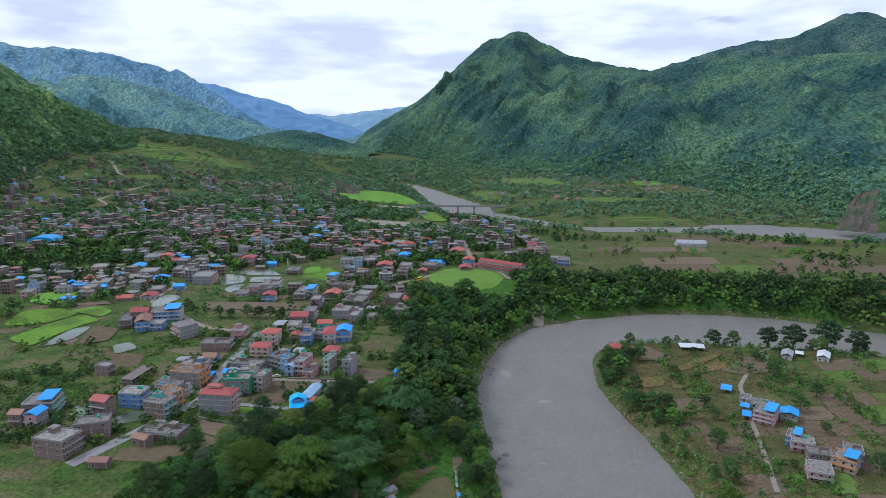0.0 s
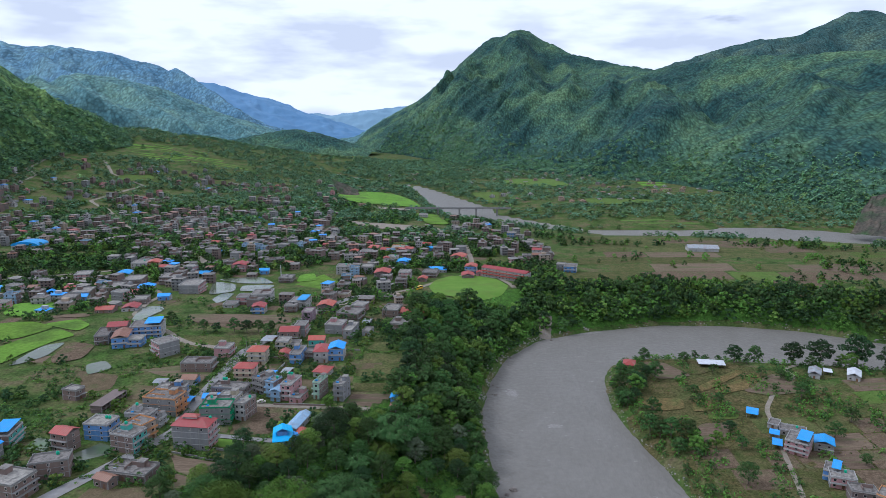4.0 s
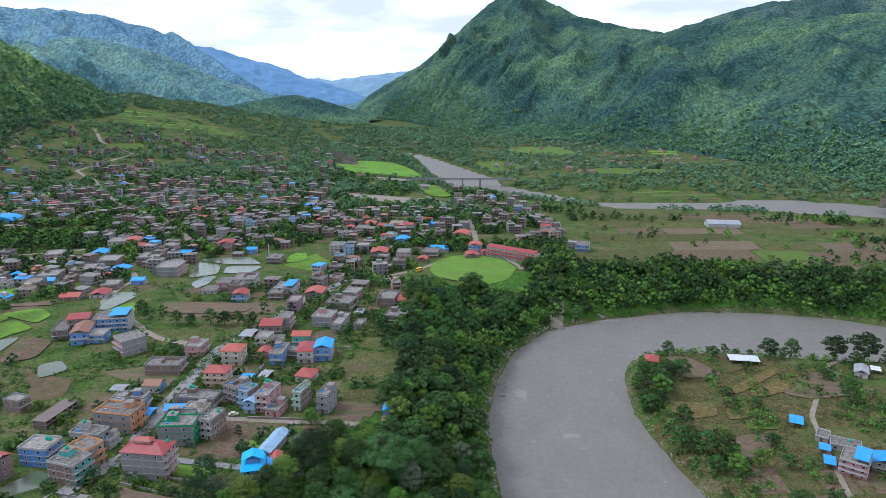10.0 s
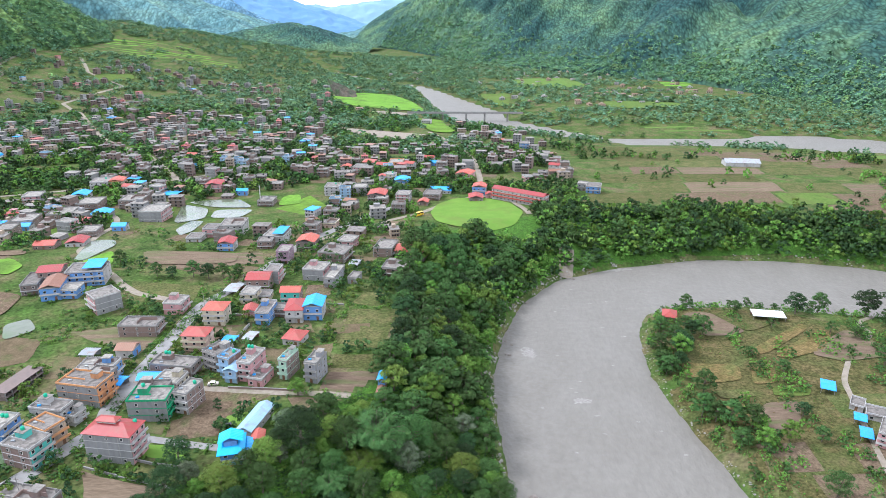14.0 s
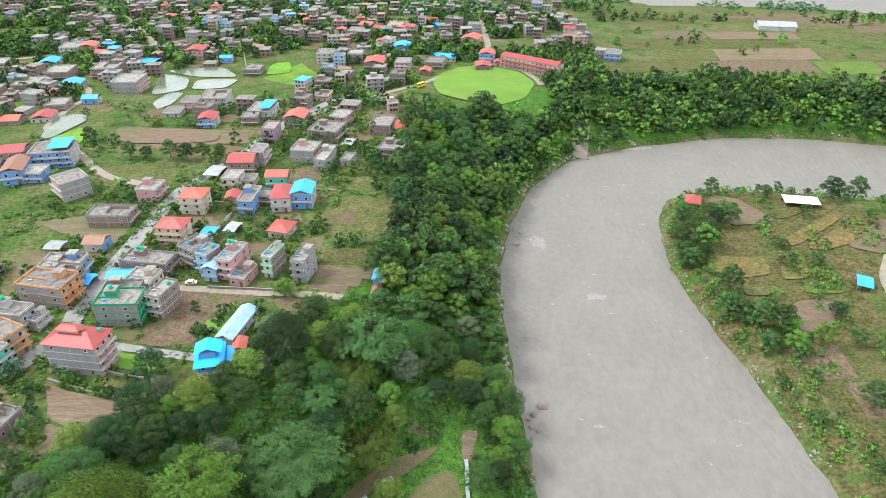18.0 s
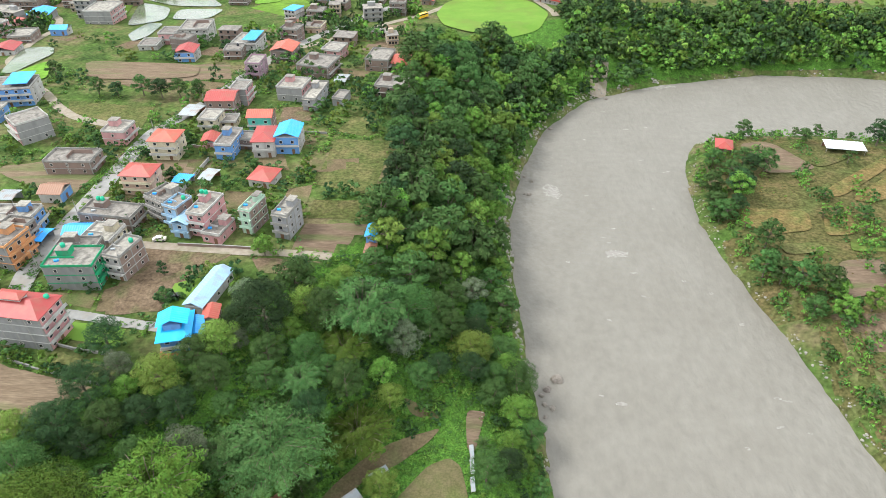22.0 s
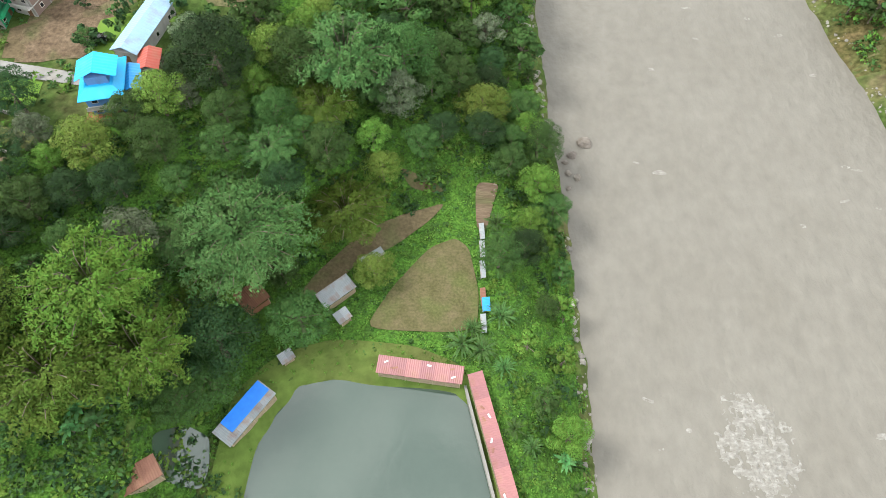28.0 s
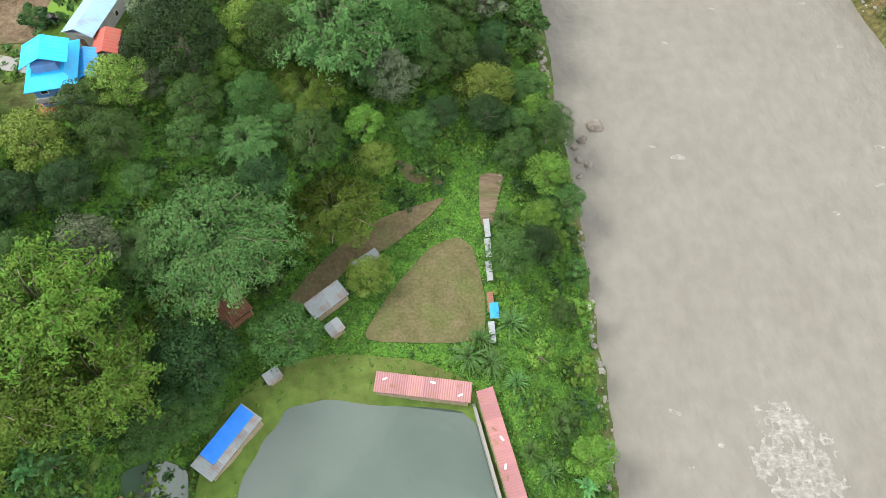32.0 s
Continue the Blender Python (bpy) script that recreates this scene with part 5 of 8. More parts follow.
        for q in range(count):
            u = (q + 0.5) / count * run - run / 2
            px, py = (u, oy * (d / 2 + 0.06)) if face in "sn" else (ox * (w / 2 + 0.06), u)
            if k == 0 and q == count // 2:
                part("door", box_mesh("door", 1.1 if face in "sn" else 0.12, 0.12 if face in "sn" else 1.1, 2.05, M["door"]), h, at=pose(px, py, tops + 0.05))
            else:
                window_on(h, px, py, z + (tops if k == 0 else 0) + 0.8, face, 1.25, min(1.25, sh - 1.3), deep)
        other = "s" if face != "s" else "e"
        orun = w if other == "s" else d
        if wall not in ("greywall", "green") or rng.uniform() < 0.4:
            for q in range(max(1, int(orun / 4.6))):
                u = (q + 0.5) / max(1, int(orun / 4.6)) * orun - orun / 2
                window_on(h, *((u, -d / 2) if other == "s" else (w / 2, u)), z + (tops if k == 0 else 0) + 0.85, other, 1.0, min(1.15, sh - 1.3), deep)
        z += hh
    if wall in ("brick", "greywall", "pinkwhite", "lightblue", "palegreen", "orange", "green", "grey", "teal", "concrete", "brown"):
        for a in np.linspace(-1, 1, max(2, int(w / (3.6 if deep else 7)) + 1)):
            for b in ((-1, 1) if deep else (-1,)):
                part("column", box_mesh("column", 0.32, 0.1, z - 0.1, PAINT["concrete"]), h, at=pose(a * (w / 2 - 0.14), b * (d / 2 + 0.02), 0))
        if deep:
            for b in np.linspace(-1, 1, max(2, int(d / 3.6) + 1)):
                for a in (-1, 1):
                    part("column", box_mesh("column", 0.1, 0.32, z - 0.1, PAINT["concrete"]), h, at=pose(a * (w / 2 + 0.02), b * (d / 2 - 0.14), 0))
    if not pitched:
        for a, b, ww, dd in ((0, -d / 2, w + 0.16, 0.16), (0, d / 2, w + 0.16, 0.16), (-w / 2, 0, 0.16, d - 0.16), (w / 2, 0, 0.16, d - 0.16)):
            part("parapet", box_mesh("parapet", ww, dd, 0.72, trim if wall != "pinkwhite" else PAINT["concrete"]), h, at=pose(a, b, z))
        if "stair" in ex:
            part("stair_room", box_mesh("stair_room", min(3.4, w * 0.42), min(3.2, d * 0.45), 2.3, front), h, at=pose(-w * 0.2, d * 0.18, z))
            part("stair_roof", box_mesh("stair_roof", min(3.4, w * 0.42) + 0.5, min(3.2, d * 0.45) + 0.5, 0.14, M["roof_slab"]), h, at=pose(-w * 0.2, d * 0.18, z + 2.3))
        if "ruin" in ex:
            for a in (-0.44, -0.15, 0.15, 0.44):
                for b in (-0.42, 0.42):
                    part("column_stub", box_mesh("column_stub", 0.28, 0.28, 1.3, PAINT["concrete"]), h, at=pose(a * w, b * d, z))
            part("half_wall", box_mesh("half_wall", w * 0.42, 0.2, 1.5, PAINT["brick"]), h, at=pose(w * 0.18, d * 0.2, z))
            part("half_wall", box_mesh("half_wall", 0.2, d * 0.45, 1.2, PAINT["brick"]), h, at=pose(-w * 0.05, 0, z))
        if "rail" in ex:
            for a in np.linspace(-0.48, 0.48, 7):
                part("rail_post", box_mesh("rail_post", 0.12, 0.12, 1.1, trim), h, at=pose(a * w, -d / 2, z))
        if deep and wall not in ("arcade",):
            rough = wall in ("brick", "concrete", "brown", "pinkwhite", "orange", "lightblue", "grey", "greywall")
            for a, b in ((-0.46, -0.46), (0.46, -0.46), (0.46, 0.44), (-0.46, 0.44)):
                if rough and rng.uniform() < 0.75:
                    part("column_stub", box_mesh("column_stub", 0.28, 0.28, 1.3, PAINT["concrete"]), h, at=pose(a * w, b * d, z))
            if "stair" not in ex and rng.uniform() < 0.7:
                part("stair_room", box_mesh("stair_room", round(min(3.0, w * 0.45), 1), round(min(3.0, d * 0.4), 1), 2.2, front), h, at=pose(w * 0.2, d * 0.24, z))
                part("stair_roof", box_mesh("stair_roof", round(min(3.0, w * 0.45), 1) + 0.5, round(min(3.0, d * 0.4), 1) + 0.5, 0.14, M["roof_slab"]), h, at=pose(w * 0.2, d * 0.24, z + 2.2))
            part("roof_clutter", box_mesh("roof_clutter", 1.2, 0.7, 0.5, SHEET["metal" if rng.uniform() < 0.6 else "blue"]), h, at=pose(-w * 0.28, -d * 0.2, z, 0, 0, 20))
            part("divider_wall", box_mesh("divider_wall", w * 0.5, 0.14, 0.6, trim), h, at=pose(-w * 0.22, -d * 0.05, z))
        high = z + (2.44 if "stair" in ex else 0.0)
        tx, ty = (-w * 0.2, d * 0.18) if "stair" in ex else (w * 0.15, d * 0.28)
        for e in ex:
            if e == "tank":
                tank(h, tx, ty, high, M["tank_green"], "green plastic water tank")
            if e == "tank2":
                tank(h, tx - 0.7, ty, high, M["tank_green"], "green plastic water tank")
                tank(h, tx + 0.75, ty, high, M["tank_green"], "green plastic water tank")
            if e == "tankb":
                tank(h, tx, ty, high, M["tank_black"], "black plastic water tank")
        if roof == "halfblue":
            part("metal_roof", corrugated("metal_roof", w * 0.5, d * 0.9, 0.5, SHEET["blue"], 0.2, False), h, "bright blue metal roof", pose(w * 0.22, 0, z + 2.0))
            for a in (0.0, 0.45):
                for b in (-0.4, 0.4):
                    part("roof_post", box_mesh("roof_post", 0.12, 0.12, 2.2, PAINT["concrete"]), h, at=pose(a * w, b * d, z))
        if "dome" in ex:
            rings = [(2.2 * math.cos(a), 2.2 * math.sin(a)) for a in np.linspace(0, 1.45, 6)]
            vs = [(r * math.cos(2 * math.pi * k / 12), r * math.sin(2 * math.pi * k / 12), hz) for r, hz in rings for k in range(12)]
            fs = [(i * 12 + k, i * 12 + (k + 1) % 12, (i + 1) * 12 + (k + 1) % 12, (i + 1) * 12 + k) for i in range(5) for k in range(12)]
            part("dome", Shape().add(vs, fs).mesh("dome", PAINT["concrete"], True), h, at=pose(0, 0, z))
            part("minaret", Shape().tube((0, 0, 0), (0, 0, 13), 0.5, 0.32, 8).mesh("minaret", PAINT["white"]), h, "slim white tower", pose(-w / 2 + 0.6, 0, z - 2))
    elif roof in ("hipred", "pagodablue"):
        mat = SHEET["red"] if roof == "hipred" else SHEET["sky"]
        if roof == "pagodablue":
            part("lower_roof", hip_shape(w, d, 1.3, 1.0, 0.62).mesh("lower_roof", mat), h, at=pose(0, 0, z))
            part("upper_wall", box_mesh("upper_wall", w * 0.62, d * 0.62, 2.0, PAINT["blue"]), h, at=pose(0, 0, z + 0.9))
            part("upper_roof", corrugated("upper_roof", w * 0.66, d * 0.7, 1.7, mat, 0.7), h, at=pose(0, 0, z + 2.7, 0, 0, 90))
        else:
            part("roof", hip_shape(w, d, min(2.0, 0.24 * min(w, d) + 0.5), 0.55).mesh("roof", mat), h, at=pose(0, 0, z))
            if "stair" in ex:
                part("roof_room", box_mesh("roof_room", w * 0.4, d * 0.3, 2.3, PAINT["white"]), h, at=pose(-w * 0.1, d * 0.05, z + 0.4))
                part("top_roof", hip_shape(w * 0.4, d * 0.3, 0.9, 0.5).mesh("top_roof", mat), h, at=pose(-w * 0.1, d * 0.05, z + 2.7))
                tank(h, w * 0.38, d * 0.3, z + 0.6, M["tank_green"], "green plastic water tank")
    else:
        long_x = w >= d
        ww, dd = (w, d) if long_x else (d, w)
        part("roof", corrugated("roof", ww, dd, min(1.7, 0.2 * dd + 0.3), SHEET[roof]), h, at=pose(0, 0, z, 0, 0, 0 if long_x else 90))
    return h


# town houses, street by street
house(-106.3, 258.8, 3, 13.6, 9.2, 9.0, "green", "flat", "tank stair rail face=e", "bright green and grey concrete three-storey house with a flat concrete roof")
house(-94.9, 264.3, -15, 5.4, 10.1, 9.0, "pinkwhite", "flat", "tank face=s", "white-fronted brick three-storey house with a flat concrete roof")
house(-109.4, 287.6, -8, 17.6, 7.9, 5.8, "brick", "flat", "tank2 stair face=e", "bare brick and concrete two-storey house with a flat concrete roof")
house(-116.0, 279.2, 3, 8.0, 5.7, 3.2, "concrete", "blue", "", "raw concrete one-storey house with a bright blue metal roof")
house(-106.0, 274.6, -8, 9.6, 9.1, 6.3, "cream", "flat", "face=e", "cream-painted two-storey house with a flat concrete roof")
house(-108.7, 266.5, 3, 11.7, 5.3, 8.1, "brown", "flat", "stair", "weathered brown brick three-storey house with a flat concrete roof")
house(-93.9, 293.7, -30, 8.2, 9.2, 8.6, "concrete", "flat", "tankb ruin", "raw concrete three-storey house with a flat concrete roof")
house(-87.6, 288.2, -22, 5.3, 7.3, 9.2, "lightblue", "flat", "tank face=s", "light-blue painted three-storey house with a flat concrete roof")
house(-84.7, 283.4, -9, 5.3, 5.8, 5.4, "lightblue", "bluepale", "face=s", "light-blue painted two-storey house with a pale blue metal roof")
house(-78.5, 287.4, -13, 5.7, 12.4, 9.0, "pink", "flat", "tank2 face=s stair", "pink-painted three-storey house with a flat concrete roof")
house(-73.8, 282.3, -14, 6.2, 9.2, 4.1, "pink", "flat", "face=s", "pink-painted one-storey house with a flat concrete roof")
house(-63.8, 287.8, -16, 3.8, 9.4, 9.4, "palegreen", "flat", "tank face=s", "pale green-trimmed brick three-storey house with a flat concrete roof")
house(-52.5, 285.5, -15, 5.1, 9.4, 9.4, "grey", "flat", "tankb face=s", "grey rendered three-storey house with a flat concrete roof")
house(-67.5, 315.1, -12, 8.2, 8.9, 3.2, "white", "hipred", "", "white-painted one-storey house with a red hipped roof")
house(-107.9, 308.7, -3, 10.5, 8.3, 7.7, "peach", "hipred", "face=s", "peach-painted three-storey house with a red hipped roof")
house(-108.2, 333.7, -2, 9.8, 9.4, 7.9, "cream", "hipred", "face=s", "cream-painted three-storey house with a red hipped roof")
house(-138.6, 322.3, 0, 17.0, 9.6, 5.8, "brick", "flat", "ruin face=e", "bare brick and concrete two-storey house with a flat concrete roof")
house(-135.4, 301.8, -1, 7.4, 6.7, 3.6, "bluewhite", "rust", "face=e", "blue and white one-storey house with a rusty metal roof")
house(-131.6, 344.8, -4, 8.8, 9.6, 6.3, "pink", "flat", "stair face=e", "pink-painted two-storey house with a flat concrete roof")
house(-167.8, 347.3, 47, 12.1, 11.2, 9.0, "greywall", "flat", "face=w", "plain grey-walled three-storey house with a flat concrete roof")
house(-99.4, 357.5, -4, 7.6, 9.2, 5.9, "cream", "flat", "face=s", "cream-painted two-storey house with a flat concrete roof")
house(-93.1, 360.1, 3, 6.9, 7.2, 3.2, "cream", "flat", "", "cream-painted one-storey house with a flat concrete roof")
house(-99.0, 373.2, 2, 11.7, 11.4, 6.8, "brick", "red", "face=s", "bare brick and concrete two-storey house with a red metal roof")
house(-93.7, 382.3, -3, 6.9, 9.5, 8.1, "greywall", "flat", "face=e", "plain grey-walled three-storey house with a flat concrete roof")
house(-86.0, 337.0, -3, 6.3, 13.8, 6.8, "blue", "flat", "stair face=s", "blue-painted two-storey house with a flat concrete roof")
house(-78.5, 356.1, 2, 9.5, 7.6, 6.7, "teal", "red", "face=s", "teal-trimmed two-storey house with a red metal roof")
house(-72.3, 338.5, 3, 8.0, 12.6, 6.8, "white", "hipred", "face=s", "white-painted two-storey house with a red hipped roof")
house(-63.9, 340.8, 1, 8.6, 11.3, 7.2, "bluewhite", "blue", "face=s", "blue and white two-storey house with a bright blue metal roof")
house(-80.6, 341.7, -2, 6.3, 6.4, 4.9, "brown", "flat", "face=s", "weathered brown brick two-storey house with a flat concrete roof")
house(-95.1, 341.7, 5, 5.5, 7.5, 3.1, "pink", "red", "", "pink-painted one-storey house with a red metal roof")
house(-111.0, 367.5, -7, 7.0, 10.2, 2.5, "open", "metal", "", "small open shed with a grey metal roof")
house(-70.3, 235.9, 13, 6.6, 9.1, 4.9, "bluedark", "pagodablue", "", "dark-blue two-storey house with a two-tiered bright blue roof")
house(-66.0, 238.0, 17, 3.1, 6.4, 3.1, "white", "blue", "", "white-painted one-storey house with a bright blue metal roof")
house(-67.6, 253.3, -12, 5.2, 16.4, 3.4, "white", "bluepale", "face=s", "white-painted one-storey house with a pale blue metal roof")
house(-64.1, 243.8, 8, 3.7, 5.2, 2.7, "brick", "red", "", "bare brick and concrete one-storey house with a red metal roof")
house(-95.5, 312.3, -8, 5.4, 5.6, 2.5, "open", "blue", "", "small open shed with a bright blue metal roof")
house(-87.3, 315.4, -11, 4.5, 7.3, 2.5, "open", "metal", "", "small open shed with a grey metal roof")
house(-25.8, 282.3, -4, 2.9, 6.0, 4.1, "bluewhite", "blue", "", "blue and white one-storey house with a bright blue metal roof")
house(-25.9, 277.0, -3, 2.8, 4.5, 2.7, "brick", "rust", "", "bare brick and concrete one-storey house with a rusty metal roof")
house(-38.4, 427.6, -9, 11.2, 15.7, 6.7, "brick", "flat", "face=e", "bare brick and concrete two-storey house with a flat concrete roof")
house(-22.8, 427.3, -10, 17.7, 13.8, 4.0, "brick", "red", "", "bare brick and concrete one-storey house with a red metal roof")
house(-29.6, 393.3, -10, 13.1, 12.1, 5.6, "brick", "flat", "stair face=s", "bare brick and concrete two-storey house with a flat concrete roof")
house(-50.7, 382.4, -12, 5.1, 8.6, 4.0, "grey", "flat", "face=s", "grey rendered one-storey house with a flat concrete roof")
house(-72.4, 388.6, -9, 11.6, 11.8, 6.8, "greywall", "flat", "stair face=e", "plain grey-walled two-storey house with a flat concrete roof")
house(-61.6, 382.7, -8, 5.8, 19.0, 6.1, "grey", "flat", "stair face=s", "grey rendered two-storey house with a flat concrete roof")
house(-66.7, 416.5, -13, 15.7, 15.1, 6.8, "brick", "flat", "stair face=e", "bare brick and concrete two-storey house with a flat concrete roof")
house(-63.5, 443.0, -14, 9.9, 11.3, 5.9, "pink", "flat", "face=s", "pink-painted two-storey house with a flat concrete roof")
house(-87.1, 436.9, -5, 11.1, 12.6, 6.8, "brown", "red", "face=s", "weathered brown brick two-storey house with a red metal roof")
house(-95.6, 413.8, -2, 7.1, 11.2, 8.1, "purple", "flat", "face=s", "mauve-painted three-storey house with a flat concrete roof")
house(-110.5, 453.9, -6, 13.3, 15.3, 6.5, "white", "halfblue", "face=s", "white-painted two-storey house with a flat roof half under blue metal")
house(-85.1, 497.5, -7, 11.7, 12.2, 4.3, "peach", "flat", "ruin", "peach-painted one-storey house with a flat concrete roof")
house(-53.6, 403.1, -8, 5.1, 8.3, 2.5, "open", "metal", "", "small open shed with a grey metal roof")
house(-150.2, 299.2, -1, 6.2, 5.9, 2.9, "open", "metal", "", "small open shed with a grey metal roof")
house(-108.2, 236.2, -7, 15.9, 8.7, 10.8, "greywall", "hipred", "face=e stair tank", "plain grey-walled four-storey house with a red hipped roof")
house(-152.3, 243.2, -7, 11.1, 9.1, 8.1, "blue", "flat", "tank2 face=e", "blue-painted three-storey house with a flat concrete roof")
house(-135.2, 232.6, -16, 11.4, 8.8, 8.5, "teal", "flat", "stair tank face=e rail", "teal-trimmed three-storey house with a flat concrete roof")
house(-134.0, 241.4, -23, 9.5, 7.5, 9.0, "tan", "flat", "face=e", "tan-painted three-storey house with a flat concrete roof")
house(-139.7, 254.0, -10, 12.5, 6.5, 7.2, "white", "flat", "stair tank face=e", "white-painted two-storey house with a flat concrete roof")
house(-131.7, 253.8, -14, 4.3, 5.7, 4.5, "white", "flat", "face=e", "white-painted two-storey house with a flat concrete roof")
house(-134.5, 267.8, -10, 16.6, 10.0, 9.2, "orange", "flat", "tank face=e", "orange-trimmed three-storey house with a flat concrete roof")
house(-132.6, 274.7, -9, 8.4, 8.0, 8.1, "brown", "flat", "ruin face=e", "weathered brown brick three-storey house with a flat concrete roof")
house(-137.4, 282.6, 1, 13.6, 9.1, 7.2, "bluewhite", "flat", "ruin face=e", "blue and white two-storey house with a flat concrete roof")
house(-165.8, 275.6, -9, 5.8, 19.0, 4.7, "arcade", "flat", "", "unfinished dark concrete market block with open bays")
house(-127.2, 276.6, -4, 4.7, 6.4, 2.5, "open", "blue", "", "small open shed with a bright blue metal roof")
house(-216.1, 370.2, 15, 8.1, 17.6, 6.3, "brown", "flat", "face=s", "weathered brown brick two-storey house with a flat concrete roof")
house(-201.7, 363.5, 16, 9.2, 16.5, 6.8, "blue", "rust", "face=s", "blue-painted two-storey house with a rusty metal roof")
house(-210.4, 378.0, 12, 11.4, 10.9, 8.5, "brick", "red", "face=s", "bare brick and concrete three-storey house with a red metal roof")
house(-192.1, 362.3, 4, 8.4, 8.7, 5.4, "blue", "flat", "face=s", "blue-painted two-storey house with a flat concrete roof")
house(-193.2, 381.0, 11, 18.7, 13.7, 8.6, "bluewhite", "halfblue", "face=s", "blue and white three-storey house half roofed with blue metal")
house(-215.5, 514.4, 1, 16.5, 18.9, 9.0, "greywall", "flat", "face=e", "plain grey-walled three-storey house with a flat concrete roof")
house(-249.1, 554.3, 3, 17.3, 18.9, 7.7, "brick", "flat", "ruin", "bare brick and concrete three-storey house with a flat concrete roof")
house(-281.5, 511.6, 10, 16.3, 18.7, 7.0, "brick", "flat", "stair", "bare brick and concrete two-storey house with a flat concrete roof")
house(-280.0, 547.3, 7, 16.5, 18.9, 6.8, "brick", "flat", "", "bare brick and concrete two-storey house with a flat concrete roof")
house(-257.1, 517.9, 8, 13.1, 15.1, 4.1, "greywall", "blue", "", "plain grey-walled one-storey house with a bright blue metal roof")
house(-238.2, 467.2, 9, 11.7, 13.5, 4.5, "brick", "flat", "", "bare brick and concrete two-storey house with a flat concrete roof")
house(-297.1, 492.9, 11, 15.1, 17.3, 6.8, "brick", "flat", "stair", "bare brick and concrete two-storey house with a flat concrete roof")
house(-291.7, 464.6, 9, 11.5, 13.2, 6.7, "brick", "flat", "", "bare brick and concrete two-storey house with a flat concrete roof")
house(-249.8, 437.9, 7, 12.3, 10.5, 2.9, "brick", "red", "", "bare brick and concrete one-storey house with a red metal roof")
house(-234.2, 444.3, 9, 10.8, 12.0, 2.9, "white", "red", "", "white-painted one-storey house with a red metal roof")
house(-301.7, 607.3, 9, 14.5, 16.6, 8.8, "white", "flat", "face=s tank", "white-painted three-storey house with a flat concrete roof")
house(-289.7, 610.3, 11, 12.3, 14.1, 8.1, "tan", "red", "face=s", "tan-painted three-storey house with a red metal roof")
house(-247.7, 601.3, 14, 6.9, 8.0, 9.5, "brick", "flat", "", "bare brick and concrete three-storey house with a flat concrete roof")
house(-335.4, 564.3, 15, 13.1, 15.1, 7.9, "greywall", "flat", "", "plain grey-walled three-storey house with a flat concrete roof")
house(-304.4, 577.9, 11, 12.5, 14.4, 4.5, "bluewhite", "blue", "", "blue and white two-storey house with a bright blue metal roof")
house(-231.2, 583.2, -3, 12.0, 13.8, 3.1, "open", "blue", "", "small open shed with a bright blue metal roof")
house(-157.0, 467.3, 1, 9.3, 10.7, 6.8, "pink", "flat", "face=s", "pink-painted two-storey house with a flat concrete roof")
house(-144.9, 475.8, 4, 15.1, 16.4, 7.9, "white", "flat", "ruin face=s", "white-painted three-storey house with a flat concrete roof")
house(-163.7, 456.1, 3, 9.7, 11.2, 3.4, "white", "flat", "", "white-painted one-storey house with a flat concrete roof")
house(-136.8, 436.2, 3, 9.5, 10.9, 5.2, "bluewhite", "red", "face=s", "blue and white two-storey house with a red metal roof")
house(-202.4, 604.3, 4, 12.9, 14.9, 6.8, "pink", "red", "face=s", "pink-painted two-storey house with a red metal roof")
house(-147.4, 565.7, -1, 12.2, 14.0, 5.0, "brown", "flat", "dome", "weathered brown brick two-storey house with a flat concrete roof")
house(-99.5, 596.6, -1, 12.1, 13.9, 7.9, "white", "flat", "face=s tank", "white-painted three-storey house with a flat concrete roof")
house(-76.2, 596.9, -3, 11.2, 12.9, 7.6, "grey", "flat", "", "grey rendered three-storey house with a flat concrete roof")
house(-59.7, 580.6, -3, 14.4, 16.6, 5.8, "brown", "red", "face=s", "weathered brown brick two-storey house with a red metal roof")
house(-38.3, 576.0, -6, 11.0, 12.6, 7.6, "greywall", "flat", "face=s", "plain grey-walled three-storey house with a flat concrete roof")
house(-42.9, 627.0, -5, 13.0, 14.9, 5.4, "blue", "blue", "face=s", "blue-painted two-storey house with a bright blue metal roof")
house(-85.9, 668.9, -9, 11.7, 13.4, 7.7, "greywall", "flat", "", "plain grey-walled three-storey house with a flat concrete roof")
house(-80.7, 695.5, -7, 11.4, 13.2, 6.8, "white", "hipred", "face=s", "white-painted two-storey house with a red hipped roof")
house(-60.3, 622.4, 2, 5.4, 6.2, 9.4, "white", "red", "face=s", "white-painted three-storey house with a red metal roof")
house(-53.3, 691.7, -1, 13.2, 15.2, 8.6, "orange", "flat", "face=s tank", "orange-trimmed three-storey house with a flat concrete roof")
house(-14.9, 586.3, -9, 13.6, 15.6, 5.4, "brick", "flat", "", "bare brick and concrete two-storey house with a flat concrete roof")
house(-21.6, 567.0, -9, 7.7, 8.8, 2.9, "brick", "red", "", "bare brick and concrete one-storey house with a red metal roof")
house(56.2, 573.6, -35, 47.0, 10.5, 8.6, "school", "red", "face=s", "long white three-storey school with a red metal roof")
house(20.8, 581.2, -1, 11.3, 13.1, 3.2, "brown", "red", "", "weathered brown brick one-storey house with a red metal roof")
house(32.2, 587.8, -2, 6.0, 6.9, 2.9, "pink", "red", "", "pink-painted one-storey house with a red metal roof")
house(24.8, 601.2, -10, 11.2, 12.8, 6.8, "bluewhite", "red", "face=s", "blue and white two-storey house with a red metal roof")
house(13.5, 650.2, -19, 13.9, 15.9, 6.3, "pink", "red", "face=s", "pink-painted two-storey house with a red metal roof")
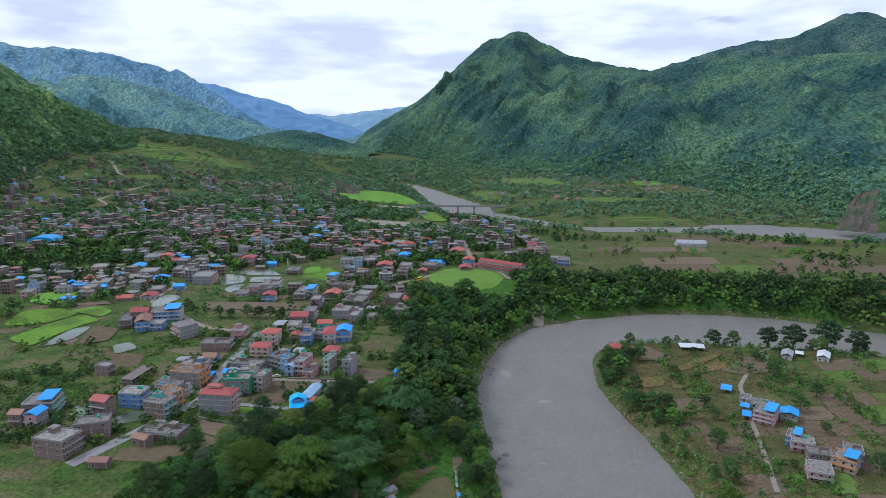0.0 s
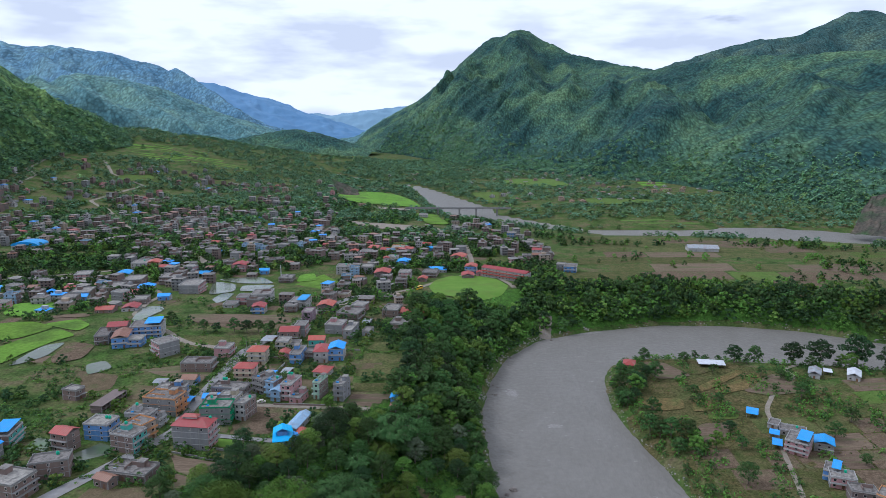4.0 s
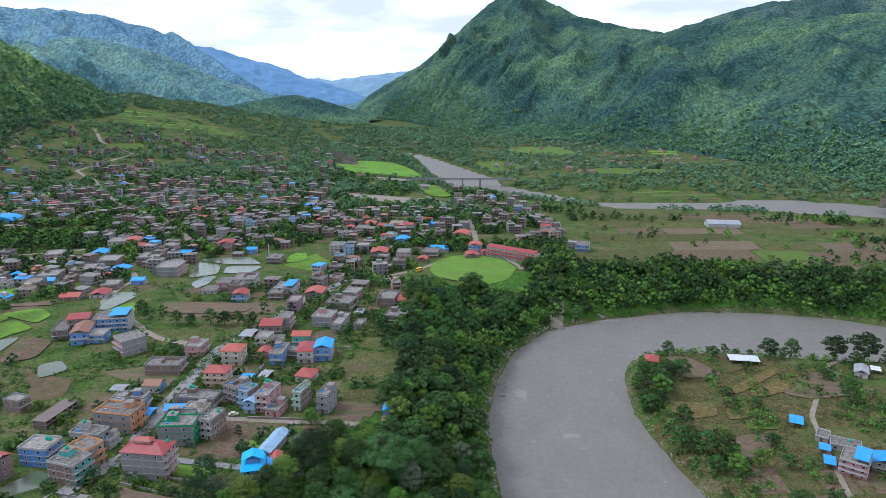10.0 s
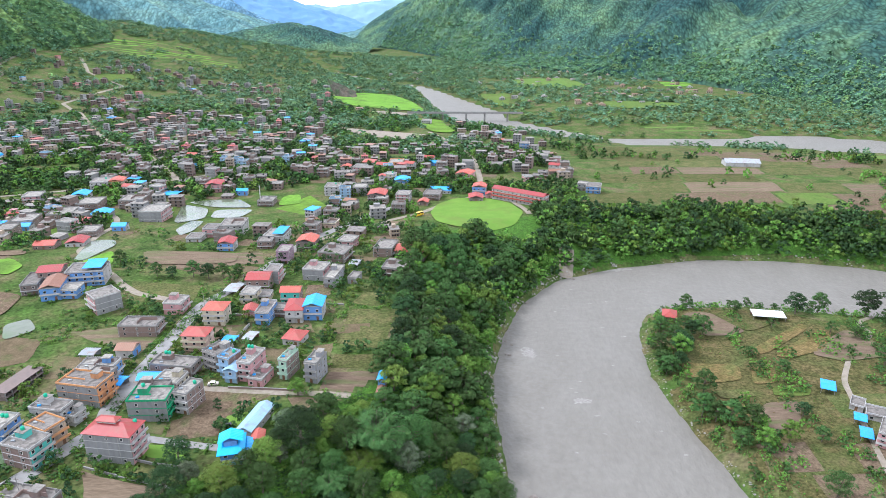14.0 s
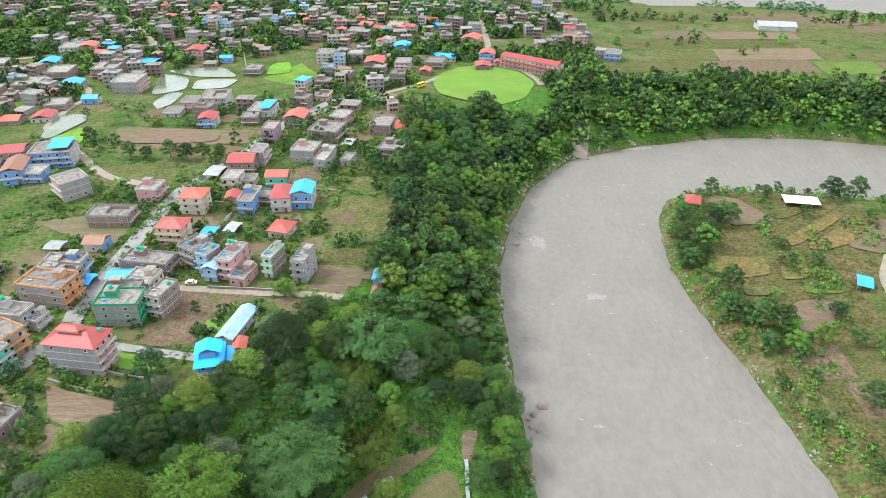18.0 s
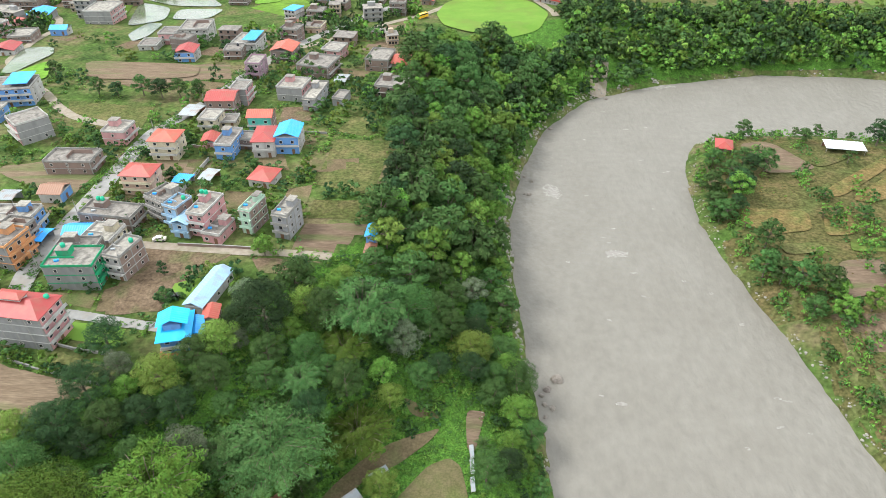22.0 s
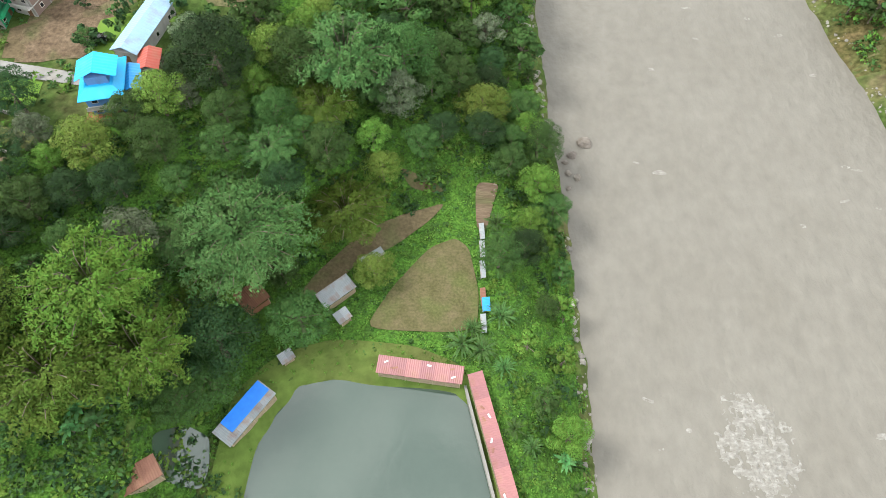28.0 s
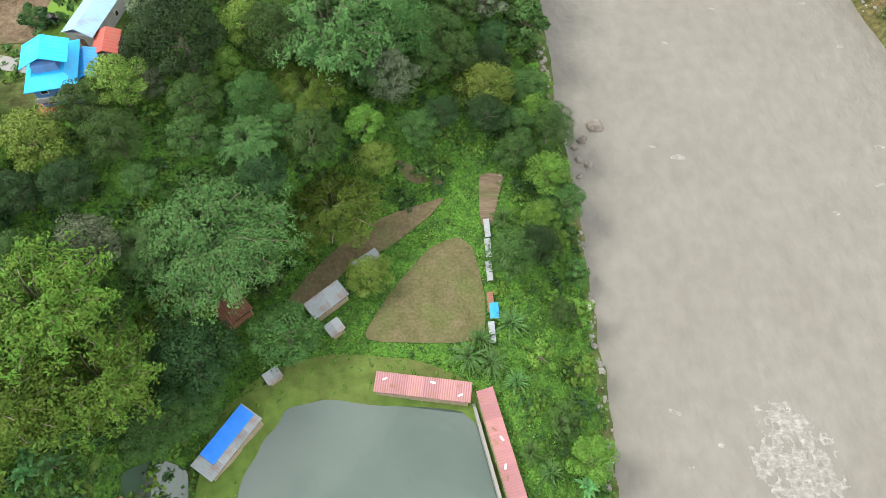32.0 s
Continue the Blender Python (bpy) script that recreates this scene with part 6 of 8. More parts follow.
house(44.2, 689.3, -12, 11.9, 13.7, 6.8, "brick", "flat", "", "bare brick and concrete two-storey house with a flat concrete roof")
house(-7.8, 604.2, -9, 18.3, 12.0, 3.1, "white", "blue", "", "white-painted one-storey house with a bright blue metal roof")
house(116.5, 623.8, -18, 8.2, 9.4, 6.8, "grey", "flat", "face=s", "grey rendered two-storey house with a flat concrete roof")
house(125.2, 617.6, -15, 12.2, 14.0, 6.8, "bluewhite", "flat", "face=s", "blue and white two-storey house with a flat concrete roof")
house(87.4, 835.2, -10, 11.6, 13.3, 6.8, "bluewhite", "flat", "face=s", "blue and white two-storey house with a flat concrete roof")
house(58.2, 792.4, -8, 12.6, 14.5, 6.7, "brick", "flat", "", "bare brick and concrete two-storey house with a flat concrete roof")
house(99.1, 766.5, -13, 15.6, 17.9, 6.7, "brick", "flat", "", "bare brick and concrete two-storey house with a flat concrete roof")
house(-36.6, 1026.6, -5, 13.6, 15.7, 6.3, "white", "flat", "", "white-painted two-storey house with a flat concrete roof")
house(123.7, 393.7, -17, 7.0, 9.6, 3.1, "brick", "hipred", "", "bare brick and concrete one-storey house with a red hipped roof")
house(178.3, 392.9, -9, 16.9, 7.6, 2.9, "open", "white", "", "small open shed with a white metal roof")
# houses at the near end of the street
house(-163.1, 196.5, -14, 15.0, 11.0, 8.6, "brick", "flat", "stair face=e", "bare brick three-storey house with a flat roof")
house(-155.7, 211.0, 18, 14.0, 8.0, 8.0, "brick", "flat", "tank face=w", "grey-walled three-storey house with a green tank")
house(-131.1, 204.1, -22, 7.4, 4.4, 3.6, "brick", "rust", "", "low brick shed with a patched metal roof")
house(-125.0, 211.8, -11, 19.4, 9.7, 4.0, "brick", "flat", "ruin", "unfinished brick building with bare columns")
house(-161.7, 231.5, -16, 8.5, 6.8, 8.4, "brick", "red", "face=s", "narrow brick house with a red metal roof")
house(-192.9, 235.7, 8, 13.7, 12.4, 7.5, "teal", "halfblue", "face=e", "teal-trimmed house under a bright blue metal roof")
house(-187.7, 221.8, -4, 5.9, 7.7, 6.6, "greywall", "blue", "face=s", "grey house with a bright blue metal roof")
house(-187.7, 284.0, -17, 8.5, 5.9, 6.0, "brick", "flat", "face=e", "bare brick two-storey house")
house(-196.7, 223.0, -3, 6.0, 5.5, 6.0, "brick", "rust", "face=s", "brick house with a rusty roof")
house(-140.1, 186.1, -2, 7.4, 4.3, 3.0, "brown", "rust", "", "low brown shed by the road")
# farm buildings and houses on the point of land
house(172.6, 319.5, -26, 5.7, 8.8, 2.8, "open", "blue", "", "small shed with a bright blue metal roof")
house(238.5, 375.8, -31, 6.7, 12.0, 3.4, "white", "metal", "face=s", "white farm shed with a grey metal roof")
house(248.7, 379.0, -28, 4.8, 6.5, 2.6, "open", "white", "", "small shed with a white metal roof")
house(261.9, 372.5, -32, 7.1, 12.7, 3.4, "white", "white", "face=s", "white farm shed with a white metal roof")
house(178.4, 306.1, -36, 5.3, 7.9, 3.2, "white", "flat", "face=s", "low white house with a flat roof")
house(184.2, 297.7, -27, 12.6, 7.8, 3.6, "white", "flat", "tank face=s", "long white house with a flat roof")
house(178.2, 280.5, -38, 10.7, 12.9, 7.4, "pink", "halfblue", "face=s", "pink three-storey house half under a blue roof")
house(191.9, 282.2, -28, 8.5, 9.1, 4.6, "concrete", "blue", "face=s", "concrete house with a bright blue metal roof")
house(180.4, 254.9, -35, 6.7, 9.0, 5.6, "bluewhite", "halfblue", "face=s", "blue and white house by the track")
house(181.2, 248.7, -21, 10.5, 8.4, 6.0, "greywall", "flat", "tank face=s", "grey-walled house with a pink flat roof")
house(182.8, 236.2, -16, 10.5, 6.8, 6.6, "brown", "flat", "ruin face=s", "unfinished brown house with bare columns")
house(193.0, 231.4, -44, 10.8, 9.6, 6.6, "tan", "halfblue", "face=s", "tan house half under a blue metal roof")
house(175.5, 222.9, -22, 10.6, 10.8, 5.6, "pink", "flat", "face=s", "pink striped house with a flat roof")
house(200.3, 237.9, -26, 8.2, 9.9, 6.6, "blue", "flat", "ruin face=s", "unfinished blue house with bare columns")
house(173.1, 294.9, -29, 4.4, 6.0, 2.6, "open", "blue", "", "small shed with a bright blue metal roof")
house(169.2, 284.0, -26, 4.3, 7.7, 2.6, "open", "blue", "", "small shed with a bright blue metal roof")

# plain houses of the middle distance, built once and set down many times
PROTO = []
for k, (w, d, H, wall, roof, ex, words) in enumerate((
        (10, 9, 8.2, "brick", "flat", "face=s stair", "bare brick three-storey house with a flat roof"), (9, 9, 5.8, "brick", "flat", "face=s tankb", "bare brick two-storey house with a water tank"),
        (11, 8, 8.4, "greywall", "flat", "face=e", "grey rendered three-storey house with a flat roof"), (8, 9, 5.6, "pink", "flat", "face=s", "pink two-storey house with a flat roof"),
        (10, 8, 5.6, "white", "red", "face=s", "white two-storey house with a red metal roof"), (9, 8, 8.2, "lightblue", "flat", "face=s stair", "light-blue three-storey house with a flat roof"),
        (10, 7, 3.0, "brown", "rust", "face=s", "low brown brick house with a rusty metal roof"), (10, 9, 8.2, "brown", "flat", "face=s ruin", "unfinished brown brick house with bare columns on top"),
        (9, 7, 3.2, "bluewhite", "blue", "face=s", "low white house with a bright blue metal roof"), (9, 9, 8.2, "cream", "flat", "face=s tank", "cream three-storey house with a green water tank"))):
    PROTO.append(house(-700 - 30 * k, 700, 0, w, d, H, wall, roof, ex, words, deep=False))
town_rng = np.random.default_rng(21)
TAKEN = [(o.location.x, o.location.y) for o in scene.objects if o.parent is None and o.name.split(".")[0] in ("house", "shed") and o.location.x > -600]
TAKEN += [(16, 540), (0, 540), (34, 545), (16, 570), (16, 510)]
ROADS = [[(-153.1, 186.3), (-138.9, 212.3), (-126.4, 238), (-121, 250.1), (-124, 262), (-124, 288), (-123, 320), (-122, 350), (-110, 378), (-103, 400), (-93, 449), (-78, 490), (-62, 530), (-45, 556)], [(-124, 278), (-81, 275.1), (-50.1, 273.5), (-26, 271.2)], [(-122, 246), (-102.5, 244.6), (-84.4, 241.2), (-76, 240)],
         [(-250, 640), (-330, 760), (-431, 868), (-489, 949), (-581, 1088), (-636, 1139), (-619, 1315), (-659, 1343), (-715, 1381), (-790, 1500)], [(-420, 560), (-330, 600), (-250, 640), (-190, 690), (-120, 720), (-60, 740), (20, 745)],
         [(22.8, 590), (27, 630), (26.6, 668.9), (23.5, 746.5), (15, 800), (0, 860), (-30, 930)], [(-90, 452), (-63.8, 486), (-43.4, 517.4), (-23.2, 538.4), (-5.2, 569), (22.8, 591.8)], [(-299, 582), (-263, 537), (-244, 514), (-233, 490), (-232, 465), (-226, 430), (-205, 405), (-183, 387)]]
WET = [(-225, 480), (-190, 465), (-130, 470), (-95, 530), (-95, 600), (-130, 620), (-215, 560)]
OPEN = [(-235, 330), (-265, 440), (-215, 470), (-125, 440), (-120, 400), (-130, 340), (-160, 290), (-300, 250), (-330, 330)]


def town_free(x, y, gap):
    return (math.hypot((x - 16) / 52, (y - 540) / 62) > 1 and all((a - x) ** 2 + (b - y) ** 2 > gap * gap for a, b in TAKEN) and all(along(r, x, y) > 8 for r in ROADS) and not inside(WET, x, y) and not inside(OPEN, x, y)
            and along(EDGE, x / UNIT, y / UNIT) * UNIT > 16 and inside(PLATEAU, x / UNIT, y / UNIT) and along(UPRIVER, x / UNIT, y / UNIT) * UNIT > 30)


def density(x, y):
    core = math.exp(-((x + 150) / 260) ** 2 - ((y - 760) / 240) ** 2) * 1.1 + math.exp(-((x + 330) / 170) ** 2 - ((y - 620) / 190) ** 2) + 0.7 * math.exp(-((x - 10) / 70) ** 2 - ((y - 690) / 120) ** 2)
    far = 0.4 * math.exp(-((x + 540) / 240) ** 2 - ((y - 1080) / 280) ** 2)
    return (core + far) * (0.45 + 1.3 * float(vnoise(np.float64(x / 55), np.float64(y / 55), 8)))


MID, FAR = [], []
for _ in range(17000):
    x, y = town_rng.uniform(-900, 120), town_rng.uniform(430, 1550)
    if x > 70 - 0.02 * y and y < 640:
        continue
    if vnoise(np.float64(x / 42), np.float64(y / 42), 66) < (0.40 if y < 900 else 0.5) and y > 560:
        continue
    if any(inside(f, x, y) for f in FAR_FIELDS) or inside([(-540, 1320), (-330, 1150), (-290, 1030), (-432, 1100), (-560, 1260)], x, y) or (y > 850 and -170 < x < 10):
        continue
    if town_rng.uniform() < density(x, y) and town_free(x, y, 12.8):
        TAKEN.append((x, y))
        (MID if y < 745 and x > -430 else FAR).append((x, y))
for k, (x, y) in enumerate(MID[:105]):
    src = PROTO[int(town_rng.choice(10, p=[0.24, 0.18, 0.13, 0.06, 0.06, 0.06, 0.1, 0.1, 0.04, 0.03]))]
    copy_thing(src, pose(x, y, ground(x, y) - 0.5, 0, 0, town_rng.choice([0, 90, -90, 180]) * (town_rng.uniform() < 0.3) + town_rng.uniform(-22, 12)))
for src in PROTO:
    for o in list(src.children_recursive) + [src]:
        bpy.data.objects.remove(o)
FAR += MID[105:]


def far_houses(name, places, wall, roof, label, rng, storeys=(1, 2, 2, 3, 3, 4)):
    """Distant houses that nobody could count: walls, window openings, slabs and roofs in one mesh."""
    v, f, mi = [], [], []

    def put(x0, y0, z0, x1, y1, z1, m, X, Y, Z, c, s):
        k = len(v)
        for a, b, e in ((x0, y0, z0), (x1, y0, z0), (x1, y1, z0), (x0, y1, z0), (x0, y0, z1), (x1, y0, z1), (x1, y1, z1), (x0, y1, z1)):
            v.append((X + a * c - b * s, Y + a * s + b * c, Z + e))
        for q in ((4, 5, 6, 7), (0, 1, 5, 4), (1, 2, 6, 5), (2, 3, 7, 6), (3, 0, 4, 7)):
            f.append(tuple(i + k for i in q))
            mi.append(m)

    for X, Y in places:
        a = radians(rng.uniform(-25, 15))
        c, s = math.cos(a), math.sin(a)
        w, d, n = rng.uniform(6, 11.5), rng.uniform(6, 10), int(rng.choice(storeys))
        Z = ground(X, Y) - 1.0
        put(-w / 2, -d / 2, 0, w / 2, d / 2, n * 2.8 + 1, 0, X, Y, Z, c, s)
        for k in range(n):
            put(-w / 2 - 0.3, -d / 2 - 0.7, k * 2.8 + 3.6, w / 2 + 0.3, d / 2 + 0.3, k * 2.8 + 3.86, 2 if k == n - 1 else 3, X, Y, Z, c, s)
            for u in np.linspace(-w / 2 + 1.4, w / 2 - 1.4, 3):
                put(u - 0.6, -d / 2 - 0.05, k * 2.8 + 1.9, u + 0.6, -d / 2 + 0.1, k * 2.8 + 3.1, 1, X, Y, Z, c, s)
        if rng.uniform() < 0.45:
            put(-w / 4, 0, n * 2.8 + 1, w / 6, d / 3, n * 2.8 + 3.2, 0, X, Y, Z, c, s)
    me = mesh(name, v, f, [wall, M["glass"], roof, M["roof_slab"]])
    me.polygons.foreach_set("material_index", mi)
    return tagged(new(name, me), label, "houses", kind="stuff")


town_rng.shuffle(FAR)
for k, (nm, wall, roof, label) in enumerate((("far_brick_houses", "brick", M["roof_slab"], "distant brick houses with flat roofs"), ("far_grey_houses", "greywall", M["roof_slab"], "distant grey houses with flat roofs"),
                                            ("far_white_houses", "white", M["roof_slab"], "distant pale houses with flat roofs"), ("far_brown_houses", "brown", SHEET["rust"], "distant brown houses with rusty roofs"),
                                            ("far_red_roofed_houses", "pink", SHEET["red"], "distant houses with red roofs"), ("far_blue_roofed_houses", "white", SHEET["blue"], "distant houses with blue roofs"), ("far_tan_houses", "tan", M["roof_slab"], "distant tan houses"))):
    cut = [0, 0.4, 0.64, 0.71, 0.83, 0.87, 0.91, 1.0]
    far_houses(nm, FAR[int(len(FAR) * cut[k]):int(len(FAR) * cut[k + 1])], PAINT[wall], roof, label, town_rng)
# hamlets across the river, under the mountain
HAMLET = [(town_rng.uniform(-250, 760), town_rng.uniform(1120, 1900)) for _ in range(330)]
HAMLET = [(x, y) for x, y in HAMLET if along(UPRIVER, x / UNIT, y / UNIT) * UNIT > 40 and vnoise(np.float64(x / 130), np.float64(y / 130), 4) > 0.5 and x > -160 and not any(inside(f, x, y) for f in FAR_FIELDS[:2])]
far_houses("far_hamlet_houses", HAMLET[::2], PAINT["tan"], SHEET["rust"], "scattered village houses under the mountain", town_rng, (1, 1, 2))
far_houses("far_hamlet_pale_houses", HAMLET[1::2], PAINT["white"], M["roof_slab"], "scattered pale village houses under the mountain", town_rng, (1, 1, 2))

# ---- trees of the river slope, each at its place ----
plant("deep_b", -86, 205, 1.0)
plant("mid_b", -77, 208, 1.0)
plant("yellow_a", -94, 203, 0.9)
plant("lime_a", -79, 182, 1.15)
plant("yellow_a", -31, 261, 0.8, "beside the lane")
plant("bright_a", -14, 276, 0.9)
plant("deep_b", -86, 231, 0.8, "beside the garden wall")
plant("column_a", -84, 262, 0.7, "on the lawn")
plant("bright_a", -57, 272, 0.75, "beside the lane")
for k, x, y, s in (("deep_a", -49.4, 241.8, 1.18), ("deep_b", -56.1, 239.8, 0.76), ("yellow_a", -40.6, 250.7, 0.93), ("bamboo_mid", -24.7, 248.8, 1.3), ("mid_a", -12.9, 255.1, 0.93), ("mid_b", -4.6, 260.2, 1.16), 
                   ("deep_b", 7.0, 263.9, 0.68), ("mid_b", 15.1, 272.2, 1.16), ("bamboo_mid", -18.1, 247.5, 0.76), ("bamboo_lime", -28.5, 238.2, 0.86), ("grey_a", -13.8, 245.6, 0.91), ("bright_a", -42.8, 240.7, 0.73), 
                   ("yellow_a", -58.5, 232.0, 0.96), ("grey_a", -54.8, 235.0, 0.54), ("mid_b", -46.5, 231.5, 0.87), ("mid_b", -62.5, 227.0, 0.84), ("yellow_a", -69.0, 220.6, 1.0), ("mid_a", -37.9, 234.5, 0.68), 
                   ("bright_a", -18.6, 235.0, 0.75), ("yellow_a", -16.3, 229.8, 0.71), ("mid_b", -26.9, 228.2, 0.91), ("bamboo_mid", -37.5, 225.5, 0.64), ("mid_b", -8.2, 236.2, 0.83), ("yellow_a", 5.3, 248.8, 1.02), 
                   ("mid_b", 14.0, 251.6, 1.08), ("mid_a", 18.6, 244.5, 0.86), ("mid_b", 11.5, 236.7, 0.91), ("bright_a", 17.8, 231.8, 1.0), ("bamboo_big", -41.9, 208.9, 1.15), ("grey_a", -58.0, 203.6, 0.87), 
                   ("mid_b", -35.6, 207.2, 0.74), ("bamboo_lime", -23.2, 219.7, 1.18), ("bamboo_lime", -47.9, 194.8, 0.93), ("bamboo_lime", -59.6, 191.4, 1.3), ("bamboo_lime", -52.4, 183.0, 1.19), ("deep_a", -44.2, 190.2, 1.12), 
                   ("mid_a", -45.0, 183.4, 0.86), ("mid_b", -30.2, 196.2, 1.12), ("yellow_a", -17.0, 208.5, 0.76), ("bamboo_lime", -63.5, 177.5, 1.25), ("mid_b", 8.9, 212.4, 0.87), ("small_a", 22.8, 213.1, 1.1), 
                   ("small_b", 21.9, 204.4, 1.2), ("small_b", 21.8, 192.6, 1.31), ("small_b", 14.4, 194.0, 1.21), ("small_a", 17.6, 182.6, 1.1), ("bright_a", 21.9, 177.2, 0.78), ("mid_a", -48.6, 178.2, 0.69), 
                   ("mid_a", -68.6, 202.1, 0.53), ("deep_b", -70.4, 211.9, 0.69), ("deep_b", -62.8, 214.0, 0.77), ("mid_a", -63.4, 197.8, 0.52), ("bamboo_mid", -52.0, 205.3, 0.61), ("mid_b", -0.5, 254.2, 0.93), 
                   ("mid_b", -32.1, 231.7, 0.71), ("mid_a", -57.2, 222.2, 0.7), ("mid_b", -45.6, 224.5, 0.8), ("bamboo_lime", -63.7, 185.3, 0.67), ("screw_pine", 8.5, 222.7, 1.11), 
                   ("screw_pine", 9.2, 200.5, 1.36), ("screw_pine", 1.5, 194.0, 1.32), ("screw_pine", 5.5, 193.0, 1.25), ("screw_pine", 9.8, 189.7, 0.91), ("screw_pine", 3.6, 197.4, 1.01), ("screw_pine", 11.6, 177.8, 0.81), 
                   ("screw_pine", 14.8, 174.9, 0.8), ("banana", -61.0, 174.3, 1.0), ("banana", -58.0, 172.1, 1.0), ("banana", -61.5, 171.0, 0.95), ("banana", -57.0, 175.7, 0.9), 
                   ("banana", 21.2, 173.2, 0.94), ("mid_b", -78.4, 249.3, 0.52)):
    plant(k, x, y, s, "beside the pond" if k in ("screw_pine", "banana") else "on the river bank" if x > 3 else "on the river slope")
for x, y, k, s in ((-12, 290, "bamboo_mid", 1.1), (-14, 306, "bamboo_mid", 1.2), (-16, 322, "bamboo_mid", 1.2), (-13, 340, "bamboo_mid", 1.1), (-18, 358, "deep_a", 1.0), (-4, 300, "bright_b", 0.9), (-2, 320, "bright_b", 1.0),
                   (2, 282, "bright_a", 1.0), (-6, 336, "yellow_a", 1.0), (0, 350, "deep_a", 1.0),
                   (10, 300, "mid_b", 0.8), (8, 322, "bright_a", 0.9), (-2, 372, "mid_a", 1.1), (4, 392, "deep_a", 1.0), (-10, 388, "mid_c", 1.0), (12, 410, "mid_a", 1.1), (-8, 410, "bright_b", 1.0), (2, 428, "mid_c", 1.0), (20, 430, "bright_b", 1.0)):
    plant(k, x, y, s)

for x, y, k, s in ((-189, 407, "mid_b", 0.7), (-159, 386, "mid_b", 0.75), (-150, 385, "deep_b", 0.6), (-139, 386, "mid_b", 0.8), (-130, 384, "deep_b", 0.7), (-123, 386, "mid_b", 0.75), (-115, 388, "mid_b", 0.6)):
    plant(k, x, y, s, "in a row beside the brown field")
for x, y, k, s in ((128, 287, "bright_a", 0.8), (114, 297, "mid_b", 0.8), (151, 298, "deep_b", 0.6), (137, 281, "bright_a", 0.8), (150, 281, "mid_b", 0.7), (151, 350, "small_a", 1.0), (160, 335, "mid_b", 0.6), (132, 311, "small_b", 1.0), (175, 381, "small_a", 1.2), (203, 374, "small_a", 1.3)):
    plant(k, x, y, s, "between fields on the point")
slope_rng = np.random.default_rng(9)
PLACED = [(o.location.x, o.location.y) for o in scene.objects if o.parent is None and o.name.split(".")[0] in ("tree", "bamboo_clump", "screw_pine", "banana_plant")]
TERR_M, POND_M = [(a * UNIT, b * UNIT) for a, b in TERRACE], [(a * UNIT, b * UNIT) for a, b in POND]
CLEAR = [(-46, 168), (-47, 186), (-47, 206), (-34, 208), (-22, 222), (-6, 234), (10, 240), (12, 222), (10, 190), (14, 168)]
BARE = [(-20, 196), (-36, 198), (-46, 195), (-46, 204), (-34, 205), (-22, 220), (-3, 230), (9, 234), (7, 216), (7, 168), (12, 160), (-50, 160), (-44, 180), (-30, 193)]


def slope_at(x, y):
    a, b = x / UNIT, y / UNIT
    return not inside(PLATEAU, a, b) and not inside(PENINSULA, a, b) and along(RIVER, a, b) * UNIT > 3 and not inside(CLEAR, x, y) and not inside(POND_M, x, y)


WIDE = [(-41.9, 208.9, 13), (-23.2, 219.7, 9), (-47.9, 194.8, 7.5), (-52.4, 183, 9), (-59.6, 191.4, 9), (-27.9, 195, 7), (-62.5, 179.5, 9), (-28.5, 238.2, 7), (-24.7, 248.8, 9), (-49.4, 241.8, 8)]
count = 0
for _ in range(6000):
    x, y = slope_rng.uniform(-120, 45), slope_rng.uniform(165, 470)
    if not slope_at(x, y):
        continue
    if any(inside(f, x, y) for f in FIELDS if abs(f[0][0] - x) < 60 and abs(f[0][1] - y) < 60):
        continue
    if any((a - x) ** 2 + (b - y) ** 2 < r * r for a, b, r in WIDE):
        continue
    near = min((a - x) ** 2 + (b - y) ** 2 for a, b in PLACED)
    bank = along(RIVER, x / UNIT, y / UNIT) * UNIT
    gap = 3.6 if bank < 10 else 5.8 if y < 262 else 6.2 + 0.006 * (y - 165)
    if inside([(-58, 150), (-56, 176), (-46, 188), (-32, 200), (14, 200), (14, 150)], x, y):
        continue
    if bank < 14 and x > 6 and y < 216 and vnoise(np.float64(x / 7), np.float64(y / 9), 19) < 0.62:
        continue
    if near < gap * gap or vnoise(np.float64(x / 16), np.float64(y / 16), 12) < 0.16:
        continue
    PLACED.append((x, y))
    if bank < 10:
        key, s = slope_rng.choice(["small_a", "small_b", "bright_a", "mid_b", "small_b"]), slope_rng.uniform(0.55, 1.0)
    elif y > 280:
        key, s = slope_rng.choice(["bamboo_mid", "mid_a", "deep_a", "bright_b", "mid_c", "mid_b", "yellow_a", "bright_a"]), slope_rng.uniform(0.8, 1.15)
    else:
        key, s = slope_rng.choice(["deep_b", "mid_a", "mid_b", "bright_a", "grey_a", "deep_a", "mid_b", "small_a", "mid_c"]), slope_rng.uniform(0.55, 1.0)
    plant(str(key), x, y, s)
    count += 1
    if count >= 190:
        break

# a mat of low green plants under the trees and on the banks
cx, cy = np.meshgrid(np.arange(-125, 330, 2.0), np.arange(150, 560, 2.0), indexing="ij")
mx, my = cx + 1.0, cy + 1.0
cover = ~inside(PLATEAU, mx / UNIT, my / UNIT) & ~inside(PENINSULA, mx / UNIT, my / UNIT) & (along(RIVER, mx / UNIT, my / UNIT) * UNIT > 2.0) & ~inside(POND_M, mx, my)
cover &= ~inside([(-32, 186), (-44, 176), (-46, 160), (14, 160), (3, 187.5), (-14, 190.5)], mx, my)
cz = grounds(cx, cy) + 0.12 + 0.35 * vnoise(cx / 3, cy / 3, 8)
cells = [q for q, keep in zip(grid_faces(*cx.shape), cover[:-1, :-1].ravel()) if keep]
